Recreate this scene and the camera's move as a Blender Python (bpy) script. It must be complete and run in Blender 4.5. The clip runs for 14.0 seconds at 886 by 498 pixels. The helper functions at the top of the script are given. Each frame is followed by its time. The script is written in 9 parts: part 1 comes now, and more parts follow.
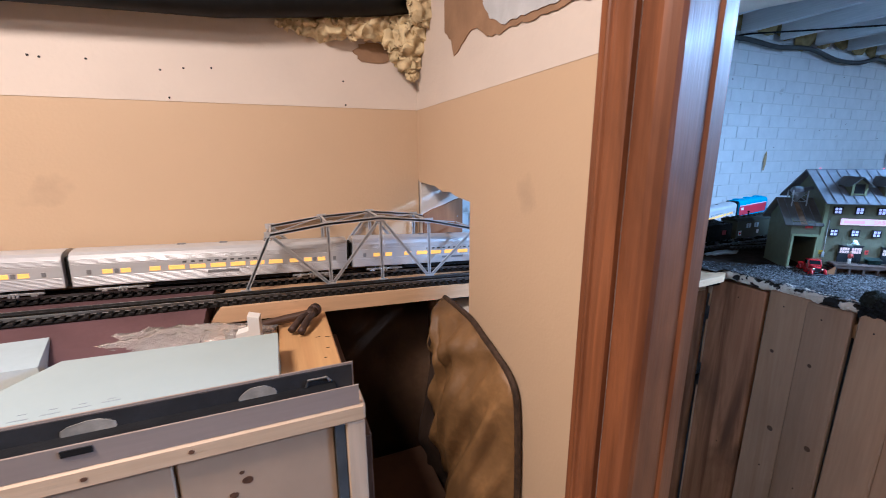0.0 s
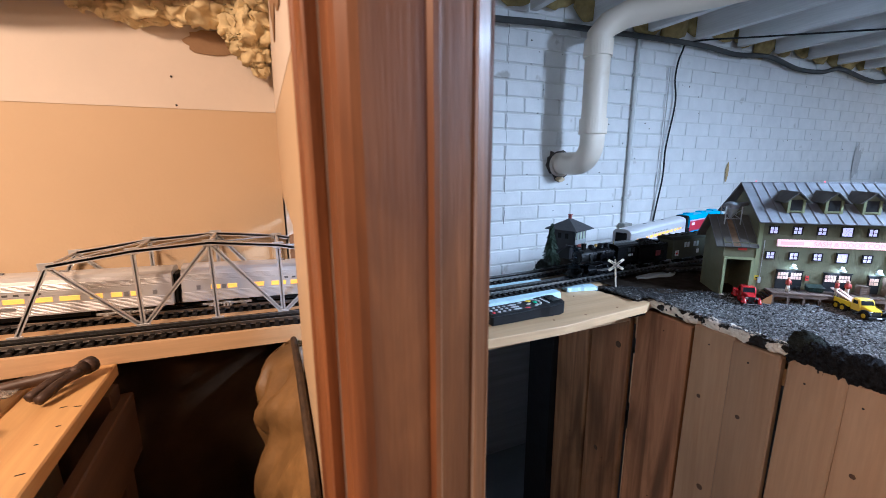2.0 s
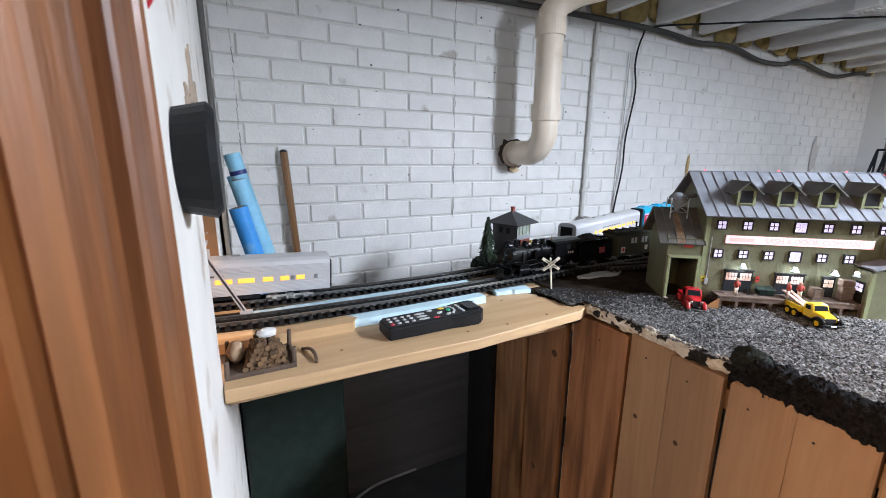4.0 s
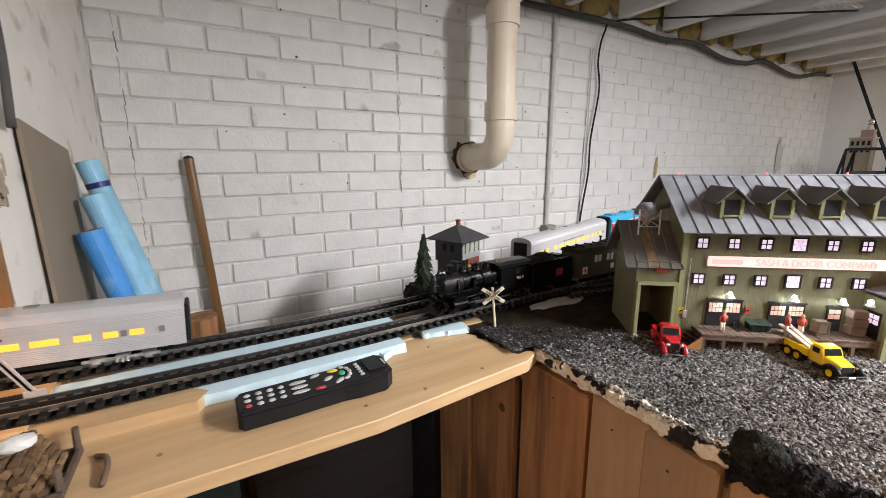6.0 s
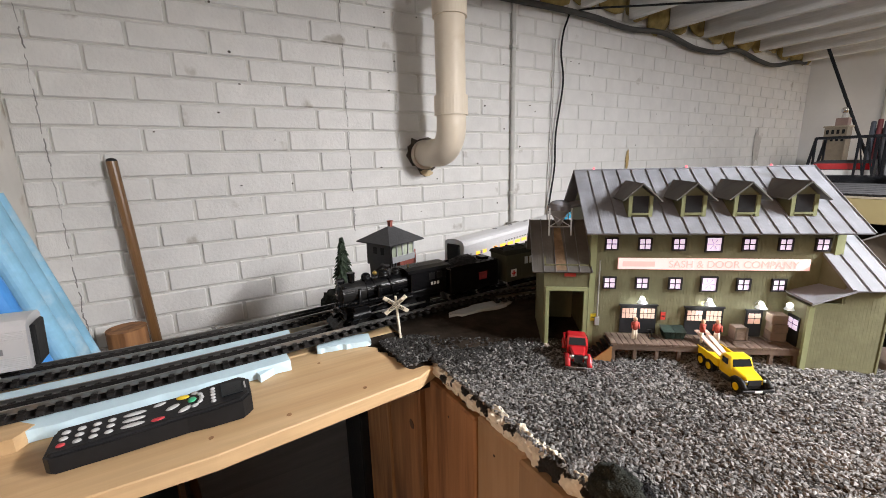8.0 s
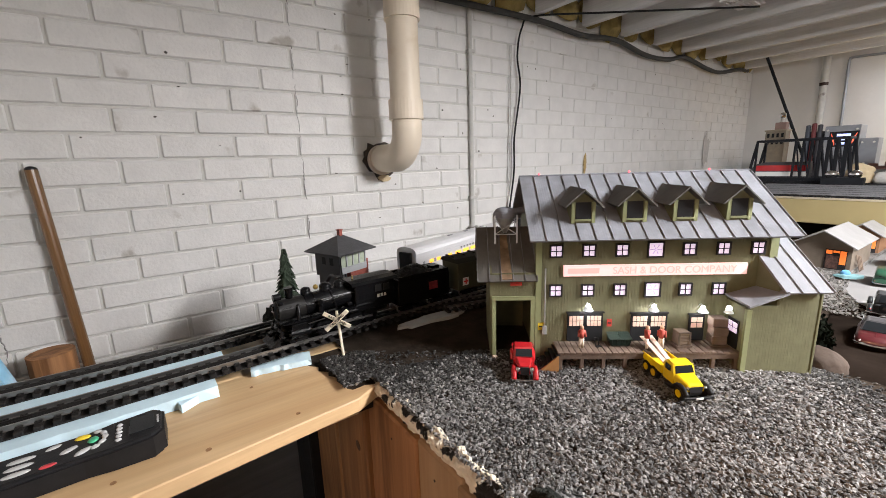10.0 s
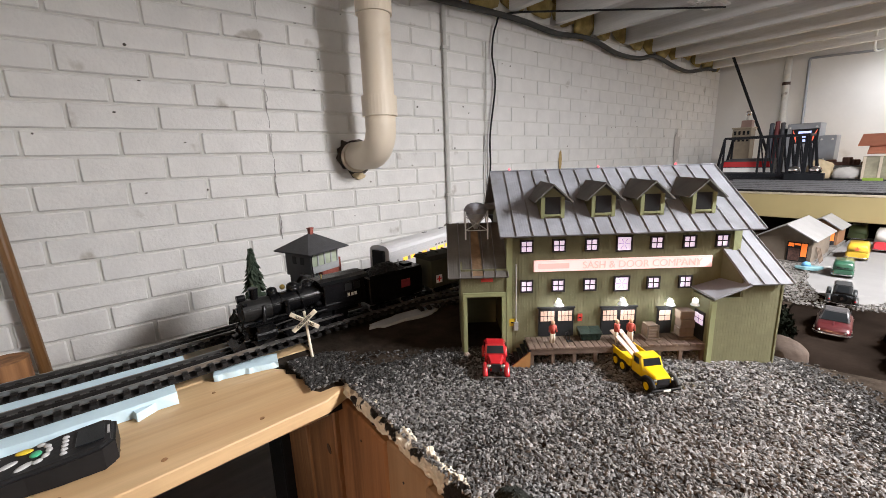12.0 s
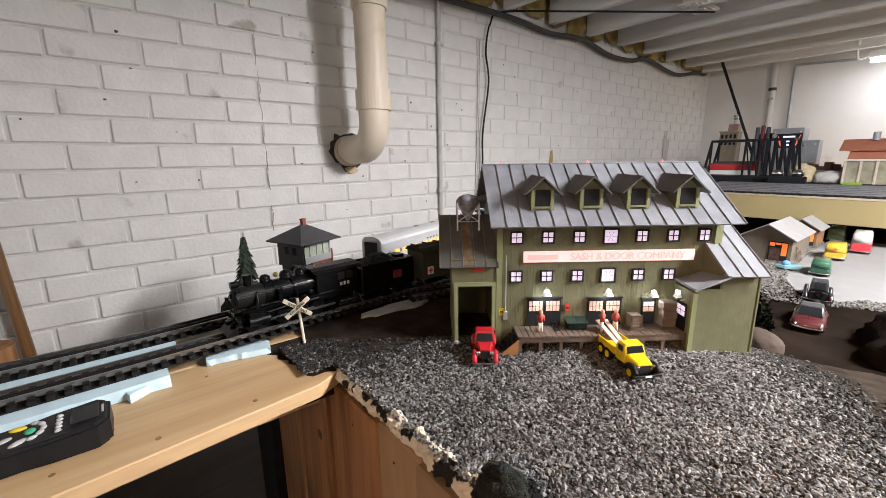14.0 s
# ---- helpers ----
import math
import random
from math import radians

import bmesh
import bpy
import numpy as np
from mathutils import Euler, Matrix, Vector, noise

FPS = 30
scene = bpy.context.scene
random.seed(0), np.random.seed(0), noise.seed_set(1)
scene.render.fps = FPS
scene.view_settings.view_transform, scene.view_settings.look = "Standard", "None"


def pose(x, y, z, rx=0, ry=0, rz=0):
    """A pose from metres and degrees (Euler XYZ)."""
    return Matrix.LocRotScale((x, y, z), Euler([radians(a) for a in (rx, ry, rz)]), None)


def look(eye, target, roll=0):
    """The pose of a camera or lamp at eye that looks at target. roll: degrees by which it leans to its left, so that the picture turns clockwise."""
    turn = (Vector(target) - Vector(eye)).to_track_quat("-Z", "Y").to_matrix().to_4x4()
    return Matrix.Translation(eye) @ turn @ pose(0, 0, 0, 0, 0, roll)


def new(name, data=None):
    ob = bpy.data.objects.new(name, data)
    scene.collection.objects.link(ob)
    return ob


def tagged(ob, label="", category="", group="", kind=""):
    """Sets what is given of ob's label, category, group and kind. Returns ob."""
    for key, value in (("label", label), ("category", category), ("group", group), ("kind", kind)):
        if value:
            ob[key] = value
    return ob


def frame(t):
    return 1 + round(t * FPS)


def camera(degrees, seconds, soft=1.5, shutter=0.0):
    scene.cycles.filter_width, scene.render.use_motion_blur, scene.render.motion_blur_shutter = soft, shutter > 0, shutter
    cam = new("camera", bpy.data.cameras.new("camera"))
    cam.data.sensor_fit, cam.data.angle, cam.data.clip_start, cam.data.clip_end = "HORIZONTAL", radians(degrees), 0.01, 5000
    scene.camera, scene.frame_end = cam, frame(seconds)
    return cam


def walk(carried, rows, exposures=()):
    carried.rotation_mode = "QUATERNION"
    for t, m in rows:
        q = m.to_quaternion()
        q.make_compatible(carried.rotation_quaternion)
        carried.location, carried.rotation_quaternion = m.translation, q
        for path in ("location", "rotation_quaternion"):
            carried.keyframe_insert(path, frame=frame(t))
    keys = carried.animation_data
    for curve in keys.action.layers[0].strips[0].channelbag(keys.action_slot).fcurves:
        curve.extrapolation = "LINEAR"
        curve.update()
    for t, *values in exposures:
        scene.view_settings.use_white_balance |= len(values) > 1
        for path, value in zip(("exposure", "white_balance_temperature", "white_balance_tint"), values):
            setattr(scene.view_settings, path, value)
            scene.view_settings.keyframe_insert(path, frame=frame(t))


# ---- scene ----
cam = camera(95.2, 14.0, soft=0.86, shutter=0.3)
PATH = [
    (0, (-0.028, -0.059, 1.348), (0.708, 1.745, 0.896), -0.3),
    (0.5, (0.024, -0.041, 1.354), (0.839, 1.737, 0.935), -0.3),
    (1, (0.082, -0.005, 1.351), (0.943, 1.755, 0.952), -0.2),
    (1.5, (0.177, 0.006, 1.344), (1.002, 1.782, 0.937), -0.3),
    (2, (0.295, -0.004, 1.348), (1.078, 1.791, 0.943), -0.2),
    (2.5, (0.37, -0.004, 1.347), (1.107, 1.807, 0.928), 0.0),
    (3, (0.437, -0.011, 1.352), (1.173, 1.796, 0.916), 0.1),
    (3.2, (0.453, -0.006, 1.347), (1.213, 1.79, 0.907), 0.2),
    (5.3, (0.608, 0.189, 1.317), (1.584, 1.884, 0.901), 0.0),
    (5.5, (0.636, 0.191, 1.322), (1.613, 1.888, 0.912), -0.2),
    (6, (0.706, 0.205, 1.324), (1.687, 1.899, 0.913), -0.3),
    (6.5, (0.764, 0.209, 1.324), (1.741, 1.904, 0.91), -0.5),
    (7, (0.804, 0.192, 1.327), (1.769, 1.895, 0.914), -0.8),
    (7.5, (0.859, 0.178, 1.323), (1.832, 1.872, 0.898), -1.1),
    (8, (0.884, 0.171, 1.324), (1.879, 1.853, 0.896), -1.4),
    (10.5, (0.946, 0.173, 1.327), (2.093, 1.759, 0.914), -1.9),
    (11, (0.952, 0.173, 1.322), (2.118, 1.743, 0.906), -2.0),
    (11.5, (0.955, 0.173, 1.323), (2.138, 1.729, 0.901), -2.1),
    (12, (0.956, 0.171, 1.322), (2.153, 1.716, 0.897), -2.0),
    (12.5, (0.956, 0.168, 1.323), (2.164, 1.703, 0.895), -1.8),
    (13, (0.956, 0.166, 1.323), (2.17, 1.696, 0.893), -1.4),
    (13.5, (0.941, 0.165, 1.32), (2.16, 1.69, 0.89), -1.0),
    (14, (0.944, 0.16, 1.312), (2.176, 1.675, 0.878), -0.8),
]
# exposure in stops, kelvin and tint along the walk: the lens leaves a warm room for a cooler one
EXPOSURES = [
    (0.0, -0.17, 3900, 4), (0.5, -0.17, 4100, 4), (1.0, -0.14, 4200, 5), (1.5, -0.02, 4450, 7), (2.0, 0.07, 4700, 8), (2.5, 0.14, 5000, 10), (3.0, 0.27, 5250, 10),
    (4.2, 0.26, 5900, 11), (5.5, 0.18, 6750, 14), (7.5, 0.13, 6800, 14), (14.0, 0.03, 6850, 15),
]
walk(cam, [(t, look(eye, target, roll)) for t, eye, target, roll in PATH], EXPOSURES)

# ---- world and lights ----
world = bpy.data.worlds.new("dim_indoor_world")
scene.world = world
world.use_nodes = True
world.node_tree.nodes["Background"].inputs["Color"].default_value = (0.5, 0.55, 0.6, 1)
world.node_tree.nodes["Background"].inputs["Strength"].default_value = 0.02


def area_lamp(name, m, sx, sy, watts, colour):
    lamp = bpy.data.lights.new(name, "AREA")
    lamp.shape, lamp.size, lamp.size_y, lamp.energy, lamp.color = "RECTANGLE", sx, sy, watts, colour
    ob = new(name, lamp)
    ob.matrix_world = m
    return ob


# two shop lights over the layout, two ceiling lamps in the panelled-off room
area_lamp("shop_light_glow", pose(2.19, -0.8, 1.97), 0.16, 1.2, 128, (0.93, 0.965, 1.0))
area_lamp("rear_shop_light_glow", pose(5.3, 0.1, 1.955, 0, 0, 0), 0.14, 1.2, 7.5, (0.82, 0.91, 1.0))
area_lamp("ceiling_lamp_glow", pose(-0.6, 0.12, 2.14), 0.3, 0.3, 38, (1.0, 0.575, 0.29))
area_lamp("ceiling_lamp_glow", pose(-0.95, -0.75, 2.12), 0.3, 0.3, 22, (1.0, 0.56, 0.28))
# the bare tubes of the shop light also shine sideways
for y in (-1.25, -0.8, -0.35):
    tube_lamp = bpy.data.lights.new("tube_glow", "POINT")
    tube_lamp.energy, tube_lamp.shadow_soft_size, tube_lamp.color = 21, 0.06, (0.93, 0.965, 1.0)
    new("tube_glow", tube_lamp).matrix_world = pose(2.19, y, 1.95)
for y in (0.0, 0.4):
    tube_lamp = bpy.data.lights.new("rear_tube_glow", "POINT")
    tube_lamp.energy, tube_lamp.shadow_soft_size, tube_lamp.color = 2.4, 0.05, (0.82, 0.91, 1.0)
    new("rear_tube_glow", tube_lamp).matrix_world = pose(5.3, y, 1.93)


# ---- materials ----
def mat(name, colour, rough=0.6, metal=0.0, vary=0.12, scale=30.0, fine=0.3, bump=0.15, dirt=0.0, dirt_colour=(0.05, 0.04, 0.03), dirt_scale=6.0,
        random=0.0, spec=None, stretch=(1, 1, 1), glow=0.0, glow_colour=None, coat=0.0, bump_scale=3.0, island=0.0, dirt_soft=None):
    """A procedural surface: base colour varied at two scales, stains, fine relief."""
    m = bpy.data.materials.new(name)
    m.use_nodes = True
    n, l = m.node_tree.nodes, m.node_tree.links
    b = n["Principled BSDF"]
    b.inputs["Roughness"].default_value = rough
    b.inputs["Metallic"].default_value = metal
    b.inputs["Coat Weight"].default_value = coat
    b.inputs["Specular IOR Level"].default_value = spec if spec is not None else (0.18 if max(colour) < 0.03 else 0.4)
    co = n.new("ShaderNodeTexCoord")
    mp = n.new("ShaderNodeMapping")
    mp.inputs["Scale"].default_value = stretch
    l.new(co.outputs["Object"], mp.inputs["Vector"])
    if random:
        info = n.new("ShaderNodeObjectInfo")
        shift = n.new("ShaderNodeVectorMath")
        shift.operation = "MULTIPLY_ADD"
        l.new(info.outputs["Random"], shift.inputs[0])
        shift.inputs[1].default_value = (7, 13, 5)
        l.new(mp.outputs["Vector"], shift.inputs[2])
        vec = shift.outputs["Vector"]
    else:
        vec = mp.outputs["Vector"]

    def noise_at(s, detail=4.0):
        t = n.new("ShaderNodeTexNoise")
        t.inputs["Scale"].default_value = s
        t.inputs["Detail"].default_value = detail
        l.new(vec, t.inputs["Vector"])
        return t.outputs["Fac"]

    def mix(fac, a, c):
        x = n.new("ShaderNodeMix")
        x.data_type = "RGBA"
        for socket, value in ((x.inputs[0], fac), (x.inputs[6], a), (x.inputs[7], c)):
            if isinstance(value, (tuple, float)):
                socket.default_value = value
            else:
                l.new(value, socket)
        return x.outputs[2]

    def ramp(fac, lo, hi):
        r = n.new("ShaderNodeMapRange")
        r.inputs["From Min"].default_value, r.inputs["From Max"].default_value = lo, hi
        l.new(fac, r.inputs["Value"])
        return r.outputs["Result"]

    def shade(c, k):
        return tuple(max(0.0, min(1.0, v * k)) for v in c[:3]) + (1,)

    col = mix(ramp(noise_at(scale), 0.3, 0.7), shade(colour, 1 - vary), shade(colour, 1 + vary))
    col = mix(ramp(noise_at(scale * 9), 0.35, 0.65), col, shade(colour, 1 - vary * fine * 2)) if fine else col
    if fine:
        x = n.new("ShaderNodeMix")
        x.data_type = "RGBA"
        x.inputs[0].default_value = 0.35
        base = mix(ramp(noise_at(scale), 0.3, 0.7), shade(colour, 1 - vary), shade(colour, 1 + vary))
        l.new(base, x.inputs[6])
        l.new(col, x.inputs[7])
        col = x.outputs[2]
    if random:
        tint = mix(info.outputs["Random"], shade((1, 1, 1), 1 - random), (1, 1, 1, 1))
        mul = n.new("ShaderNodeMix")
        mul.data_type, mul.blend_type = "RGBA", "MULTIPLY"
        mul.inputs[0].default_value = 1.0
        l.new(col, mul.inputs[6])
        l.new(tint, mul.inputs[7])
        col = mul.outputs[2]
    if island:
        geo = n.new("ShaderNodeNewGeometry")
        each = mix(geo.outputs["Random Per Island"], shade((1, 1, 1), 1 - island), (1, 1, 1, 1))
        mul2 = n.new("ShaderNodeMix")
        mul2.data_type, mul2.blend_type = "RGBA", "MULTIPLY"
        mul2.inputs[0].default_value = 1.0
        l.new(col, mul2.inputs[6])
        l.new(each, mul2.inputs[7])
        col = mul2.outputs[2]
    if dirt:
        low = 0.68 - dirt * 0.2
        col = mix(ramp(noise_at(dirt_scale, 7), low, low + dirt_soft if dirt_soft else 0.76), col, shade(dirt_colour, 1))
    l.new(col, b.inputs["Base Color"])
    if bump:
        bp = n.new("ShaderNodeBump")
        bp.inputs["Strength"].default_value = bump
        bp.inputs["Distance"].default_value = 0.004
        l.new(noise_at(scale * bump_scale, 6), bp.inputs["Height"])
        l.new(bp.outputs["Normal"], b.inputs["Normal"])
    if glow:
        b.inputs["Emission Color"].default_value = (*(glow_colour or colour)[:3], 1)
        b.inputs["Emission Strength"].default_value = glow
    return m


def wood(name, light, dark, rough=0.55, grain=1.0, axis=0, random=0.25, coat=0.0, knots=True, blotch=0.0):
    """Sawn or stained wood: streaks along one axis, a few knots, piece to piece tint."""
    m = bpy.data.materials.new(name)
    m.use_nodes = True
    n, l = m.node_tree.nodes, m.node_tree.links
    b = n["Principled BSDF"]
    b.inputs["Roughness"].default_value = rough
    b.inputs["Coat Weight"].default_value = coat
    b.inputs["Coat Roughness"].default_value = 0.15
    co, mp, info = n.new("ShaderNodeTexCoord"), n.new("ShaderNodeMapping"), n.new("ShaderNodeObjectInfo")
    s = [1.0, 1.0, 1.0]
    s[axis] = 0.06
    mp.inputs["Scale"].default_value = s
    l.new(co.outputs["Object"], mp.inputs["Vector"])
    shift = n.new("ShaderNodeVectorMath")
    shift.operation = "MULTIPLY_ADD"
    l.new(info.outputs["Random"], shift.inputs[0])
    shift.inputs[1].default_value = (3, 9, 6)
    l.new(mp.outputs["Vector"], shift.inputs[2])
    big, fine = n.new("ShaderNodeTexNoise"), n.new("ShaderNodeTexNoise")
    for t, sc, d in ((big, 14 * grain, 5), (fine, 170 * grain, 4)):
        t.inputs["Scale"].default_value, t.inputs["Detail"].default_value = sc, d
        l.new(shift.outputs["Vector"], t.inputs["Vector"])
    big.inputs["Distortion"].default_value = 1.2
    ramp = n.new("ShaderNodeValToRGB")
    ramp.color_ramp.elements[0].position, ramp.color_ramp.elements[1].position = 0.32, 0.68
    ramp.color_ramp.elements[0].color, ramp.color_ramp.elements[1].color = (*dark, 1), (*light, 1)
    l.new(big.outputs["Fac"], ramp.inputs["Fac"])
    mul = n.new("ShaderNodeMix")
    mul.data_type, mul.blend_type = "RGBA", "MULTIPLY"
    mul.inputs[0].default_value = 1.0
    l.new(ramp.outputs["Color"], mul.inputs[6])
    streak = n.new("ShaderNodeMapRange")
    streak.inputs["From Min"].default_value, streak.inputs["From Max"].default_value, streak.inputs["To Min"].default_value = 0.35, 0.65, 0.91
    l.new(fine.outputs["Fac"], streak.inputs["Value"])
    tint = n.new("ShaderNodeMapRange")
    tint.inputs["To Min"].default_value = 1 - random
    l.new(info.outputs["Random"], tint.inputs["Value"])
    both = n.new("ShaderNodeMath")
    both.operation = "MULTIPLY"
    l.new(streak.outputs["Result"], both.inputs[0])
    l.new(tint.outputs["Result"], both.inputs[1])
    l.new(both.outputs["Value"], mul.inputs[7])
    col = mul.outputs[2]
    if blotch:
        smear, sm = n.new("ShaderNodeTexNoise"), n.new("ShaderNodeMapping")
        k = [1.0, 1.0, 1.0]
        k[axis] = 0.3
        sm.inputs["Scale"].default_value = k
        l.new(co.outputs["Object"], sm.inputs["Vector"])
        smear.inputs["Scale"].default_value, smear.inputs["Detail"].default_value, smear.inputs["Distortion"].default_value = 11, 4, 0.8
        l.new(sm.outputs["Vector"], smear.inputs["Vector"])
        sr = n.new("ShaderNodeMapRange")
        sr.inputs["From Min"].default_value, sr.inputs["From Max"].default_value, sr.inputs["To Max"].default_value = 0.46, 0.68, blotch
        l.new(smear.outputs["Fac"], sr.inputs["Value"])
        stainmix = n.new("ShaderNodeMix")
        stainmix.data_type = "RGBA"
        l.new(sr.outputs["Result"], stainmix.inputs[0])
        l.new(col, stainmix.inputs[6])
        stainmix.inputs[7].default_value = (*[v * 0.45 for v in dark], 1)
        col = stainmix.outputs[2]
    if knots:
        kn = n.new("ShaderNodeTexVoronoi")
        kn.inputs["Scale"].default_value = 4.2
        km = n.new("ShaderNodeMapping")
        ks = [1.0, 1.0, 1.0]
        ks[axis] = 0.6
        ks[0 if axis == 2 else 2] = 0.0
        km.inputs["Scale"].default_value = ks
        l.new(co.outputs["Object"], km.inputs["Vector"])
        l.new(km.outputs["Vector"], kn.inputs["Vector"])
        kr = n.new("ShaderNodeMapRange")
        kr.inputs["From Min"].default_value, kr.inputs["From Max"].default_value, kr.inputs["To Min"].default_value, kr.inputs["To Max"].default_value = 0.015, 0.05, 0.8, 0.0
        l.new(kn.outputs["Distance"], kr.inputs["Value"])
        x = n.new("ShaderNodeMix")
        x.data_type = "RGBA"
        l.new(kr.outputs["Result"], x.inputs[0])
        l.new(col, x.inputs[6])
        x.inputs[7].default_value = (*[v * 0.35 for v in dark], 1)
        col = x.outputs[2]
    l.new(col, b.inputs["Base Color"])
    bp = n.new("ShaderNodeBump")
    bp.inputs["Strength"].default_value, bp.inputs["Distance"].default_value = 0.2, 0.002
    l.new(fine.outputs["Fac"], bp.inputs["Height"])
    l.new(bp.outputs["Normal"], b.inputs["Normal"])
    return m


M_BRICK = mat("white_painted_brick", (0.76, 0.75, 0.73), 0.5, vary=0.06, scale=14, bump=0.34, bump_scale=7, dirt=0.06, dirt_colour=(0.42, 0.39, 0.35), dirt_scale=9, random=0.07)
M_MORTAR = mat("white_painted_mortar", (0.66, 0.65, 0.62), 0.65, vary=0.07, scale=20, bump=0.5, dirt=0.15, dirt_colour=(0.35, 0.32, 0.28))
M_WHITEWALL = mat("white_wall_paint", (0.72, 0.71, 0.69), 0.6, vary=0.05, scale=5, bump=0.25, dirt=0.2, dirt_colour=(0.5, 0.46, 0.4), dirt_scale=3)
M_TAN = mat("tan_wall_paint", (0.60, 0.45, 0.275), 0.55, vary=0.03, scale=4, bump=0.12, bump_scale=40, fine=0.1, dirt=0.05, dirt_colour=(0.42, 0.31, 0.2), dirt_scale=3)
M_BAND = mat("off_white_plaster", (0.72, 0.64, 0.55), 0.75, vary=0.04, scale=6, bump=0.2, bump_scale=20, fine=0.2, dirt=0.12, dirt_colour=(0.58, 0.47, 0.38), dirt_scale=3)
M_PLASTER = mat("peeling_plaster", (0.74, 0.71, 0.66), 0.8, vary=0.06, scale=9, bump=0.4, dirt=0.5, dirt_colour=(0.36, 0.27, 0.19), dirt_scale=11)
M_FLOOR = mat("grey_basement_floor", (0.10, 0.105, 0.11), 0.6, vary=0.2, scale=4, bump=0.2, dirt=0.4, dirt_colour=(0.2, 0.2, 0.2), dirt_scale=3)
M_CEIL = mat("grey_white_ceiling_paint", (0.72, 0.71, 0.70), 0.7, vary=0.08, scale=6, bump=0.2, dirt=0.2, dirt_colour=(0.3, 0.28, 0.24))
M_JOIST = wood("painted_joist", (0.80, 0.79, 0.78), (0.68, 0.67, 0.65), 0.6, axis=1, random=0.15, knots=False)
M_RIM = mat("yellowed_insulation", (0.36, 0.27, 0.10), 0.9, vary=0.35, scale=20, bump=0.8)
M_FOAM_Y = mat("yellow_fibreglass", (0.74, 0.61, 0.33), 0.95, vary=0.25, scale=25, bump=1.0, bump_scale=2)
M_TORN = mat("torn_brown_paper", (0.33, 0.21, 0.11), 0.9, vary=0.15, scale=25, bump=0.3)
M_UNSEEN = mat("dark_panelled_wall", (0.16, 0.13, 0.1), 0.7, vary=0.15, scale=4)
M_CASING = wood("stained_oak_casing", (0.31, 0.118, 0.034), (0.13, 0.046, 0.014), 0.45, grain=2.2, axis=2, random=0.05, coat=0.06, knots=False, blotch=0.45)
M_PINE = wood("pine_board", (0.66, 0.455, 0.25), (0.52, 0.33, 0.165), 0.5, axis=0, random=0.12, blotch=0.16)
M_PINE_Y = wood("pine_board_crosswise", (0.64, 0.40, 0.15), (0.50, 0.29, 0.10), 0.55, axis=1, random=0.12)
M_FENCE = wood("rough_fence_plank", (0.43, 0.27, 0.145), (0.33, 0.19, 0.09), 0.7, axis=2, random=0.22, blotch=0.3)
M_BENCHFRONT = wood("pale_rough_pine", (0.60, 0.46, 0.31), (0.46, 0.34, 0.21), 0.75, axis=2, random=0.15)
M_DARKPLANK = wood("stained_brown_plank", (0.45, 0.21, 0.085), (0.17, 0.07, 0.025), 0.7, grain=1.7, axis=2, random=0.2, blotch=0.75)
M_BLACKPAINT = mat("black_painted_board", (0.012, 0.012, 0.013), 0.55, vary=0.3, bump=0.2)
M_BLACK = mat("black_rubber", (0.012, 0.012, 0.012), 0.5, vary=0.2, bump=0.1)
M_PVC = mat("cream_pvc", (0.76, 0.66, 0.53), 0.45, vary=0.03, scale=8, bump=0.05, dirt=0.2, dirt_colour=(0.6, 0.47, 0.33), dirt_scale=5)
M_CONDUIT = mat("white_painted_conduit", (0.55, 0.54, 0.51), 0.45, vary=0.1, bump=0.15, dirt=0.25, dirt_colour=(0.25, 0.22, 0.2), dirt_scale=20)
M_STEEL = mat("rail_steel", (0.30, 0.29, 0.28), 0.28, metal=0.9, vary=0.15, scale=40, bump=0.05)
M_TIE = mat("black_plastic_tie", (0.018, 0.016, 0.015), 0.55, vary=0.3, bump=0.15, random=0.3)
M_SILVER = mat("silver_car_paint", (0.58, 0.58, 0.59), 0.35, metal=0.3, vary=0.04, scale=20, bump=0.03)
M_CLEAR = mat("satin_bridge_alloy", (0.60, 0.60, 0.61), 0.3, metal=0.4, vary=0.1, bump=0.05)
M_SOIL = mat("dark_scenery_soil", (0.036, 0.028, 0.022), 0.95, spec=0.0, vary=0.35, scale=30, bump=0.8, dirt=0.3, dirt_colour=(0.07, 0.06, 0.05))
M_GRAVEL = mat("grey_crushed_stone", (0.25, 0.243, 0.235), 0.6, vary=0.3, scale=60, bump=0.2, island=0.92)


# ---- building helpers ----
def link_mesh(name, bm, material, smooth=False):
    me = bpy.data.meshes.new(name)
    bm.normal_update()
    if smooth:
        for f in bm.faces:
            f.smooth = True
    bm.to_mesh(me)
    bm.free()
    me.materials.append(material)
    return new(name, me)


def part(name, bm, material, parent, label="", smooth=False):
    ob = link_mesh(name, bm, material, smooth)
    ob.parent = parent
    return tagged(ob, label)


def twin(ob, m):
    """Another piece of the same part, on the same mesh, under the same parent."""
    c = bpy.data.objects.new(ob.name.split(".")[0], ob.data)
    scene.collection.objects.link(c)
    c.parent = ob.parent
    c.matrix_local = m
    return c


def thing(name, label, category, m=None, group=""):
    ob = new(name)
    ob.empty_display_size = 0.02
    if m is not None:
        ob.matrix_world = m
    return tagged(ob, label, category, group)


def structure(name, bm, material, label="", category="", smooth=False):
    return tagged(link_mesh(name, bm, material, smooth), label, category, "", "structure")


def B():
    return bmesh.new()


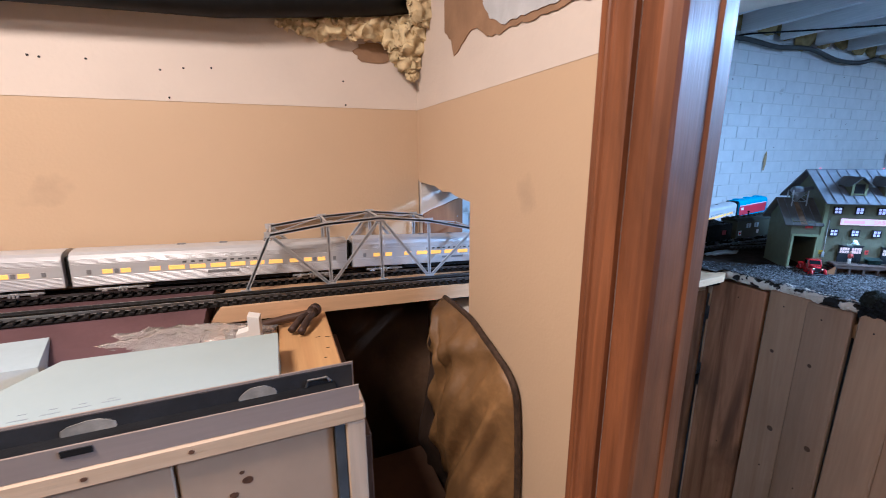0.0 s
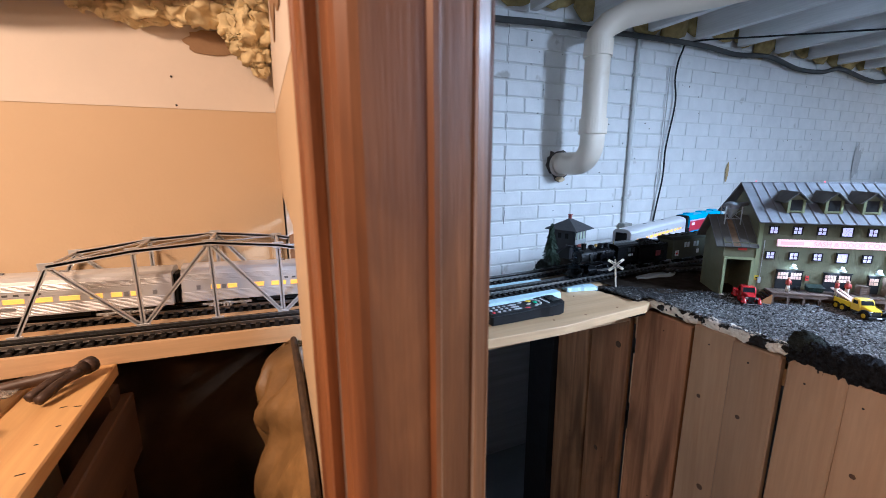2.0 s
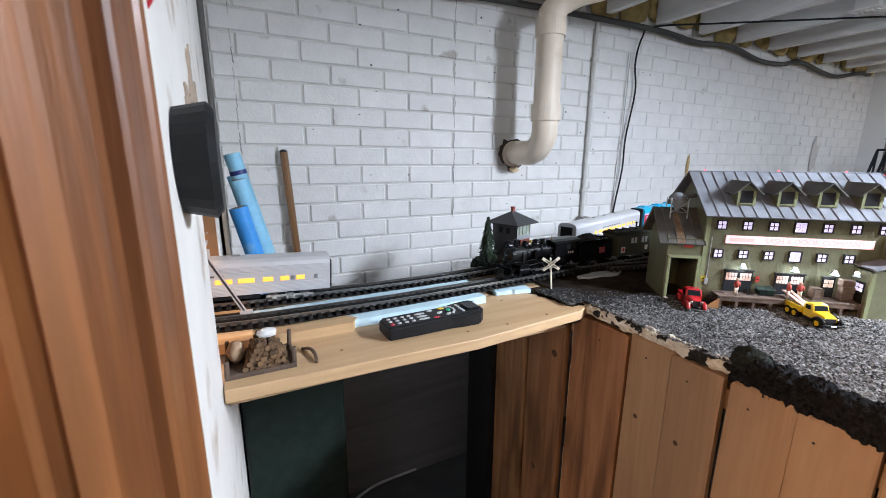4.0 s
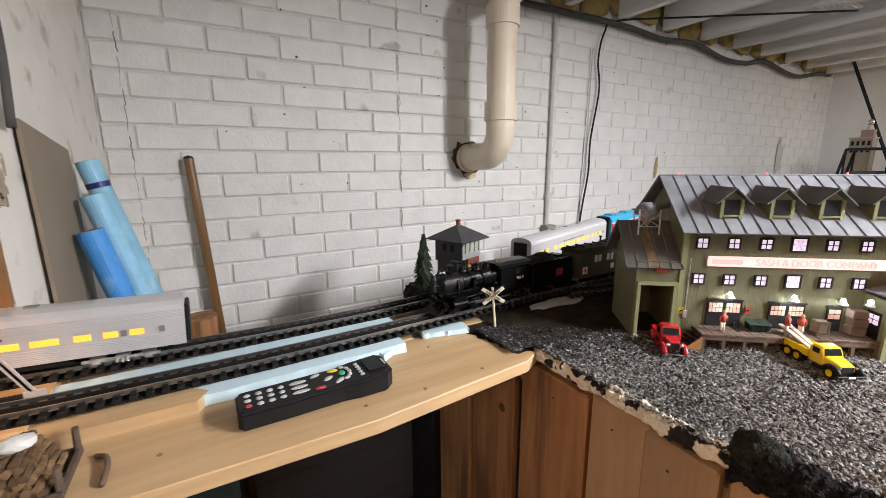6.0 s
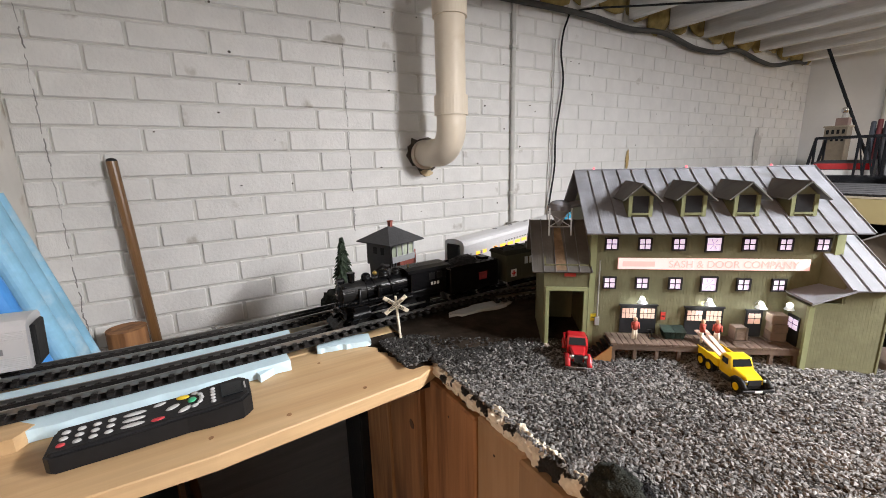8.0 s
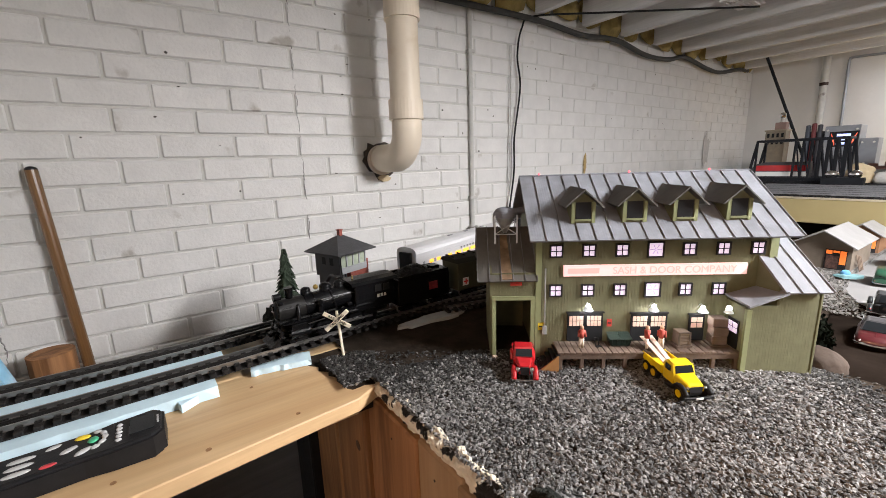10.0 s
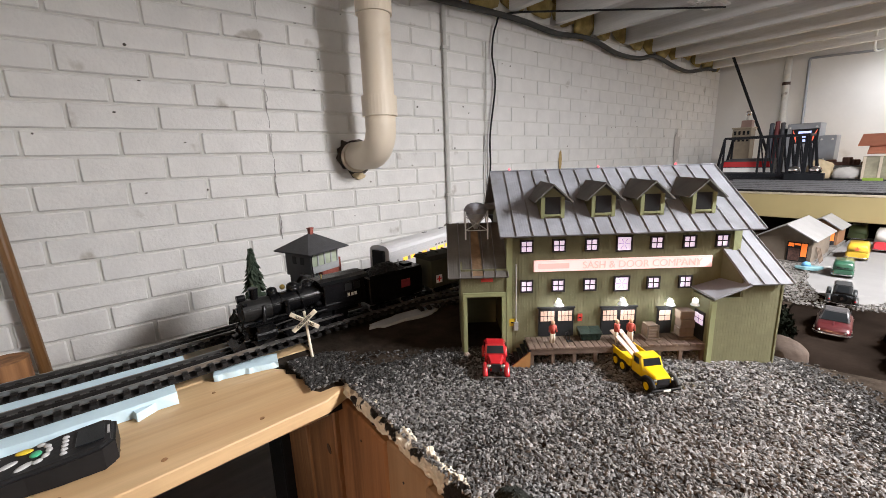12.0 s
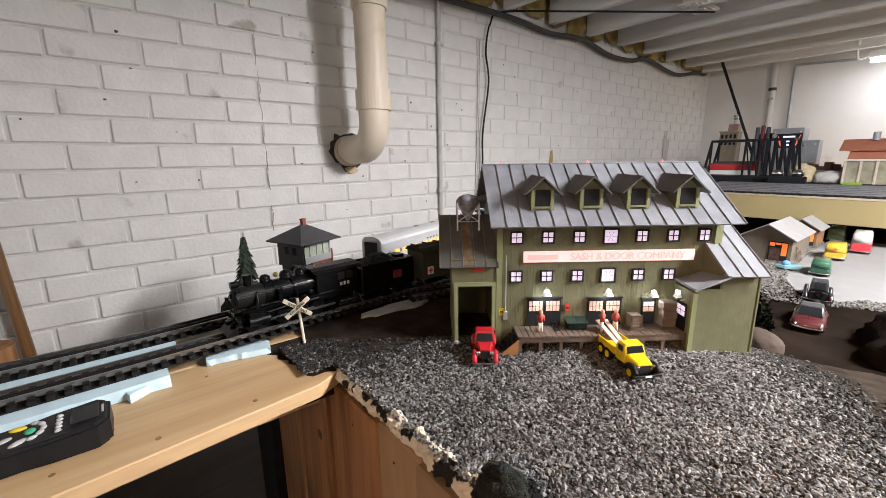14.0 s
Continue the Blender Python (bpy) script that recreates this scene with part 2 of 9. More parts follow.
def box(bm, x0, x1, y0, y1, z0, z1, bevel=0.0, m=None):
    r = bmesh.ops.create_cube(bm, size=1)
    vs = r["verts"]
    for v in vs:
        v.co = Vector((x0 + (v.co.x + 0.5) * (x1 - x0), y0 + (v.co.y + 0.5) * (y1 - y0), z0 + (v.co.z + 0.5) * (z1 - z0)))
        if m is not None:
            v.co = m @ v.co
    if bevel:
        es = list({e for v in vs for e in v.link_edges})
        bmesh.ops.bevel(bm, geom=es, offset=bevel, segments=1, affect="EDGES", clamp_overlap=True)
    return bm


def rod(bm, a, b, r0, r1=None, n=12, caps=True):
    a, b = Vector(a), Vector(b)
    d = b - a
    m = Matrix.Translation((a + b) / 2) @ d.to_track_quat("Z", "Y").to_matrix().to_4x4()
    bmesh.ops.create_cone(bm, cap_ends=caps, segments=n, radius1=r0, radius2=r0 if r1 is None else r1, depth=d.length, matrix=m)
    return bm


def ball(bm, c, r, sx=1, sy=1, sz=1, u=12, v=8):
    bmesh.ops.create_uvsphere(bm, u_segments=u, v_segments=v, radius=r, matrix=Matrix.Translation(c) @ Matrix.Diagonal((sx, sy, sz, 1)))
    return bm


def spline(pts, n=8):
    """Points on a smooth line through pts."""
    p = [Vector(q) for q in pts]
    p = [p[0] * 2 - p[1]] + p + [p[-1] * 2 - p[-2]]
    out = []
    for i in range(1, len(p) - 2):
        for k in range(n):
            t = k / n
            out.append(0.5 * (2 * p[i] + (p[i + 1] - p[i - 1]) * t + (2 * p[i - 1] - 5 * p[i] + 4 * p[i + 1] - p[i + 2]) * t * t + (3 * p[i] - p[i - 1] - 3 * p[i + 1] + p[i + 2]) * t ** 3))
    return out + [p[-2]]


def sweep(bm, pts, r, n=8, flat=None):
    """A tube (or, with flat, an outline of (side, up) pairs) along pts."""
    pts = [Vector(p) for p in pts]
    rings = []
    shape = flat or [(r * math.cos(2 * math.pi * k / n), r * math.sin(2 * math.pi * k / n)) for k in range(n)]
    side = None
    for i, p in enumerate(pts):
        d = (pts[min(i + 1, len(pts) - 1)] - pts[max(i - 1, 0)]).normalized()
        if flat:
            s = d.cross(Vector((0, 0, 1))).normalized()
        elif side is None:
            s = d.orthogonal().normalized()
        else:
            s = (side - d * side.dot(d)).normalized()
        side = s
        u = s.cross(d).normalized()
        rings.append([bm.verts.new(p + s * a + u * b) for a, b in shape])
    k = len(shape)
    for a, b in zip(rings, rings[1:]):
        for i in range(k):
            bm.faces.new((a[i], a[(i + 1) % k], b[(i + 1) % k], b[i]))
    bm.faces.new(rings[0][::-1])
    bm.faces.new(rings[-1])
    bmesh.ops.recalc_face_normals(bm, faces=bm.faces)
    return bm


def prism(bm, outline, x0, x1, axis="x"):
    """An outline extruded: outline in (y, z) along x, (x, z) along y or (x, y) along z."""
    def at(a, b, c):
        return {"x": (c, a, b), "y": (a, c, b), "z": (a, b, c)}[axis]
    lo = [bm.verts.new(at(a, b, x0)) for a, b in outline]
    hi = [bm.verts.new(at(a, b, x1)) for a, b in outline]
    k = len(outline)
    fs = [bm.faces.new(lo[::-1]), bm.faces.new(hi)]
    for i in range(k):
        fs.append(bm.faces.new((lo[i], lo[(i + 1) % k], hi[(i + 1) % k], hi[i])))
    bmesh.ops.recalc_face_normals(bm, faces=fs)
    return bm


def slab(bm, a, b, c, d, t):
    """A flat piece with corners a, b, c, d and thickness t below its face."""
    a, b, c, d = (Vector(v) for v in (a, b, c, d))
    n = (b - a).cross(d - a).normalized() * t
    top = [bm.verts.new(v) for v in (a, b, c, d)]
    low = [bm.verts.new(v - n) for v in (a, b, c, d)]
    fs = [bm.faces.new(top), bm.faces.new(low[::-1])]
    for i in range(4):
        fs.append(bm.faces.new((top[i], low[i], low[(i + 1) % 4], top[(i + 1) % 4])))
    bmesh.ops.recalc_face_normals(bm, faces=fs)
    return bm


def lettering(text, size, m, material, parent, name="lettering", depth=0.0004, label=""):
    cu = bpy.data.curves.new("letters", "FONT")
    cu.body, cu.size, cu.extrude, cu.align_x, cu.align_y = text, size, depth, "CENTER", "CENTER"
    tmp = new("letters_source", cu)
    bpy.context.view_layer.update()
    me = bpy.data.meshes.new_from_object(tmp.evaluated_get(bpy.context.evaluated_depsgraph_get()))
    bpy.data.objects.remove(tmp)
    me.materials.clear()
    me.materials.append(material)
    ob = new(name, me)
    ob.parent = parent
    ob.matrix_local = m
    return tagged(ob, label)


RNG = random.Random(5)
FLOOR_Z, CEIL_Z, JOIST_Z = -0.27, 2.24, 2.05
NORTH, EAST, WALL_A, WALL_B = 1.772, 5.65, 0.335, 0.455   # inner faces; the dividing wall lies between WALL_A and WALL_B
BACK_LEFT = 0.995                                          # back wall of the warm room
SOUTH, WEST = -2.2, -2.2


# ---- the rooms ----
HOLE = (0.676, 0.985, 0.975, 1.262)   # the opening sawn through the dividing wall: y0, y1, z0, z1
# South door edge, out of view, is set to keep lamp light off the skirt.
DOOR_N, DOOR_S = 0.245, -0.45         # the doorway in the dividing wall

structure("floor", box(B(), WEST - 0.1, EAST + 0.1, SOUTH - 0.1, NORTH + 0.1, FLOOR_Z - 0.1, FLOOR_Z), M_FLOOR, "dark grey painted concrete basement floor", "floor")
# The south wall is out of view; its dark colour holds down bounced light.
structure("wall_south", box(B(), WEST - 0.1, EAST + 0.1, SOUTH - 0.1, SOUTH, FLOOR_Z, CEIL_Z), M_UNSEEN, "plain unseen basement wall, dark to cut bounced light", "wall")
structure("wall_west", box(B(), WEST - 0.1, WEST, SOUTH, BACK_LEFT, FLOOR_Z, CEIL_Z), M_TAN, "plain tan painted wall", "wall")
structure("wall_east", box(B(), EAST, EAST + 0.1, SOUTH, NORTH + 0.1, FLOOR_Z, CEIL_Z), M_WHITEWALL, "white painted far end wall", "wall")
structure("ceiling", box(B(), WEST - 0.1, EAST + 0.1, SOUTH - 0.1, NORTH + 0.1, CEIL_Z, CEIL_Z + 0.1), M_CEIL, "grey white painted floorboards above the joists", "ceiling")

# warm room: back wall, tan below and bare plaster above
BAND = 1.462
structure("wall_back", box(B(), WEST, WALL_A - 0.004, BACK_LEFT, BACK_LEFT + 0.1, FLOOR_Z, BAND), M_TAN, "tan painted wall behind the bridge track", "wall")
structure("wall_back_upper", box(B(), WEST, WALL_A - 0.004, BACK_LEFT - 0.001, BACK_LEFT + 0.1, BAND, 1.79), M_BAND, "unpainted off-white plaster band with nail holes", "wall")
structure("wall_back_top", box(B(), WEST, WALL_A - 0.004, BACK_LEFT + 0.03, BACK_LEFT + 0.1, 1.79, CEIL_Z), M_TORN, "bare brown backing above the torn plaster", "wall")

# dividing wall with its hole and the doorway
for name, y0, y1, z0, z1 in (("wall_dividing", 0.2885, HOLE[0], FLOOR_Z, CEIL_Z), ("wall_dividing_below_opening", HOLE[0], HOLE[1], FLOOR_Z, HOLE[2]), ("wall_dividing_above_opening", HOLE[0], HOLE[1], HOLE[3] + 0.02, CEIL_Z),
                             ("wall_dividing_corner", HOLE[1], NORTH + 0.1, FLOOR_Z, CEIL_Z), ("wall_dividing_south", SOUTH, DOOR_S, FLOOR_Z, CEIL_Z), ("wall_dividing_over_door", DOOR_S, DOOR_N + 0.017, 1.8, CEIL_Z)):
    structure(name, box(B(), WALL_A, WALL_B, y0, y1, z0, z1), M_PLASTER, "white wall with peeling plaster beside the track opening", "wall")
for name, y0, y1, z0, z1 in (("wall_dividing_tan_face", 0.2895, HOLE[0], FLOOR_Z, BAND), ("wall_dividing_tan_foot", HOLE[0], BACK_LEFT, FLOOR_Z, HOLE[2]), ("wall_dividing_tan_over_opening", HOLE[0], BACK_LEFT, HOLE[3] + 0.02, BAND), ("wall_dividing_tan_south", SOUTH, DOOR_S, FLOOR_Z, BAND)):
    structure(name, box(B(), WALL_A - 0.004, WALL_A, y0, y1, z0, z1), M_TAN, "tan painted drywall face beside the sawn opening", "wall")
bm = B()
# ragged upper lip of the sawn opening
prism(bm, [(HOLE[0], HOLE[3] - 0.006), (0.74, HOLE[3] - 0.002), (0.78, HOLE[3] + 0.006), (0.82, HOLE[3] + 0.003), (0.88, HOLE[3] + 0.013), (0.985, HOLE[3] + 0.016), (0.985, HOLE[3] + 0.02), (HOLE[0], HOLE[3] + 0.02)], WALL_A - 0.004, WALL_A + 0.012)
structure("opening_lip", bm, M_TAN, "ragged tan drywall lip over the sawn opening", "wall")
bm = B()
for y0, y1, z0, z1 in ((0.2895, BACK_LEFT, BAND, 1.7), (SOUTH, DOOR_S, BAND, CEIL_Z)):
    box(bm, WALL_A - 0.0045, WALL_A, y0, y1, z0, z1)
structure("wall_dividing_upper_face", bm, M_BAND, "off-white unpainted plaster above the tan paint", "wall")
box_mesh = box(B(), WALL_A - 0.002, WALL_A, 0.2895, BACK_LEFT, 1.7, CEIL_Z)
structure("wall_dividing_torn_top", box_mesh, M_TORN, "torn brown drywall backing near the ceiling", "wall")


M_REVEAL = wood("orange_brown_plywood", (0.36, 0.185, 0.075), (0.20, 0.095, 0.036), 0.6, axis=2, random=0.1, knots=False, blotch=0.4)
reveal = tagged(new("opening_lining"), "orange brown plywood lining the side of the sawn opening", "wall lining", "", "structure")
part("lining", prism(B(), [(0.338, HOLE[2] + 0.001), (0.4535, HOLE[2] + 0.001), (0.4535, 1.232), (0.43, 1.226), (0.40, 1.214), (0.37, 1.205), (0.338, 1.19)], 0.974, 0.9845, "y"), M_REVEAL, reveal)
for x, z in ((0.352, 1.15), (0.438, 1.18), (0.4, 1.06), (0.43, 1.1)):
    part("screw_head", rod(B(), (x, 0.9733, z), (x, 0.9742, z), 0.0022, n=8), M_STEEL, reveal)

# door casing and jamb of stained wood, with beads and grooves
def casing_profile(x_wall, s, y0, y1):
    """Moulded casing: thin at the opening, thickest at its outer bead; s is the side it stands out to."""
    w = y1 - y0
    steps = [(0, -0.0042), (0, 0.0035), (0.04, 0.0052), (0.1, 0.0058), (0.3, 0.0062), (0.45, 0.007), (0.52, 0.0078), (0.55, 0.0064), (0.6, 0.0064), (0.64, 0.0092), (0.69, 0.0102), (0.74, 0.0096), (0.78, 0.0086), (0.94, 0.0088), (0.985, 0.0074), (1, 0.005), (1, -0.0042)]
    return [(x_wall + s * d, y0 + w * k) for k, d in steps]


door_frame = tagged(new("door_1"), "reddish brown stained wooden door casing with beaded edges", "door frame", "", "structure")
part("casing", prism(B(), casing_profile(WALL_A - 0.0046, -1, 0.288, 0.334), FLOOR_Z, 1.86, "z"), M_CASING, door_frame)
part("casing", prism(B(), casing_profile(WALL_B, 1.3, 0.2785, 0.331), FLOOR_Z, 1.86, "z"), M_CASING, door_frame)
bm = prism(B(), [(0.336, 0.288), (0.337, 0.263), (0.340, 0.256), (0.346, 0.249), (0.352, 0.247), (0.394, 0.247), (0.397, 0.2435), (0.401, 0.2435), (0.404, 0.2475), (0.423, 0.248), (0.4245, 0.255), (0.43, 0.255), (0.432, 0.254),
                 (0.441, 0.266), (0.452, 0.27), (0.4535, 0.279), (0.4535, 0.288)], FLOOR_Z, 1.8, "z")
part("jamb", bm, M_CASING, door_frame)
part("jamb", box(B(), WALL_A - 0.004, WALL_B, DOOR_S, DOOR_S + 0.018, FLOOR_Z, 1.8), M_CASING, door_frame)
part("head_jamb", box(B(), WALL_A - 0.004, WALL_B, DOOR_S + 0.018, 0.233, 1.782, 1.8), M_CASING, door_frame)

# north wall of painted brick: courses in running bond
structure("wall_north", box(B(), WALL_B, EAST, NORTH + 0.0075, NORTH + 0.12, FLOOR_Z, CEIL_Z), M_MORTAR, "white painted brick basement wall with recessed joints", "wall")
wall_north = bpy.data.objects["wall_north"]
BRICK_L, BRICK_H, COURSE0, BRICK_X0 = 0.2175, 0.0766, 1.447, 0.644
courses = [k for k in range(-23, 9)]


def joint_x(k):
    """Where the head joints of course k begin; course 2 (just over 1.6 m) sets the bond."""
    return BRICK_X0 + (0 if k % 2 == 0 else BRICK_L / 2)


# grey lapped boards along the foot of the brick wall
M_LAP = wood("grey_painted_lap_board", (0.30, 0.30, 0.31), (0.22, 0.22, 0.225), 0.7, axis=0, random=0.15, knots=False)
foot_boards = tagged(new("wall_foot_boards"), "grey painted lapped boards along the wall foot", "wall cladding", "", "structure")
first = None
for k in range(10):
    if first is None:
        first = part("lap_board", prism(B(), [(NORTH - 0.004, 0.0), (NORTH - 0.024, 0.0), (NORTH - 0.011, 0.075), (NORTH - 0.004, 0.075)], WALL_B + 0.002, 2.6), M_LAP, foot_boards)
        first.location = (0, 0, FLOOR_Z)
    else:
        twin(first, Matrix.Translation((0, 0, FLOOR_Z + 0.07 * k)))

# joists over the layout with yellowed insulation at their ends
for i, x in enumerate([0.75, 1.13, 1.51, 1.89, 2.27, 2.65, 3.03, 3.41, 3.79, 4.17, 4.55, 4.93, 5.31]):
    structure("ceiling_joist", box(B(), x - 0.02, x + 0.02, SOUTH, NORTH - 0.05, JOIST_Z, CEIL_Z - 0.003, 0.003), M_JOIST, "painted wooden ceiling joist", "joist")
bm = B()
for i in range(24):
    x = 0.6 + i * 0.21
    ball(bm, (x, NORTH - 0.02, 2.135 + RNG.uniform(-0.02, 0.02)), 0.09, 1.15, 0.38, 0.8 + RNG.uniform(0, 0.25), 10, 7)
for v in bm.verts:
    v.co += Vector((noise.noise(v.co * 14), noise.noise(v.co * 14 + Vector((5, 0, 0))) * 0.7, noise.noise(v.co * 17 + Vector((0, 7, 0))))) * 0.03
tagged(structure("rim_insulation", bm, M_RIM, "yellow brown fibreglass batts along the wall top", "insulation", True), kind="stuff")


# ---- the warm room: bridge shelf, bench, torn plaster ----
# torn patches: ragged thin pieces over the plaster
def ragged(bm, cx, cz, rx, rz, t, seed, axis, at, n=26, wild=1.0):
    pts = []
    for k in range(n):
        a = 2 * math.pi * k / n
        r = 1 + wild * 0.35 * noise.noise(Vector((math.cos(a) * 1.7, math.sin(a) * 1.7, seed))) + wild * 0.22 * noise.noise(Vector((math.cos(a) * 6, math.sin(a) * 6, seed + 3)))
        pts.append((cx + rx * r * math.cos(a), cz + rz * r * math.sin(a)))
    return prism(bm, pts, at - t, at + t, axis)


structure("torn_patch", ragged(B(), 0.225, 1.592, 0.05, 0.021, 0.0015, 2.2, "y", BACK_LEFT - 0.002), M_TORN, "brown torn paper patch in the plaster", "wall damage")
def torn_line(pts, amp, seed):
    """A ragged line through pts in (y, z)."""
    out = []
    for (a, b), (c, d) in zip(pts, pts[1:]):
        for k in range(16):
            t = k / 16
            q = Vector(((a + (c - a) * t) * 34, (b + (d - b) * t) * 34, seed))
            out.append((a + (c - a) * t + amp * 0.5 * noise.noise(q), b + (d - b) * t + amp * noise.noise(q * 1.7)))
    return out + [pts[-1]]


LOWER = [(0.80, 1.60), (0.767, 1.575), (0.752, 1.542), (0.72, 1.552), (0.69, 1.568), (0.65, 1.572), (0.613, 1.546), (0.57, 1.541), (0.52, 1.538), (0.446, 1.531), (0.396, 1.529), (0.34, 1.526)]
bm = prism(B(), torn_line(LOWER, 0.006, 2.0) + [(0.34, 1.69), (0.80, 1.69)], WALL_A - 0.0068, WALL_A - 0.005, "x")
structure("torn_patch", bm, M_TORN, "torn brown drywall paper near the corner", "wall damage")
M_GREYBOARD = mat("pale_grey_backing", (0.58, 0.60, 0.62), 0.8, vary=0.1, bump=0.2)
UPPER = [(0.63, 1.66), (0.625, 1.60), (0.6, 1.572), (0.56, 1.551), (0.52, 1.547), (0.446, 1.541), (0.396, 1.538), (0.34, 1.536)]
bm = prism(B(), torn_line(UPPER, 0.005, 7.0) + [(0.34, 1.68)], WALL_A - 0.0085, WALL_A - 0.007, "x")
structure("bare_backing", bm, M_GREYBOARD, "pale backing board behind the torn drywall", "wall damage")
bm = B()
for x, z in ((-0.437, 1.535), (-0.42, 1.533), (-0.349, 1.535), (-0.228, 1.523), (-0.186, 1.529), (-0.134, 1.533), (0.144, 1.522), (-0.219, 1.469), (0.147, 1.468)):
    rod(bm, (x, BACK_LEFT - 0.0022, z), (x, BACK_LEFT, z), 0.0022, n=8)
structure("nail_holes", bm, M_BLACK, "small dark nail holes in the plaster", "nail hole")

# yellow insulation spilling out of the corner
def tuft(name, spots, label, seed):
    bm = B()
    for x, y, z, r in spots:
        bmesh.ops.create_icosphere(bm, subdivisions=4, radius=r, matrix=Matrix.Translation((x, y, z)) @ Matrix.Diagonal((1.15, 0.55, 0.9, 1)))
    for v in bm.verts:
        q = v.co * 22 + Vector((seed, 0, 0))
        v.co += Vector((noise.noise(q), noise.noise(q + Vector((9, 0, 0))) * 0.6, noise.noise(q + Vector((0, 9, 0))))) * 0.022
        q = v.co * 75
        v.co += Vector((noise.noise(q), noise.noise(q + Vector((4, 0, 0))), noise.noise(q + Vector((0, 4, 0))))) * 0.013
        q = v.co * 190
        v.co += Vector((noise.noise(q), noise.noise(q + Vector((4, 0, 0))), noise.noise(q + Vector((0, 4, 0))))) * 0.005
    t = thing(name, label, "insulation")
    part("wool", bm, M_FOAM_Y, t, smooth=True)


tuft("insulation_tuft", [(0.298, 0.965, 1.58, 0.034), (0.305, 0.95, 1.62, 0.04), (0.29, 0.97, 1.665, 0.045), (0.325, 0.93, 1.64, 0.032), (0.318, 0.9, 1.67, 0.035), (0.31, 0.965, 1.545, 0.016), (0.27, 0.972, 1.61, 0.03)], "torn yellow fibreglass insulation hanging in the corner", 1)
tuft("insulation_tuft", [(0.22, 0.972, 1.645, 0.034), (0.165, 0.972, 1.642, 0.034), (0.115, 0.975, 1.63, 0.032), (0.07, 0.98, 1.638, 0.022), (0.03, 0.98, 1.635, 0.018), (0.19, 0.975, 1.67, 0.04), (0.25, 0.975, 1.665, 0.036)], "ragged yellow insulation along the plaster top", 4)
pipe = thing("black_drain_pipe", "black plastic drain pipe running along the wall top", "pipe")
part("pipe", sweep(B(), [(-1.6, 0.945, 1.632), (-0.5, 0.945, 1.644), (-0.1, 0.945, 1.655), (0.2, 0.945, 1.69), (0.334, 0.945, 1.712)], 0.034, 18), M_BLACK, pipe, smooth=True)
structure("back_ledge", box(B(), WEST, 0.1, BACK_LEFT - 0.012, BACK_LEFT - 0.002, 1.66, 1.79), M_TORN, "splintered brown lath above the plaster", "wall damage")

# shelf board under bridge and tracks, and the beam end below it
board = thing("bridge_board", "pale pine board carrying the bridge and the front track", "shelf")
prof = [(x, rail_z_board) for x, rail_z_board in ((-0.15, 1.06), (0.0, 1.0555), (0.3, 1.0445), (0.5, 1.0345))]
bm = prism(B(), [(x, z) for x, z in prof] + [(x - (0.022 if x == prof[0][0] else 0), z - 0.031) for x, z in reversed(prof)], 0.79, 0.993, "y")
part("board", bm, M_PINE, board)
beam = thing("support_beam", "white painted beam end under the bridge board", "beam")
part("beam", box(B(), 0.322, WALL_B - 0.02, 0.66, 0.70, 0.985, 1.012, 0.002), M_WHITEWALL, beam)

# purple-brown underlay and bench in front of it
M_MAUVE = mat("mauve_foam_underlay", (0.105, 0.055, 0.058), 0.85, vary=0.15, scale=15, bump=0.3)
underlay = thing("track_underlay", "mauve foam underlay beneath the tracks", "foam sheet")
bm = B()
ends = [[bm.verts.new(c) for c in ((x, 0.993, zt), (x, 0.8, zt), (x, 0.755, zt - 0.012), (x, 0.69, 1.032), (x, 0.685, 1.0265), (x, 0.993, 1.0265))] for x, zt in ((-1.5, 1.09), (-0.5, 1.068), (-0.1745, 1.0605))]
for a, b in zip(ends, ends[1:]):
    for i in range(6):
        bm.faces.new((a[i], a[(i + 1) % 6], b[(i + 1) % 6], b[i]))
bm.faces.new(ends[0])
bm.faces.new(ends[-1][::-1])
bmesh.ops.recalc_face_normals(bm, faces=bm.faces)
part("sheet", bm, M_MAUVE, underlay)

bench = thing("workbench", "rough pine workbench with a planked front", "workbench")
BT = 1.026
# Bench side and legs: pine darkened to carry the shade on that side.
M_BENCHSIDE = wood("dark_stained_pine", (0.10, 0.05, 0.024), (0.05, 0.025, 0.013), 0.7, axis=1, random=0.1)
part("top", box(B(), -1.5, -0.052, 0.445, 0.77, BT - 0.022, BT, 0.002), M_PINE_Y, bench, "worn orange pine top")
part("top", box(B(), -0.048, 0.044, 0.445, 0.788, BT - 0.022, BT, 0.002), M_PINE_Y, bench, "worn orange pine top")
rng = random.Random(12)
for x, y in ((0.018, 0.66), (0.035, 0.655), (0.022, 0.575), (-0.03, 0.715), (-0.02, 0.5), (0.03, 0.52), (0.03, 0.61)):
    d = rng.uniform(0.002, 0.006)
    part("dent", box(B(), x - d, x + d, y - 0.0008, y + 0.0008, BT - 0.001, BT + 0.0004, 0, Matrix.Translation((x, y, 0)) @ Matrix.Rotation(rng.uniform(-0.3, 0.3), 4, "Z") @ Matrix.Translation((-x, -y, 0))), M_BLACK, bench, "small dark dent")
part("front_rail", box(B(), -1.5, 0.052, 0.4, 0.444, BT - 0.008, BT + 0.016, 0.003), wood("planed_pale_pine", (0.62, 0.45, 0.27), (0.48, 0.33, 0.18), 0.6, axis=0, random=0.1), bench)
M_PANEL = mat("grey_tan_panel", (0.38, 0.275, 0.175), 0.6, vary=0.12, scale=6, bump=0.1, dirt=0.3, dirt_colour=(0.2, 0.16, 0.12), dirt_scale=5)
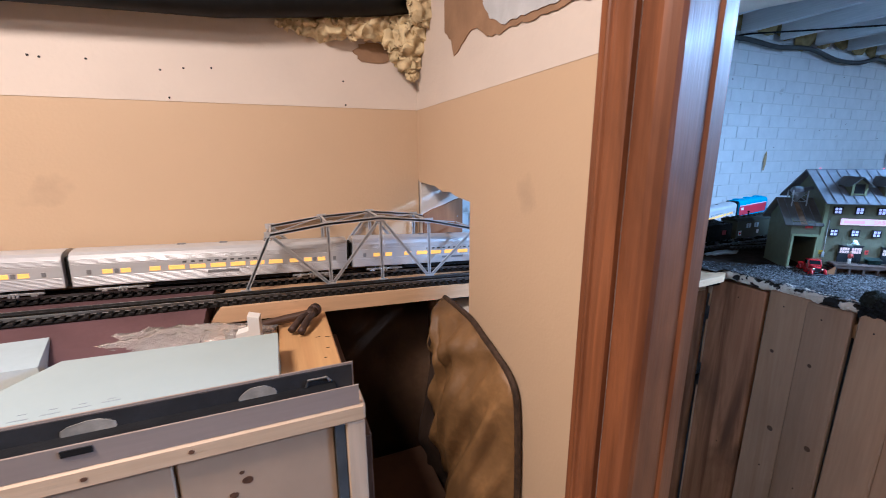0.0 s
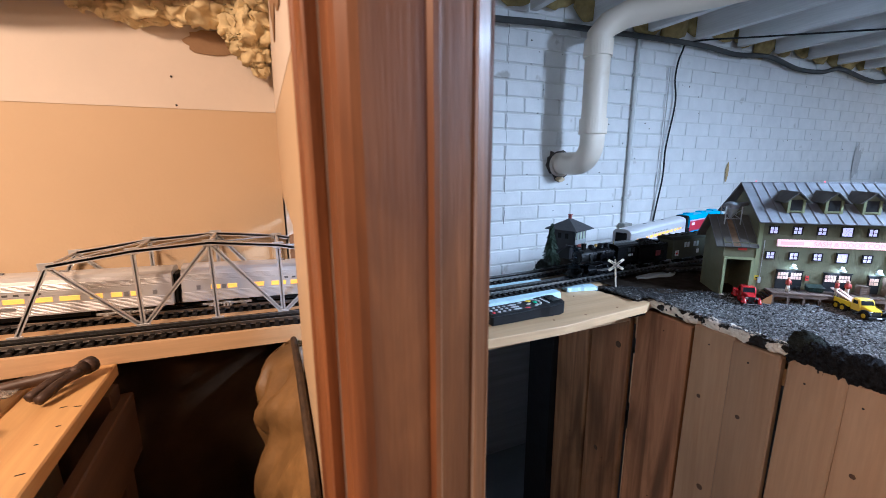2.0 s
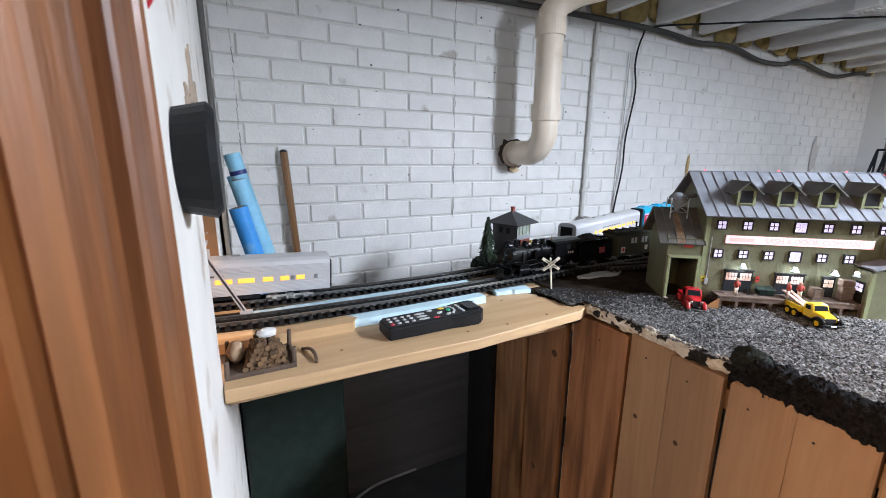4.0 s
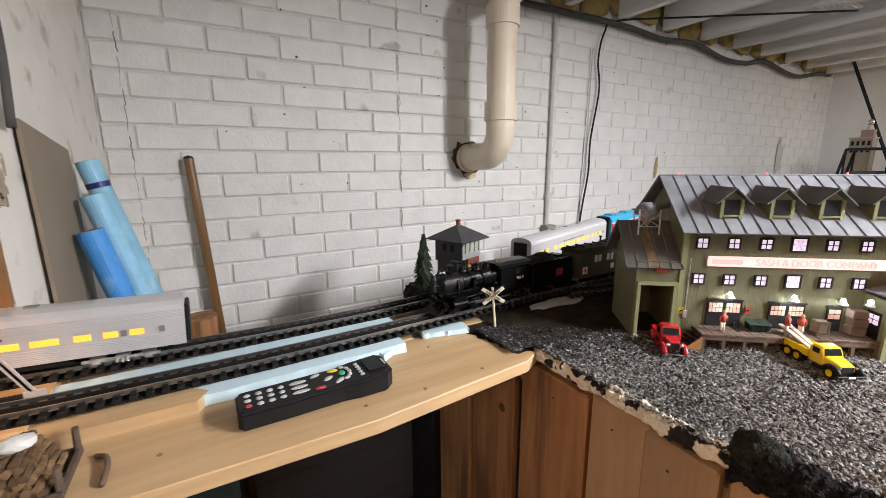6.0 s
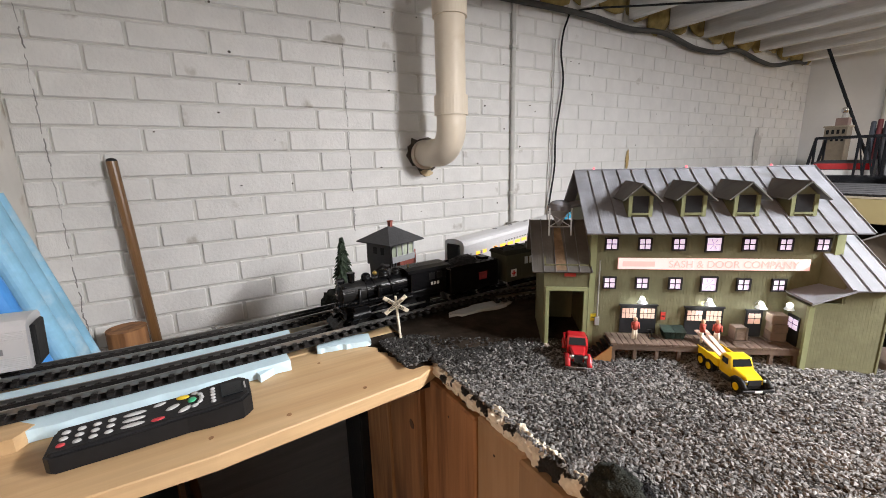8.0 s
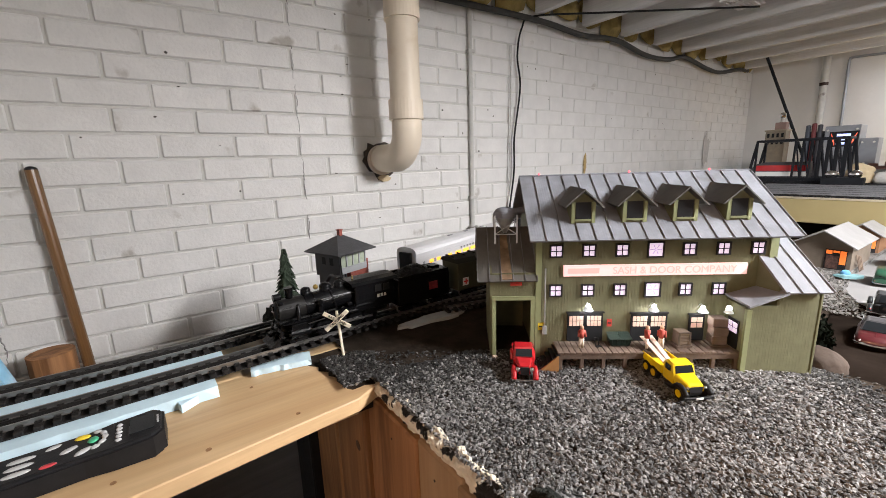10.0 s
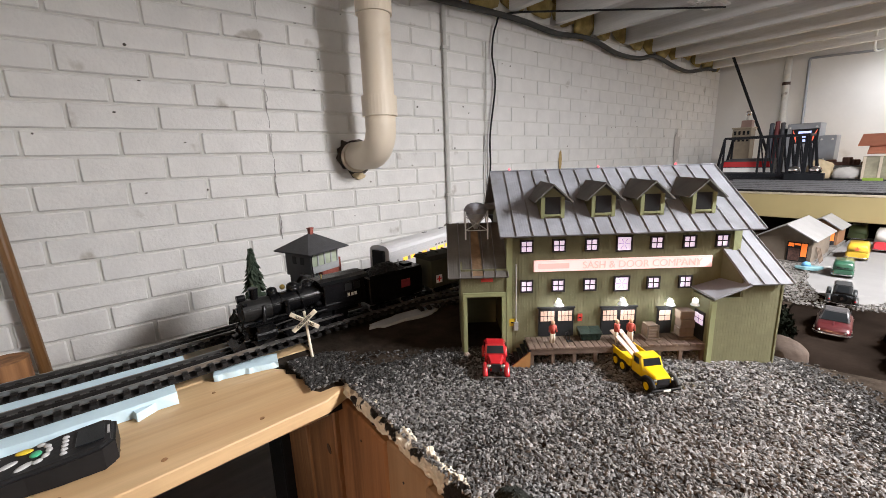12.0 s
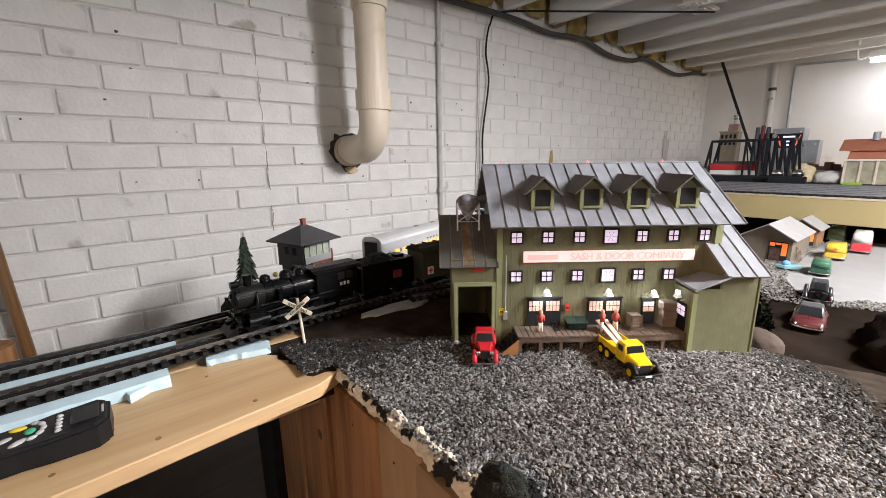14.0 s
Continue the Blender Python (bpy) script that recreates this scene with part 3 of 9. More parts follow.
for x0, x1 in ((-1.5, -0.1635), (-0.1595, 0.012)):
    part("front_panel", box(B(), x0, x1, 0.41, 0.418, FLOOR_Z, BT - 0.009, 0.0015), M_PANEL, bench, "smooth grey tan board")
part("front_stile", box(B(), 0.0125, 0.026, 0.404, 0.42, FLOOR_Z, BT - 0.009, 0.001), mat("dark_grey_strip", (0.06, 0.065, 0.07), 0.5, vary=0.15), bench, "dark grey edge strip")
part("front_stile", box(B(), 0.0265, 0.051, 0.402, 0.425, FLOOR_Z, BT - 0.009, 0.002), M_BENCHFRONT, bench)
part("side_plank", box(B(), 0.0445, 0.063, 0.426, 0.775, BT - 0.16, BT - 0.05, 0.002), M_BENCHSIDE, bench, "side board in a shaded dark brown")
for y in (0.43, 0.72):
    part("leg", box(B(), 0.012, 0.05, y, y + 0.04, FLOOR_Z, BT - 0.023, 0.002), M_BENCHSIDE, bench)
M_KNOT = mat("dark_knot", (0.10, 0.05, 0.025), 0.6, vary=0.4, scale=120, bump=0.2)
for x, y, z, r in ((-0.091, 0.41, 0.97, 0.006), (-0.107, 0.41, 0.954, 0.005), (-0.096, 0.41, 0.982, 0.0028), (-0.14, 0.4, 1.032, 0.003), (-0.235, 0.4, 1.03, 0.003)):
    part("knot", ragged(B(), x, z, r, r * 0.8, 0.0006, int(abs(x) * 900), "y", y - 0.0002, 20, 0.6), M_KNOT, bench)
M_TAPE = mat("pale_worn_tape", (0.30, 0.27, 0.22), 0.45, vary=0.4, scale=40, bump=0.2)
M_CHROMISH = mat("bright_clip_metal", (0.6, 0.58, 0.55), 0.3, metal=1.0, vary=0.1)
channel = thing("aluminium_channel", "long bare aluminium channel lying along the bench edge", "metal channel", pose(0, 0, 0))
bm = prism(B(), [(0.402, BT + 0.0165), (0.442, BT + 0.0165), (0.442, BT + 0.056), (0.4395, BT + 0.056), (0.4395, BT + 0.019), (0.4045, BT + 0.019), (0.4045, BT + 0.043), (0.402, BT + 0.043)], -1.3, 0.045, "x")
part("channel", bm, mat("dull_aluminium", (0.46, 0.385, 0.33), 0.45, metal=0.6, vary=0.16, scale=14, bump=0.06, stretch=(0.1, 1, 1)), channel)
for x in (-0.236, -0.656):
    part("slot", box(B(), x - 0.013, x + 0.013, 0.4, 0.4018, BT + 0.0325, BT + 0.0395), M_BLACK, channel, "dark punched slot")
# Dark strip added in place of the dark reflection on the inner flange.
part("liner", box(B(), -1.29, 0.043, 0.4372, 0.4392, BT + 0.022, BT + 0.0535), mat("dark_glossy_liner", (0.03, 0.029, 0.03), 0.25, vary=0.2), channel, "dark glossy liner")
for x0, x1 in ((-0.262, -0.212), (-0.092, -0.05)):
    part("tape", ragged(B(), (x0 + x1) / 2, BT + 0.036, (x1 - x0) / 2, 0.012, 0.0006, int(x1 * -900), "y", 0.4366, 16, 0.3), M_TAPE, channel, "torn strip of pale tape")
part("loose_clip", sweep(B(), [(-0.015, 0.4345, BT + 0.036), (-0.013, 0.4345, BT + 0.044), (0.01, 0.4345, BT + 0.044), (0.014, 0.4345, BT + 0.038)], 0.0016, 8), M_CHROMISH, channel, "bright metal clip")
part("insert", box(B(), -1.25, 0.02, 0.405, 0.439, BT + 0.0195, BT + 0.034), M_BLACKPAINT, channel, "dark insert inside the channel")
foam = thing("foam_sheet", "pale blue-grey foam sheet lying on the bench", "foam sheet", pose(-0.19, 0.533, BT))
part("sheet", prism(B(), [(-0.23, -0.085), (0.143, -0.085), (0.143, 0.073), (-0.139, 0.09)], 0.0, 0.043, "z"), mat("pale_foam", (0.36, 0.42, 0.42), 0.7, vary=0.03, scale=12, bump=0.1, dirt=0.1, dirt_colour=(0.45, 0.48, 0.48)), foam)
bm = B()
for i in range(4):
    x = -0.13 + i * 0.027
    box(bm, x, x + 0.018, -0.06 + i * 0.002, -0.0585 + i * 0.002, 0.0431, 0.0434)
    box(bm, x + 0.004, x + 0.012, -0.048, -0.0468, 0.0431, 0.0434)
part("pencil_marks", bm, mat("pencil_grey", (0.3, 0.33, 0.35), 0.8), foam)
block2 = thing("foam_block", "thick pale blue foam block on the bench", "foam block", pose(-0.43, 0.695, BT))
part("block", prism(B(), [(-0.14, -0.058), (0.068, -0.058), (0.035, 0.06), (-0.14, 0.06)], 0.0, 0.034, "z"), mat("pale_foam_block", (0.42, 0.50, 0.54), 0.7, vary=0.04, bump=0.15), block2)
bag = thing("plastic_bag", "clear crinkled plastic bag lying along the bench", "plastic bag", pose(-0.2, 0.725, BT + 0.004, 0, 0, -10))
bm = B()
NB, MB = 60, 22
vs = [[bm.verts.new((-0.16 + 0.31 * i / NB, -0.04 + 0.08 * j / MB, 0.004 + 0.022 * math.sin(math.pi * j / MB) * math.sin(math.pi * (0.08 + 0.84 * i / NB)) + 0.007 * noise.noise(Vector((i * 0.16, j * 0.3, 1))) + 0.004 * noise.noise(Vector((i * 0.5, j * 0.8, 4))))) for j in range(MB + 1)] for i in range(NB + 1)]
for i in range(NB):
    for j in range(MB):
        bm.faces.new((vs[i][j], vs[i + 1][j], vs[i + 1][j + 1], vs[i][j + 1]))
bmesh.ops.solidify(bm, geom=bm.faces[:], thickness=0.0006)
M_FILM = mat("clear_plastic_film", (0.86, 0.83, 0.8), 0.12, vary=0.05, scale=25, bump=0.25)
M_FILM.node_tree.nodes["Principled BSDF"].inputs["Transmission Weight"].default_value = 0.8
M_FILM.node_tree.nodes["Principled BSDF"].inputs["IOR"].default_value = 1.15
part("film", bm, M_FILM, bag, smooth=True)
carton = thing("white_carton", "small white folded carton standing on the bench", "carton", pose(-0.092, 0.665, BT, 0, 0, -6))
part("carton", prism(B(), [(-0.02, 0.0), (0.018, 0.0), (0.018, 0.055), (0.0, 0.06), (0.0, 0.034), (-0.02, 0.03)], -0.012, 0.012, "y"), mat("white_card", (0.72, 0.7, 0.67), 0.6, vary=0.03), carton)

# claw hammer lying with its head over the edge
hammer = thing("hammer", "old claw hammer with a rusty dark head", "hammer", pose(0.012, 0.735, BT))
M_IRON = mat("rusty_dark_iron", (0.07, 0.045, 0.035), 0.55, metal=0.5, vary=0.3, scale=40, bump=0.3)
bm = rod(B(), (0.006, 0.008, 0.019), (0.012, 0.02, 0.019), 0.0125, 0.0125, 18)
rod(bm, (-0.004, -0.012, 0.019), (0.006, 0.008, 0.019), 0.0095, 0.0105, 14)
for s in (-1, 1):
    sweep(bm, spline([(0.002 - s * 0.003, -0.006 + s * 0.002, 0.02), (-0.014 - s * 0.006, -0.03 + s * 0.005, 0.019), (-0.03 - s * 0.008, -0.06 + s * 0.007, 0.011)], 5), 0.0068, 8)
part("head", bm, M_IRON, hammer, smooth=True)
part("handle", sweep(B(), spline([(0.004, 0.0, 0.019), (-0.06, -0.004, 0.014), (-0.15, -0.02, 0.0085)], 5), 0.0085, 10), wood("dark_handle", (0.12, 0.06, 0.03), (0.06, 0.03, 0.015), 0.5, axis=0, knots=False), hammer, "dark wooden handle", smooth=True)

# brown canvas hanging below the bridge, stiff and curved
M_CANVAS = mat("brown_waxed_canvas", (0.20, 0.112, 0.034), 0.5, vary=0.45, scale=9, bump=0.35, bump_scale=8, dirt=0.2, dirt_colour=(0.26, 0.16, 0.08), dirt_scale=10)
canvas = thing("canvas_sack", "stiff brown waxed canvas sack leaning on the wall", "canvas sack")
HEM = spline([(0.322, 0.80, 1.016), (0.322, 0.73, 1.018), (0.322, 0.65, 1.016), (0.322, 0.596, 1.002), (0.322, 0.545, 0.988), (0.322, 0.50, 0.972), (0.322, 0.473, 0.945), (0.322, 0.462, 0.88), (0.322, 0.457, 0.78), (0.322, 0.456, 0.5), (0.322, 0.456, -0.22)], 7)
outer, inner, prev = [], [], None
for i, h in enumerate(HEM):
    t = i / (len(HEM) - 1)
    ring = []
    for k in range(25):
        a = k / 24
        grow = min(1, t * 7) ** 0.6
        deep = h.lerp(Vector((0.25, 0.735, 1.0 - 1.22 * t ** 1.3)), a ** 1.1 * grow)
        fold = 0.034 * grow * math.sin(min(1, a * 1.3) * math.pi) + grow * min(1, a * 5) * (0.036 * noise.noise(Vector((a * 3 + t * 2, t * 9, 2))) + 0.018 * noise.noise(Vector((a * 7 - t * 9, t * 16, 5))) + 0.004 * noise.noise(Vector((a * 15, t * 34, 7))))
        ring.append(Vector((min(deep.x - fold, 0.324), deep.y - 0.3 * fold, deep.z)))
    if prev:
        for k in range(24):
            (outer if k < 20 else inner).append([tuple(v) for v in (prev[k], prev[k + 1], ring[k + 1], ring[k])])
    prev = ring
# The inner fold wears a shaded copy of the canvas colour.
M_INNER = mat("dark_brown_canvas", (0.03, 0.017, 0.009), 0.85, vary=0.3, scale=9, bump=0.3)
for name, quads, material, note in (("cloth", outer, M_CANVAS, ""), ("inner_fold", inner, M_INNER, "inner fold in a shaded canvas colour")):
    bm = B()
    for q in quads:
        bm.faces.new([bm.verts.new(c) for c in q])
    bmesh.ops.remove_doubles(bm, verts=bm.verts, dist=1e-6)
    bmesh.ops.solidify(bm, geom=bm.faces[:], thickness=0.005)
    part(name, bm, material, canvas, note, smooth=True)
bm = sweep(B(), [(p.x, p.y - 0.003 + 0.0025 * noise.noise(p * 40), p.z) for p in HEM], 0.0062, 8)
part("hem", bm, mat("dark_brown_hem", (0.05, 0.03, 0.016), 0.8, vary=0.5, scale=80), canvas, "dark rolled hem")
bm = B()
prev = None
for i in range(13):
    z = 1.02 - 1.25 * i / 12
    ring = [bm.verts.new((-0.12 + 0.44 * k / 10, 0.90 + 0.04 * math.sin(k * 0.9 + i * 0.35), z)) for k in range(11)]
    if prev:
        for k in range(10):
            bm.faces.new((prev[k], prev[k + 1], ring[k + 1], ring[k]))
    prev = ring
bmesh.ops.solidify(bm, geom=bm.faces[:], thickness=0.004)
# Back cloth: canvas brown darkened to hold the shade under the bridge board.
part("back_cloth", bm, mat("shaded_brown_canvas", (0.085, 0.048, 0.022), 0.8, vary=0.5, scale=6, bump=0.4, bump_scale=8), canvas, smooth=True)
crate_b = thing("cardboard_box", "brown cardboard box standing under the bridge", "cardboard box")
# Cardboard brown is set low to include the shade it stands in.
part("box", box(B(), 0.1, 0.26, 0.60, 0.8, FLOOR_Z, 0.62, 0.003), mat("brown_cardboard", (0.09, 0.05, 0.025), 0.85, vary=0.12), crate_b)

# ---- truss bridge ----
bridge = thing("truss_bridge", "silver metal truss bridge with a curved top chord", "model bridge")
NODES = [(-0.107, 0.0), (-0.05, 0.127), (0.07, 0.147), (0.19, 0.157), (0.31, 0.147), (0.435, 0.122), (0.493, 0.0)]


def deck_z(x):
    return 1.0595 - (x + 0.107) / 0.6 * 0.0205


def node(i, y, up=True):
    x, h = NODES[i]
    return Vector((x, y, deck_z(x) + (h if up else 0.004)))


def strut(name, a, b, w=0.0065, t=0.0022, material=None):
    d = (b - a).normalized()
    s = Vector((0, 1, 0))
    z = d.cross(s).normalized()
    m = Matrix((( d.x, s.x, z.x, a.x), (d.y, s.y, z.y, a.y), (d.z, s.z, z.z, a.z), (0, 0, 0, 1)))
    bm = box(B(), 0, (b - a).length, -w / 2, w / 2, -t / 2, t / 2, 0, m)
    box(bm, 0, (b - a).length, -w / 2, -w / 2 + 0.0014, -0.004, 0.004, 0, m)
    return part(name, bm, material or M_CLEAR, bridge)


for y in (0.863, 0.984):
    for i in range(1, 5):
        strut("top_chord", node(i, y), node(i + 1, y), 0.009, 0.004)
    strut("end_post", node(0, y, False), node(1, y), 0.008, 0.003)
    strut("end_post", node(6, y, False), node(5, y), 0.008, 0.003)
    for i in (2, 3, 4):
        strut("vertical", node(i, y, False), node(i, y), 0.005, 0.002)
    for a, b in ((1, 2), (3, 2), (3, 4), (5, 4)):
        strut("diagonal", node(a, y), node(b, y, False), 0.006, 0.002)
    part("bottom_chord", prism(B(), [(-0.115, deck_z(-0.115) - 0.004), (0.5, deck_z(0.5) - 0.004), (0.5, deck_z(0.5) + 0.006), (-0.115, deck_z(-0.115) + 0.006)], y - 0.003, y + 0.003, "y"), M_TIE, bridge, "dark bottom chord")
    for i in range(7):
        for up in ((False,) if i in (0, 6) else (True,) if i in (1, 5) else (True, False)):
            c = node(i, y, up)
            part("gusset", box(B(), c.x - 0.011, c.x + 0.011, y - 0.0042, y - 0.003, c.z - 0.006, c.z + 0.007, 0.0006), M_CLEAR, bridge)
for i in range(1, 6):
    a, b = node(i, 0.866), node(i, 0.981)
    part("top_brace", rod(B(), a, b, 0.0028, n=8), M_CLEAR, bridge)
    if i < 5:
        part("sway_brace", rod(B(), node(i, 0.866), node(i + 1, 0.981), 0.0017, n=6), M_CLEAR, bridge)


# ---- the layout: table, planking, ground ----
def hump(x, y):
    return noise.noise(Vector((x * 9, y * 9, 0.3))) * 0.006 + noise.noise(Vector((x * 40, y * 40, 1.3))) * 0.0015


def ground_z(x, y):
    """Height of the scenery: level by the tracks, falling a little towards the town."""
    k = min(1, max(0, (x - 1.62) / 0.2))
    k = k * k * (3 - 2 * k)
    return (1 - k) * 1.0165 + k * 0.984 + hump(x, y) * (0.6 if 1.16 < x < 1.8 else 0.25)


def sheet(bm, x0, x1, y0, y1, nx, ny, f):
    vs = [[bm.verts.new((x0 + (x1 - x0) * i / nx, y0 + (y1 - y0) * j / ny, f(x0 + (x1 - x0) * i / nx, y0 + (y1 - y0) * j / ny))) for j in range(ny + 1)] for i in range(nx + 1)]
    for i in range(nx):
        for j in range(ny):
            bm.faces.new((vs[i][j], vs[i + 1][j], vs[i + 1][j + 1], vs[i][j + 1]))
    return bm


EDGE_X = 1.165
def back_edge(x):
    """The table's far edge: it follows the rear track and leaves the wall free."""
    return 1.03 + 0.2 * min(1, max(0, (x - 1.16) / 0.12)) + 0.42 * min(1, max(0, (x - 1.7) / 1.2))


deck_outline = [(EDGE_X + 0.012, -1.9), (EAST - 0.02, -1.9)] + [(x, back_edge(x) - 0.01) for x in (EAST - 0.02, 2.9, 1.7, 1.3, EDGE_X + 0.012)]
structure("layout_deck", prism(B(), deck_outline, 0.93, 0.965, "z"), M_PINE, "plywood deck under the scenery", "table top")
ground_mesh = sheet(B(), EDGE_X, EAST - 0.03, 0, 1, 170, 120, lambda x, t: 0)
for v in ground_mesh.verts:
    v.co.y = -1.9 + v.co.y * (back_edge(v.co.x) + 1.9)
    v.co.z = ground_z(v.co.x, v.co.y)
structure("ground", ground_mesh, M_SOIL, "dark brown scenic ground cover", "ground", True)

# crushed stone yard: loose chips in their thousands
def stones(name, count, inside, size, z_of, material, label, seed=3, area=(EDGE_X - 0.05, 1.86, -0.42, 0.86)):
    rng = np.random.default_rng(seed)
    pts = []
    while len(pts) < count:
        x, y = rng.uniform(area[0], area[1]), rng.uniform(area[2], area[3])
        if inside(x, y):
            pts.append((x, y))
    base = np.array([(1, 0, 0), (-1, 0, 0), (0, 1, 0), (0, -1, 0), (0, 0, 1), (0, 0, -1)], float)
    tri = np.array([(0, 2, 4), (2, 1, 4), (1, 3, 4), (3, 0, 4), (2, 0, 5), (1, 2, 5), (3, 1, 5), (0, 3, 5)])
    V, F = [], []
    for i, (x, y) in enumerate(pts):
        q = Euler((rng.normal(0, 0.35), rng.normal(0, 0.35), rng.uniform(0, 6.28))).to_matrix()
        s = size * rng.uniform(0.55, 1.25) * np.array([rng.uniform(0.7, 1.5), rng.uniform(0.6, 1.0), rng.uniform(0.4, 0.65)])
        V.append((base + rng.uniform(-0.25, 0.25, (6, 3))) * s @ np.array(q) + (x, y, z_of(x, y) + rng.uniform(-0.001, 0.0032)))
        F.append(tri + 6 * i)
    me = bpy.data.meshes.new(name)
    me.from_pydata(np.concatenate(V).tolist(), [], np.concatenate(F).tolist())
    me.materials.append(material)
    return tagged(new(name, me), label, "gravel", "", "stuff")


def yard(x, y):
    """The stone yard, thinning out to bare dark soil beside the track and behind the shed."""
    w = noise.noise(Vector((x * 12, y * 12, 4))) * 0.02
    if x < EDGE_X - 0.002 and not (0.69 < y < 0.83 and x > 1.116 + w * 0.8):
        return False
    if y > 0.79 + w - max(0, x - 1.2) * 0.5 or x > 1.77 + w or (x - 1.429) * 0.6225 + (y - 0.56) * 0.7826 > 0.02:
        return False
    edge = (x - 1.735) * 0.106 - (y - 0.29) * 0.129 + w * 0.12
    if edge > 0 and RNG.random() > 0.12 * max(0, 1 - edge / 0.008):
        return False
    return not ((x - 1.33) ** 2 / 0.02 + (y - 0.73) ** 2 / 0.004 < 1 and RNG.random() < 0.93)


def dark_share(x, y):
    """How many of the chips are black ballast: most beside the track and by the soil at the far side."""
    by_track = (y - 0.56 + 0.35 * (x - 1.2)) / 0.17
    by_soil = (0.03 - ((1.735 - x) * 0.106 + (y - 0.29) * 0.129) / 0.167) / 0.1 + 0.6
    return min(0.9, max(0.12, by_track, by_soil) + 0.25 * noise.noise(Vector((x * 14, y * 14, 8))))


M_GRAVELDARK = mat("black_ballast_chips", (0.05, 0.048, 0.046), 0.6, spec=0.25, vary=0.3, scale=60, bump=0.2, island=0.8)
PICK = random.Random(17)
stones("gravel", 60000, lambda x, y: yard(x, y) and PICK.random() > dark_share(x, y), 0.0028, ground_z, M_GRAVEL, "grey crushed stone chips covering the factory yard")
stones("dark_gravel", 30000, lambda x, y: yard(x, y) and PICK.random() < dark_share(x, y), 0.0028, ground_z, M_GRAVELDARK, "black ballast chips mixed into the yard beside the track", 9)

tongue = prism(B(), [(1.104, 0.686), (1.1649, 0.686), (1.1649, 0.84), (1.104, 0.84)], 0.972, 1.0105, "z")
structure("scenery_tongue", tongue, M_SOIL, "dark scenery filler between shelf and yard", "ground")

# crumbling edge of the scenery: black roadbed with flakes of white plaster left on it
def crust(name, y_from, y_to, z_top, z_low, x_front, depth, rough, material, label, category, seed):
    bm = B()
    prev = None
    k = int((y_from - y_to) / 0.0025)
    for i in range(k + 1):
        y = y_from - 0.0025 * i
        a = noise.noise(Vector((y * 30, seed, 0))) * 0.006 + noise.noise(Vector((y * 95, 3 + seed, 0))) * 0.003
        end = min(1, i / 12, (k - i) / 12)
        zt = z_low + (z_top + noise.noise(Vector((y * 45, 9 + seed, 0))) * rough - z_low) * (0.55 + 0.45 * end)
        zb = z_low + noise.noise(Vector((y * 25, 5, seed))) * 0.006
        x = x_front + a * 0.6
        jit = [noise.noise(Vector((y * 160, n * 3.1, seed))) * rough * 0.55 for n in range(7)]
        ring = [bm.verts.new(c) for c in ((x + depth, y, zt - 0.003), (x + depth * 0.55, y, zt + jit[0]), (x + 0.006, y, zt - 0.001 + jit[1]), (x - 0.002 + jit[2], y, zt - 0.007), (x - 0.004 + jit[3], y, zt * 0.5 + zb * 0.5), (x - 0.001 + jit[4], y, zb + 0.004), (x + 0.006, y, zb), (x + depth, y, zb))]
        if prev:
            for n in range(8):
                bm.faces.new((prev[n], prev[(n + 1) % 8], ring[(n + 1) % 8], ring[n]))
        prev = ring
    bmesh.ops.recalc_face_normals(bm, faces=bm.faces)
    bmesh.ops.subdivide_edges(bm, edges=[e for e in bm.edges if e.calc_length() > 0.004], cuts=3, use_grid_fill=True)
    bm.normal_update()
    lumps = [(v, v.normal * rough * (0.55 * noise.noise(v.co * 85 + Vector((seed, 0, 0))) + 0.4 * noise.noise(v.co * 210) + 0.28 * noise.noise(v.co * 520))) for v in bm.verts]
    for v, d in lumps:
        v.co += d
    structure(name, bm, material, label, category)


M_CRUST = mat("black_edge_with_white_flakes", (0.018, 0.017, 0.016), 0.9, vary=0.4, scale=35, bump=0.9, dirt=1.16, dirt_soft=0.02, dirt_colour=(0.64, 0.58, 0.47), dirt_scale=27)
M_BLACKFOAM = mat("black_crumbly_foam", (0.016, 0.016, 0.017), 0.95, spec=0.02, vary=0.6, scale=160, bump=1.0)
crust("scenery_edge", 0.70, 0.36, 1.0195, 0.992, EDGE_X - 0.003, 0.013, 0.005, M_CRUST, "flaking white plaster edge with black patches along the yard", "scenery edge", 0)
crust("scenery_edge", 0.378, -0.9, 1.037, 0.988, EDGE_X - 0.008, 0.032, 0.009, M_BLACKFOAM, "crumbly black foam ridge along the edge of the yard", "scenery edge", 4)

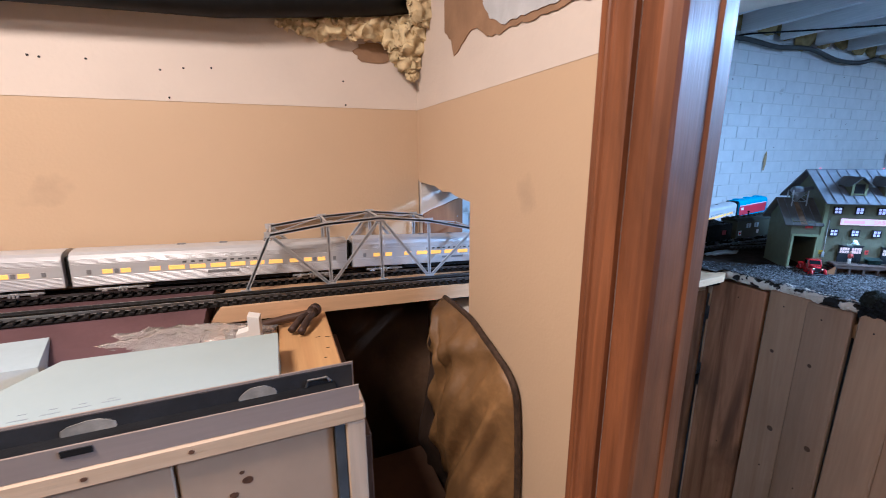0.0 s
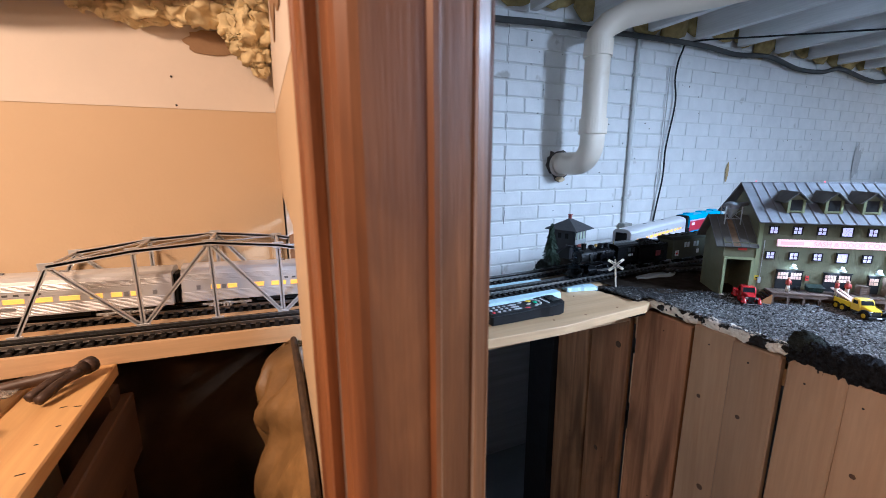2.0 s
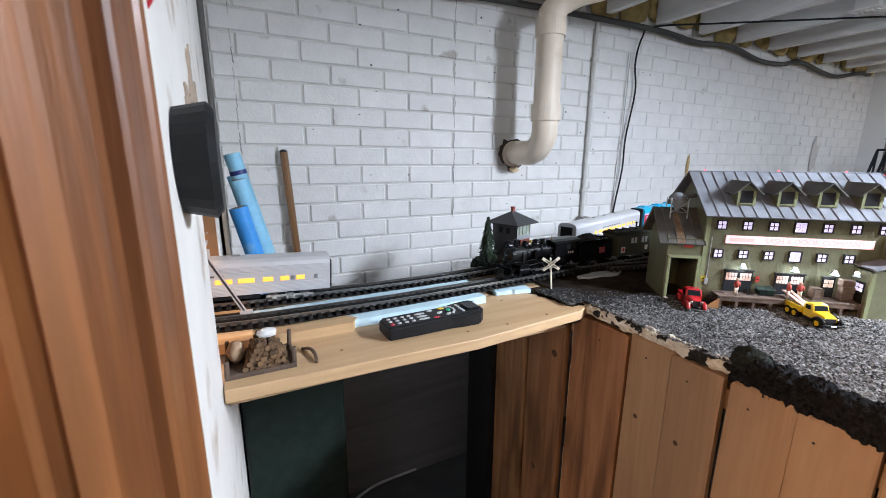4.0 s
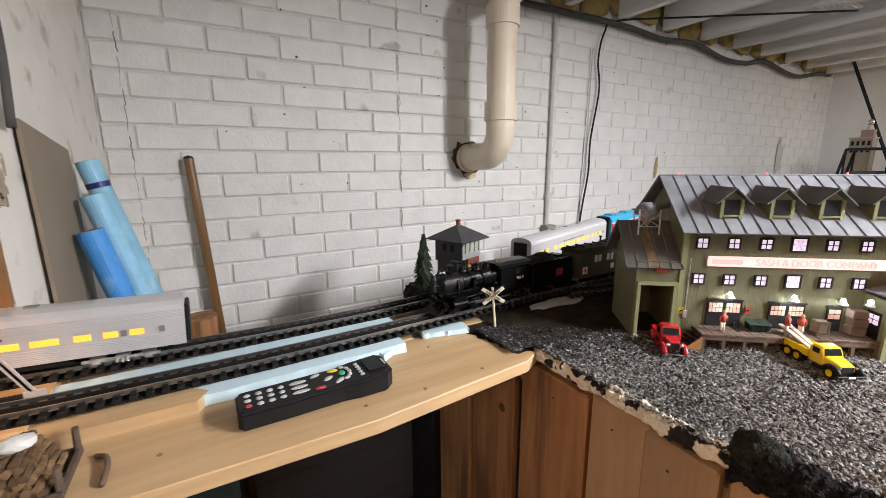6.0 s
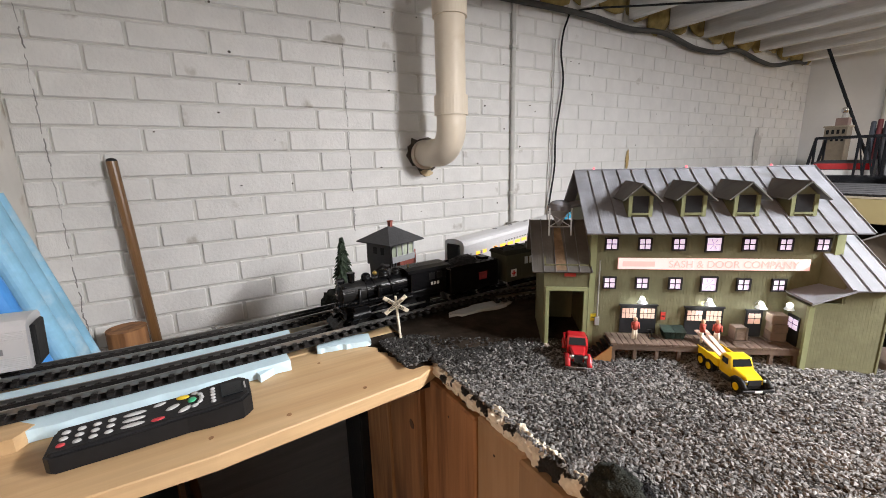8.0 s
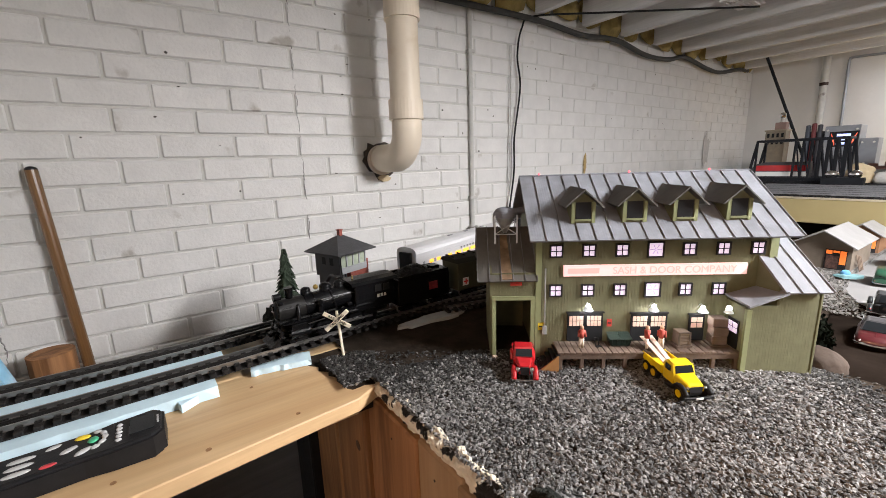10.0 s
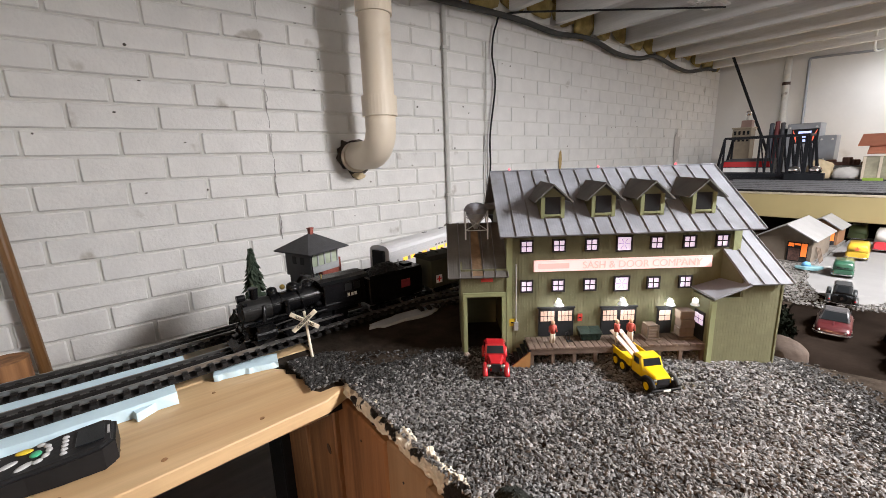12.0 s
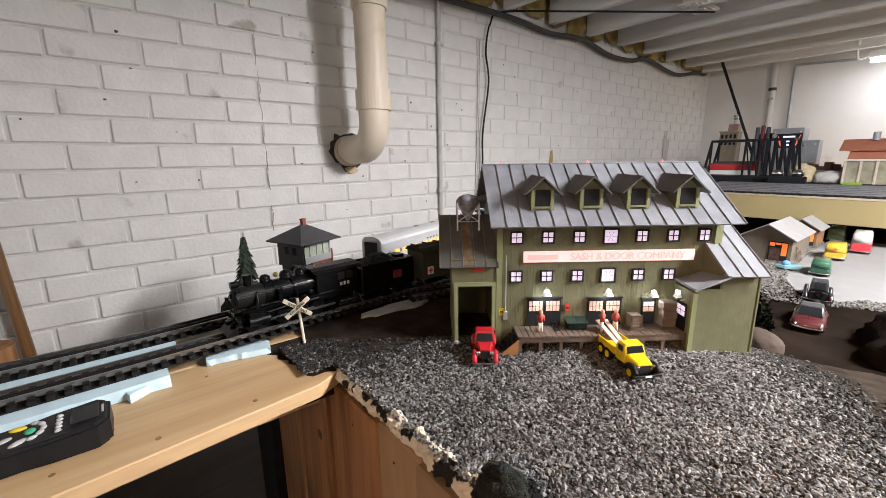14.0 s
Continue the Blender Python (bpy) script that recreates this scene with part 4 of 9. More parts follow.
# upright planks that skirt the table: wide stained ones in the corner, then narrow pale ones
M_KNOT = mat("dark_knot", (0.07, 0.035, 0.016), 0.6, vary=0.4, scale=90)
skirt = thing("plank_skirt", "rough upright pine planks closing the side of the layout table", "table skirt")
rng = random.Random(11)
joints = [1.005, 0.86, 0.709, 0.558, 0.467, 0.377, 0.289, 0.201]
while joints[-1] > -1.6:
    joints.append(joints[-1] - 0.089 - rng.uniform(-0.003, 0.003))
for i, (a, b) in enumerate(zip(joints, joints[1:])):
    wide = i < 3
    t = 0.018
    z1 = 0.996 + rng.uniform(-0.004, 0.002) - (0.01 if wide else 0)
    dx = rng.uniform(-0.002, 0.003) + (0.005 if wide else 0)
    gap = 0.019 if i == 1 else 0.007 if wide else 0.0022
    bm = box(B(), -t / 2, t / 2, b + gap - a, 0, FLOOR_Z, z1, 0.003)
    p = part("plank", bm, M_DARKPLANK if i < 3 else M_FENCE, skirt, "stained brown plank" if i < 3 else "")
    p.matrix_local = Matrix.Translation((EDGE_X - 0.003 + dx, a, 0)) @ Matrix.Rotation(radians(rng.uniform(-0.25, 0.25)), 4, "X")
    if i in (1, 3, 4, 6):
        for ky, kz, kr in (((-0.03, 0.835, 0.006), (-0.06, 0.62, 0.009)) if i != 1 else ((-0.1, 0.86, 0.012), (-0.05, 0.5, 0.01))):
            part("knot", rod(B(), (-t / 2 - 0.0006, ky, kz), (-t / 2 + 0.002, ky, kz), kr * 0.7, kr, 12), M_KNOT, p)
    for kz in (z1 - 0.035, z1 - 0.5):
        ny = (b - a) * 0.5 + rng.uniform(-0.02, 0.02)
        part("nail_head", rod(B(), (-t / 2 - 0.0005, ny, kz), (-t / 2 + 0.001, ny, kz), 0.0018, n=8), M_BLACK, p)
for za, zb in ((0.892, 0.976), (0.70, 0.848), (FLOOR_Z, 0.62)):
    part("batten", box(B(), EDGE_X + 0.008, EDGE_X + 0.016, 0.69, 0.722, za, zb, 0.001), M_PINE, skirt, "pale batten behind the plank joint")
post = thing("table_post", "black painted square post under the track shelf", "post")
part("post", box(B(), 1.14, 1.2, 1.01, 1.14, FLOOR_Z, 0.99, 0.003), M_BLACKPAINT, post)

# wooden shelf that carries the tracks from the wall to the table
shelf = thing("track_shelf", "pale pine board shelf carrying the tracks across the gap", "shelf")
bm = prism(B(), [(WALL_B + 0.002, 0.648), (0.86, 0.636), (1.128, 0.659), (1.166, 0.678), (1.149, 0.688), (1.13, 0.687), (1.124, 0.695), (1.127, 0.706), (1.12, 0.722), (1.124, 0.735), (1.116, 0.748), (1.12, 0.76), (1.108, 0.772), (1.113, 0.786), (1.1, 0.80), (1.1, 0.83), (WALL_B + 0.002, 0.83)], 0.991, 1.0115, "z")
bmesh.ops.bevel(bm, geom=[e for e in bm.edges], offset=0.0015, segments=1, affect="EDGES")
part("board", bm, M_PINE, shelf, "knotty pale pine board")
part("board", box(B(), WALL_B + 0.002, 1.2, 0.832, 1.02, 0.985, 1.012, 0.002), M_PINE, shelf)
for kx, ky, kr in ((0.945, 0.67, 0.0055), (0.858, 0.673, 0.005), (1.049, 0.677, 0.005), (1.012, 0.786, 0.004), (0.905, 0.722, 0.0045), (0.63, 0.70, 0.005)):
    part("knot", rod(B(), (kx, ky, 1.009), (kx, ky, 1.0121), kr * 0.8, kr * 0.55, 12), mat("brown_pine_knot", (0.27, 0.14, 0.06), 0.6, vary=0.5, scale=150), shelf)
part("rail", box(B(), WALL_B + 0.002, 1.15, 0.72, 0.757, 0.945, 0.9905, 0.002), M_PINE, shelf)

# under the tracks: pale blue foam strips, a pine strip, thin wedges
M_FOAMBLUE = mat("pale_blue_foam_board", (0.55, 0.72, 0.80), 0.75, vary=0.05, scale=20, bump=0.25, dirt=0.1, dirt_colour=(0.4, 0.5, 0.55))
for name, x0, x1, y0, y1, z0, z1, rz in (("foam_strip", 0.5, 0.99, 0.858, 0.908, 1.0125, 1.0295, 0.6), ("foam_strip", 0.66, 0.97, 0.782, 0.812, 1.0125, 1.0285, 1.8),
                                    ("foam_wedge", 1.02, 1.11, 0.808, 0.84, 1.0125, 1.022, -12)):
    f = thing(name, "pale blue foam board strip shimming the track", "foam strip", pose((x0 + x1) / 2, (y0 + y1) / 2, z0, 0, 0, rz), "foam under the tracks")
    bm = box(B(), -(x1 - x0) / 2, (x1 - x0) / 2, -(y1 - y0) / 2, (y1 - y0) / 2, 0, z1 - z0)
    bmesh.ops.subdivide_edges(bm, edges=[e for e in bm.edges if e.calc_length() > 0.06], cuts=14)
    for v in bm.verts:
        v.co.y += noise.noise(Vector((v.co.x * 60, v.co.y * 20, 2))) * 0.002 + (noise.noise(Vector((v.co.x * 140, v.co.z * 90, 7))) * 0.004 if v.co.y < 0 else 0)
    part("strip", bm, M_FOAMBLUE, f)
block = thing("foam_block", "small pale blue foam offcut on the board", "foam offcut", pose(0.938, 0.792, 1.012, 0, 0, 30))
part("block", prism(B(), [(-0.021, -0.01), (0.022, -0.007), (0.018, 0.012), (-0.015, 0.013)], 0, 0.012, "z"), M_FOAMBLUE, block)
strip = thing("pine_strip", "short pine strip lying along the track", "wood strip")
bm = prism(B(), [(WALL_B - 0.01, 0.768), (0.667, 0.766), (0.68, 0.788), (0.655, 0.812), (WALL_B - 0.01, 0.812)], 1.012, 1.0295, "z")
part("board", bm, M_PINE, strip)


# ---- tracks ----
def rail_z(x):
    """Railhead height: a slight grade up into the warm room."""
    pts = [(-1.6, 1.116), (-0.75, 1.094), (-0.5, 1.085), (0.0, 1.069), (0.3, 1.058), (0.5, 1.048), (0.75, 1.043), (1.0, 1.042), (9.0, 1.042)]
    for (a, za), (b, zb) in zip(pts, pts[1:]):
        if x <= b:
            return za + (zb - za) * (x - a) / (b - a)
    return 1.042




def track(name, line, label, spacing=0.0168, drop=0.0, bed=None):
    t = thing(name, label, "railway track")
    path = [Vector((p.x, p.y, rail_z(p.x) - drop)) for p in spline([(x, y, 0) for x, y in line], 14)]
    for off, h in ((-0.0159, 0), (0.0, -0.0006), (0.0159, 0)):
        pts = []
        for i, p in enumerate(path):
            d = (path[min(i + 1, len(path) - 1)] - path[max(i - 1, 0)]).normalized()
            s = Vector((-d.y, d.x, 0)).normalized()
            pts.append(p + s * off + Vector((0, 0, h)))
        w = 0.0013
        flat = [(-w, 0), (w, 0), (w, -0.0022), (0.0005, -0.003), (0.0005, -0.0055), (w * 1.6, -0.0066), (-w * 1.6, -0.0066), (-0.0005, -0.0055), (-0.0005, -0.003), (-w, -0.0022)]
        part("centre_rail" if off == 0 else "rail", sweep(B(), pts, 0, flat=flat), M_TIE if off == 0 else M_STEEL, t, "blackened centre rail" if off == 0 else "bright steel rail")
    if bed:
        pts = [p - Vector((0, 0, 0.0118)) for p in path if bed[0] <= p.x <= bed[1]]
        part("roadbed", sweep(B(), pts, 0, flat=[(-0.026, 0), (0.026, 0), (0.026, -0.002), (-0.026, -0.002)]), M_TIE, t)
    run, first = 0.0, None
    for a, b in zip(path, path[1:]):
        d = b - a
        while run < d.length:
            p = a + d * (run / d.length)
            m = Matrix.Translation(p - Vector((0, 0, 0.0066))) @ Matrix.Rotation(math.atan2(d.y, d.x), 4, "Z")
            if first is None:
                bm = box(B(), -0.0043, 0.0043, -0.0285, 0.0285, -0.0055, 0, 0.001)
                for s in (-1, 1):
                    box(bm, -0.0035, 0.0035, s * 0.0159 - 0.004, s * 0.0159 + 0.004, 0, 0.0022)
                first = part("tie", bm, M_TIE, t)
                first.matrix_local = m
            else:
                twin(first, m)
            run += spacing
        run -= d.length
    return t, path


_, REAR = track("railway_track", [(-1.3, 0.953), (-0.5, 0.948), (0.0, 0.936), (0.6, 0.935), (0.95, 0.938), (1.25, 0.977), (1.5, 1.045), (1.8, 1.14), (2.2, 1.25), (2.7, 1.33)], "three-rail toy train track on black ties carrying the passenger train", bed=(-1.3, 1.3))
_, FRONT = track("railway_track", [(-1.3, 0.83), (-0.5, 0.826), (0.2, 0.826), (0.56, 0.826), (0.9, 0.838), (1.1, 0.85), (1.3, 0.86), (1.5, 0.865), (1.9, 0.87), (2.4, 0.875)], "three-rail toy train track on black ties beside the yard", bed=(-1.3, 1.2))
track("railway_siding", [(1.4, 0.838), (1.55, 0.808), (1.75, 0.785), (2.1, 0.77)], "dusty siding track diverging behind the shed", drop=0.004)


# ---- the factory building ----
M_SIDING = mat("olive_green_siding", (0.134, 0.134, 0.074), 0.7, vary=0.12, scale=60, bump=0.1, dirt=0.2, dirt_colour=(0.1, 0.105, 0.055), dirt_scale=25)
M_TRIM = mat("pale_green_trim", (0.215, 0.235, 0.12), 0.65, vary=0.1, bump=0.1)
M_ROOF = mat("grey_tin_roof", (0.2, 0.209, 0.232), 0.75, spec=0.1, vary=0.22, scale=25, bump=0.1, dirt=0.25, dirt_colour=(0.12, 0.12, 0.12), dirt_scale=14)
M_ROOFPALE = mat("pale_tin_roof", (0.225, 0.235, 0.258), 0.7, spec=0.1, vary=0.12, scale=25, bump=0.1, dirt=0.15, dirt_colour=(0.2, 0.2, 0.2), dirt_scale=12)
M_SEAM = mat("weathered_tin_seam", (0.15, 0.15, 0.158), 0.7, vary=0.2, scale=60)
M_ROOFDARK = mat("dark_tin_roof", (0.115, 0.11, 0.10), 0.6, metal=0.2, vary=0.3, scale=25, bump=0.1, dirt=0.3, dirt_colour=(0.2, 0.13, 0.07), dirt_scale=18)
M_FRAME = mat("dark_window_frame", (0.02, 0.02, 0.022), 0.6, vary=0.2, bump=0.05)
M_GLOW = mat("lit_window", (0.8, 0.75, 0.9), 0.5, vary=0.02, bump=0, fine=0, glow=0.62, glow_colour=(0.88, 0.72, 0.98))
M_GLOWWARM = mat("lit_door_pane", (0.55, 0.4, 0.33), 0.5, vary=0.02, bump=0, fine=0, glow=0.27, glow_colour=(1.0, 0.52, 0.38))
M_SIGN = mat("lit_sign_panel", (0.8, 0.66, 0.65), 0.5, vary=0.06, scale=9, bump=0, fine=0, glow=0.6, glow_colour=(1.0, 0.50, 0.48))
M_SIGNTEXT = mat("faded_red_letters", (0.78, 0.52, 0.5), 0.5, vary=0.02, bump=0, fine=0, glow=0.5, glow_colour=(1.0, 0.36, 0.32))
M_DOORGREY = mat("dark_grey_door", (0.014, 0.015, 0.017), 0.55, vary=0.15, bump=0.1)
M_DECK = mat("weathered_deck_wood", (0.105, 0.072, 0.053), 0.8, vary=0.3, scale=40, bump=0.3, stretch=(1, 0.2, 1))
M_BULB = mat("white_lamp_bulb", (1, 1, 1), 0.3, vary=0, bump=0, fine=0, glow=9.0, glow_colour=(0.92, 0.97, 1.0))
M_REDLED = mat("red_marker_lamp", (0.8, 0.1, 0.12), 0.4, vary=0, bump=0, fine=0, glow=1.5, glow_colour=(1.0, 0.18, 0.22))
M_SHADE = mat("galvanised_lamp_shade", (0.45, 0.46, 0.46), 0.4, metal=0.6, vary=0.1, bump=0.05)
M_CRATE = mat("worn_crate_wood", (0.15, 0.11, 0.083), 0.8, vary=0.2, scale=50, bump=0.3)

TURN_F = -38.5
FM = Matrix.Translation((1.429, 0.56, 1.0)) @ Matrix.Rotation(radians(TURN_F), 4, "Z")
factory = thing("factory_building", "olive green model factory with tin roof, lit windows and loading dock", "model building", FM)
ZG = 0.012   # ground over the local origin


def ribbed(x0, x1, z0, z1, y, step=0.0044, rib=0.00026):
    """Vertical board-and-batten sheet facing -y, as a zigzag outline raised upwards."""
    out, x = [], x0
    while x < x1 - 1e-6:
        e = min(x + step, x1)
        w = e - x
        out += [(x, y), (x + w * 0.7, y), (x + w * 0.72, y - rib), (x + w * 0.98, y - rib)]
        x = e
    out += [(x1, y), (x1, y + 0.004), (x0, y + 0.004)]
    return prism(B(), out, z0, z1, "z")


EAVE, RIDGE, DEPTH = 0.214, 0.301, 0.2
part("front_wall", ribbed(-0.033, 0.306, ZG, EAVE, 0.0), M_SIDING, factory)
gable = [(0.0, ZG), (DEPTH, ZG), (DEPTH, EAVE), (0.1, RIDGE - 0.006), (0.0, EAVE)]
part("gable_wall", prism(B(), gable, -0.037, -0.033), M_SIDING, factory)
part("gable_wall", prism(B(), gable, 0.306, 0.31), M_SIDING, factory)
part("back_wall", box(B(), -0.033, 0.306, DEPTH - 0.004, DEPTH, ZG, EAVE), M_SIDING, factory)
part("corner_board", box(B(), -0.04, -0.031, -0.003, 0.004, ZG, EAVE), M_TRIM, factory)
part("corner_board", box(B(), 0.3, 0.311, -0.003, 0.004, ZG, EAVE), M_TRIM, factory)


def tin_roof(name, a, b, c, d, parent, material, seams, label="", ribs=True):
    """A corrugated panel roof: a, b along the eave, c, d along the ridge."""
    a, b, c, d = (Vector(v) for v in (a, b, c, d))
    roof = part(name, slab(B(), a, b, c, d, 0.0025), material, parent, label)
    n = (b - a).cross(d - a).normalized()
    if ribs:
        bm = B()
        k = int((b - a).length / 0.0036)
        for i in range(k):
            t = (i + 0.5) / k
            p, q = a.lerp(b, t) + n * 0.00008, d.lerp(c, t) + n * 0.00008
            w = (b - a).normalized() * 0.001
            vs = [bm.verts.new(v) for v in (p - w, p + n * 0.00006, p + w, q + w, q + n * 0.00006, q - w)]
            bm.faces.new((vs[0], vs[1], vs[4], vs[5]))
            bm.faces.new((vs[1], vs[2], vs[3], vs[4]))
        part("corrugation", bm, material, roof)
    for i in range(seams + 1):
        t = i / seams
        bm = B()
        sweep(bm, [a.lerp(b, t) + n * 0.001, d.lerp(c, t) + n * 0.001], 0.0008, 5)
        part("seam", bm, M_SEAM, roof)
    return roof


tin_roof("roof", (-0.053, -0.03, EAVE - 0.001), (0.325, -0.03, EAVE - 0.001), (0.325, 0.1, RIDGE), (-0.053, 0.1, RIDGE), factory, M_ROOF, 16)
tin_roof("roof", (0.325, DEPTH + 0.03, EAVE - 0.001), (-0.053, DEPTH + 0.03, EAVE - 0.001), (-0.053, 0.1, RIDGE), (0.325, 0.1, RIDGE), factory, M_ROOF, 16)
part("ridge_cap", rod(B(), (-0.053, 0.1, RIDGE), (0.325, 0.1, RIDGE), 0.0018, n=6), M_ROOF, factory)
for x in (-0.02, 0.13, 0.26):
    part("marker_lamp", ball(B(), (x, 0.1, RIDGE + 0.003), 0.002), M_REDLED, factory, "small red marker lamp on the ridge")


def window(x, z, w, h, parent, y=0.0, panes=(2, 2), glow=None, fan=False):
    win = part("window", B(), M_FRAME, parent)
    win.location = (x, y, z)
    bm, t = B(), 0.0022
    rings = [[bm.verts.new((sx * (w / 2 + e), yy, sz * (h / 2 + e))) for sx, sz in ((-1, -1), (1, -1), (1, 1), (-1, 1))] for e, yy in ((t, 0.001), (t, -0.0035), (0, -0.0035), (0, 0.001))]
    for a, b in zip(rings, rings[1:] + rings[:1]):
        for i in range(4):
            bm.faces.new((a[i], a[(i + 1) % 4], b[(i + 1) % 4], b[i]))
    bmesh.ops.recalc_face_normals(bm, faces=bm.faces)
    bm.to_mesh(win.data)
    bm.free()
    for i in range(1, panes[0]):
        x0 = -w / 2 + w * i / panes[0]
        part("muntin", box(B(), x0 - 0.0007, x0 + 0.0007, -0.0028, 0, -h / 2, h / 2), M_FRAME, win)
    for j in range(1, panes[1]):
        z0 = -h / 2 + h * j / panes[1]
        part("muntin", box(B(), -w / 2, w / 2, -0.0027, 0, z0 - 0.0007, z0 + 0.0007), M_FRAME, win)
    nx, nz = panes
    for i in range(nx):
        for j in range(nz):
            part("pane", box(B(), -w / 2 + w * i / nx, -w / 2 + w * (i + 1) / nx, -0.0018, -0.0012, -h / 2 + h * j / nz, -h / 2 + h * (j + 1) / nz), glow or M_GLOW, win)
    if fan:
        bm = B()
        for k in range(6):
            m = Matrix.Rotation(math.pi / 3 * k + 0.3, 4, "Y")
            slab(bm, m @ Vector((0.0008, -0.0025, 0)), m @ Vector((w * 0.42, -0.0025, 0.0012)), m @ Vector((w * 0.42, -0.0025, 0.003)), m @ Vector((0.0008, -0.0025, 0.0008)), 0.0004)
        part("fan", bm, mat("shaded_fan_blade", (0.45, 0.42, 0.5), 0.5, vary=0.05, glow=0.25, glow_colour=(0.8, 0.7, 0.95)), win)
    return win


for i in range(7):
    window(-0.0095 + i * 0.0488, 0.1915, 0.0155 if i != 3 else 0.02, 0.0155 if i != 3 else 0.02, factory, panes=(1, 1) if i == 3 else (2, 2), fan=i == 3)
for i in range(6):
    window(-0.009 + i * 0.0485, 0.129, 0.0155 if i != 3 else 0.02, 0.0155 if i != 3 else 0.02, factory, panes=(1, 1) if i == 3 else (2, 2), fan=i == 3, glow=M_GLOW if i in (2, 3) else None)
sign = part("sign", box(B(), 0.0018, 0.2702, -0.0035, -0.0005, 0.152, 0.1693), M_SIGN, factory, "glowing pink sign board with faded letters")
lettering("SASH & DOOR COMPANY", 0.0155, Matrix.Translation((0.165, -0.0042, 0.1603)) @ Matrix.Rotation(radians(90), 4, "X"), M_SIGNTEXT, sign)
part("name_bar", box(B(), 0.008, 0.055, -0.0041, -0.0036, 0.1565, 0.1645), M_SIGNTEXT, sign)

# loading dock with its doors
DECK_Z = 0.046
def dock_door(x0, x1, z1, leaves, warm):
    d = part("door", box(B(), x0, x1, -0.003, -0.001, DECK_Z, z1), M_DOORGREY, factory, "dark grey loading door with lit panes")
    part("frame", box(B(), x0 - 0.0018, x1 + 0.0018, -0.004, -0.0005, z1, z1 + 0.0022), M_FRAME, d)
    w = (x1 - x0) / leaves
    for k in range(leaves):
        nx = 4 if leaves == 2 else 2
        for i in range(nx):
            for j in range(2):
                pw, ph = (w - 0.005) / nx, 0.0075
                xa, za = x0 + k * w + 0.0025 + i * pw, z1 - 0.0205 + j * (ph + 0.0012)
                part("pane", box(B(), xa + 0.0005, xa + pw - 0.0005, -0.0038, -0.0032, za, za + ph), warm, d)
    return d


dock_door(0.010, 0.0645, 0.092, 2, M_GLOWWARM)
dock_door(0.1071, 0.1616, 0.0905, 2, M_GLOWWARM)
dock_door(0.1945, 0.2173, 0.088, 1, M_GLOWWARM)
dock = thing("loading_dock", "weathered wooden loading dock on posts before the factory", "loading dock", FM)
x = -0.012
first = None
while x < 0.248:
    w = 0.0088
    if first is None:
        first = part("plank", box(B(), -w / 2, w / 2 - 0.0006, -0.022, 0.018, -0.003, 0, 0.0004), M_DECK, dock)
        first.location = (x + w / 2, -0.0215, DECK_Z)
    else:
        twin(first, Matrix.Translation((x + w / 2, -0.0215, DECK_Z + RNG.uniform(-0.0004, 0.0003))))
    x += w
part("beam", box(B(), -0.012, 0.248, -0.0425, -0.0385, DECK_Z - 0.011, DECK_Z - 0.0032), M_DECK, dock)
part("back_boards", box(B(), -0.01, 0.246, -0.012, -0.009, ZG - 0.002, DECK_Z - 0.0035), mat("shadowed_brown_boards", (0.12, 0.07, 0.04), 0.8, vary=0.3), dock)
for i in range(9):
    part("post", box(B(), -0.01 + i * 0.0315, -0.005 + i * 0.0315, -0.042, -0.037, ZG - 0.004, DECK_Z - 0.011), M_DECK, dock)
steps = thing("dock_steps", "dark wooden steps at the end of the dock", "model steps", FM)
for i in range(5):
    part("tread", box(B(), -0.037 + i * 0.0055, -0.031 + i * 0.0055, -0.043, -0.008, ZG + i * 0.0062 + 0.004, ZG + i * 0.0062 + 0.006), M_DOORGREY, steps)
part("stringer", prism(B(), [(-0.04, ZG), (-0.011, ZG), (-0.011, DECK_Z - 0.006), (-0.013, DECK_Z - 0.006), (-0.04, ZG + 0.005)], -0.046, -0.0435, "y"), mat("orange_brown_stringer", (0.3, 0.15, 0.05), 0.7), steps)

# goose-neck lamps over the doors
M_LITSHADE = mat("lit_white_glass_shade", (0.8, 0.85, 0.88), 0.3, vary=0, bump=0, fine=0, glow=0.3, glow_colour=(0.75, 0.93, 1.0))


def wall_lamp(x, y, z, watts=0.035):
    l = thing("wall_lamp", "small glowing white lamp over a door", "wall lamp", FM, "lamps over the dock")
    part("arm", sweep(B(), spline([(x, y, z), (x, y - 0.008, z + 0.008), (x, y - 0.014, z + 0.006)], 4), 0.0006, 6), M_SHADE, l)
    part("shade", rod(B(), (x, y - 0.014, z - 0.0025), (x, y - 0.014, z + 0.004), 0.0078, 0.0032, 16, False), M_LITSHADE, l)
    part("bulb", ball(B(), (x, y - 0.014, z + 0.0042), 0.0036), M_BULB, l)
    lamp = bpy.data.lights.new("lamp_glow", "POINT")
    lamp.energy, lamp.shadow_soft_size, lamp.color = watts, 0.003, (0.92, 0.97, 1.0)
    ob = new("lamp_glow", lamp)
    ob.matrix_world = FM @ Matrix.Translation((x, y - 0.014, z - 0.0055))


for x, z in ((0.0375, 0.104), (0.1345, 0.1025), (0.206, 0.0995)):
    wall_lamp(x, -0.001, z)

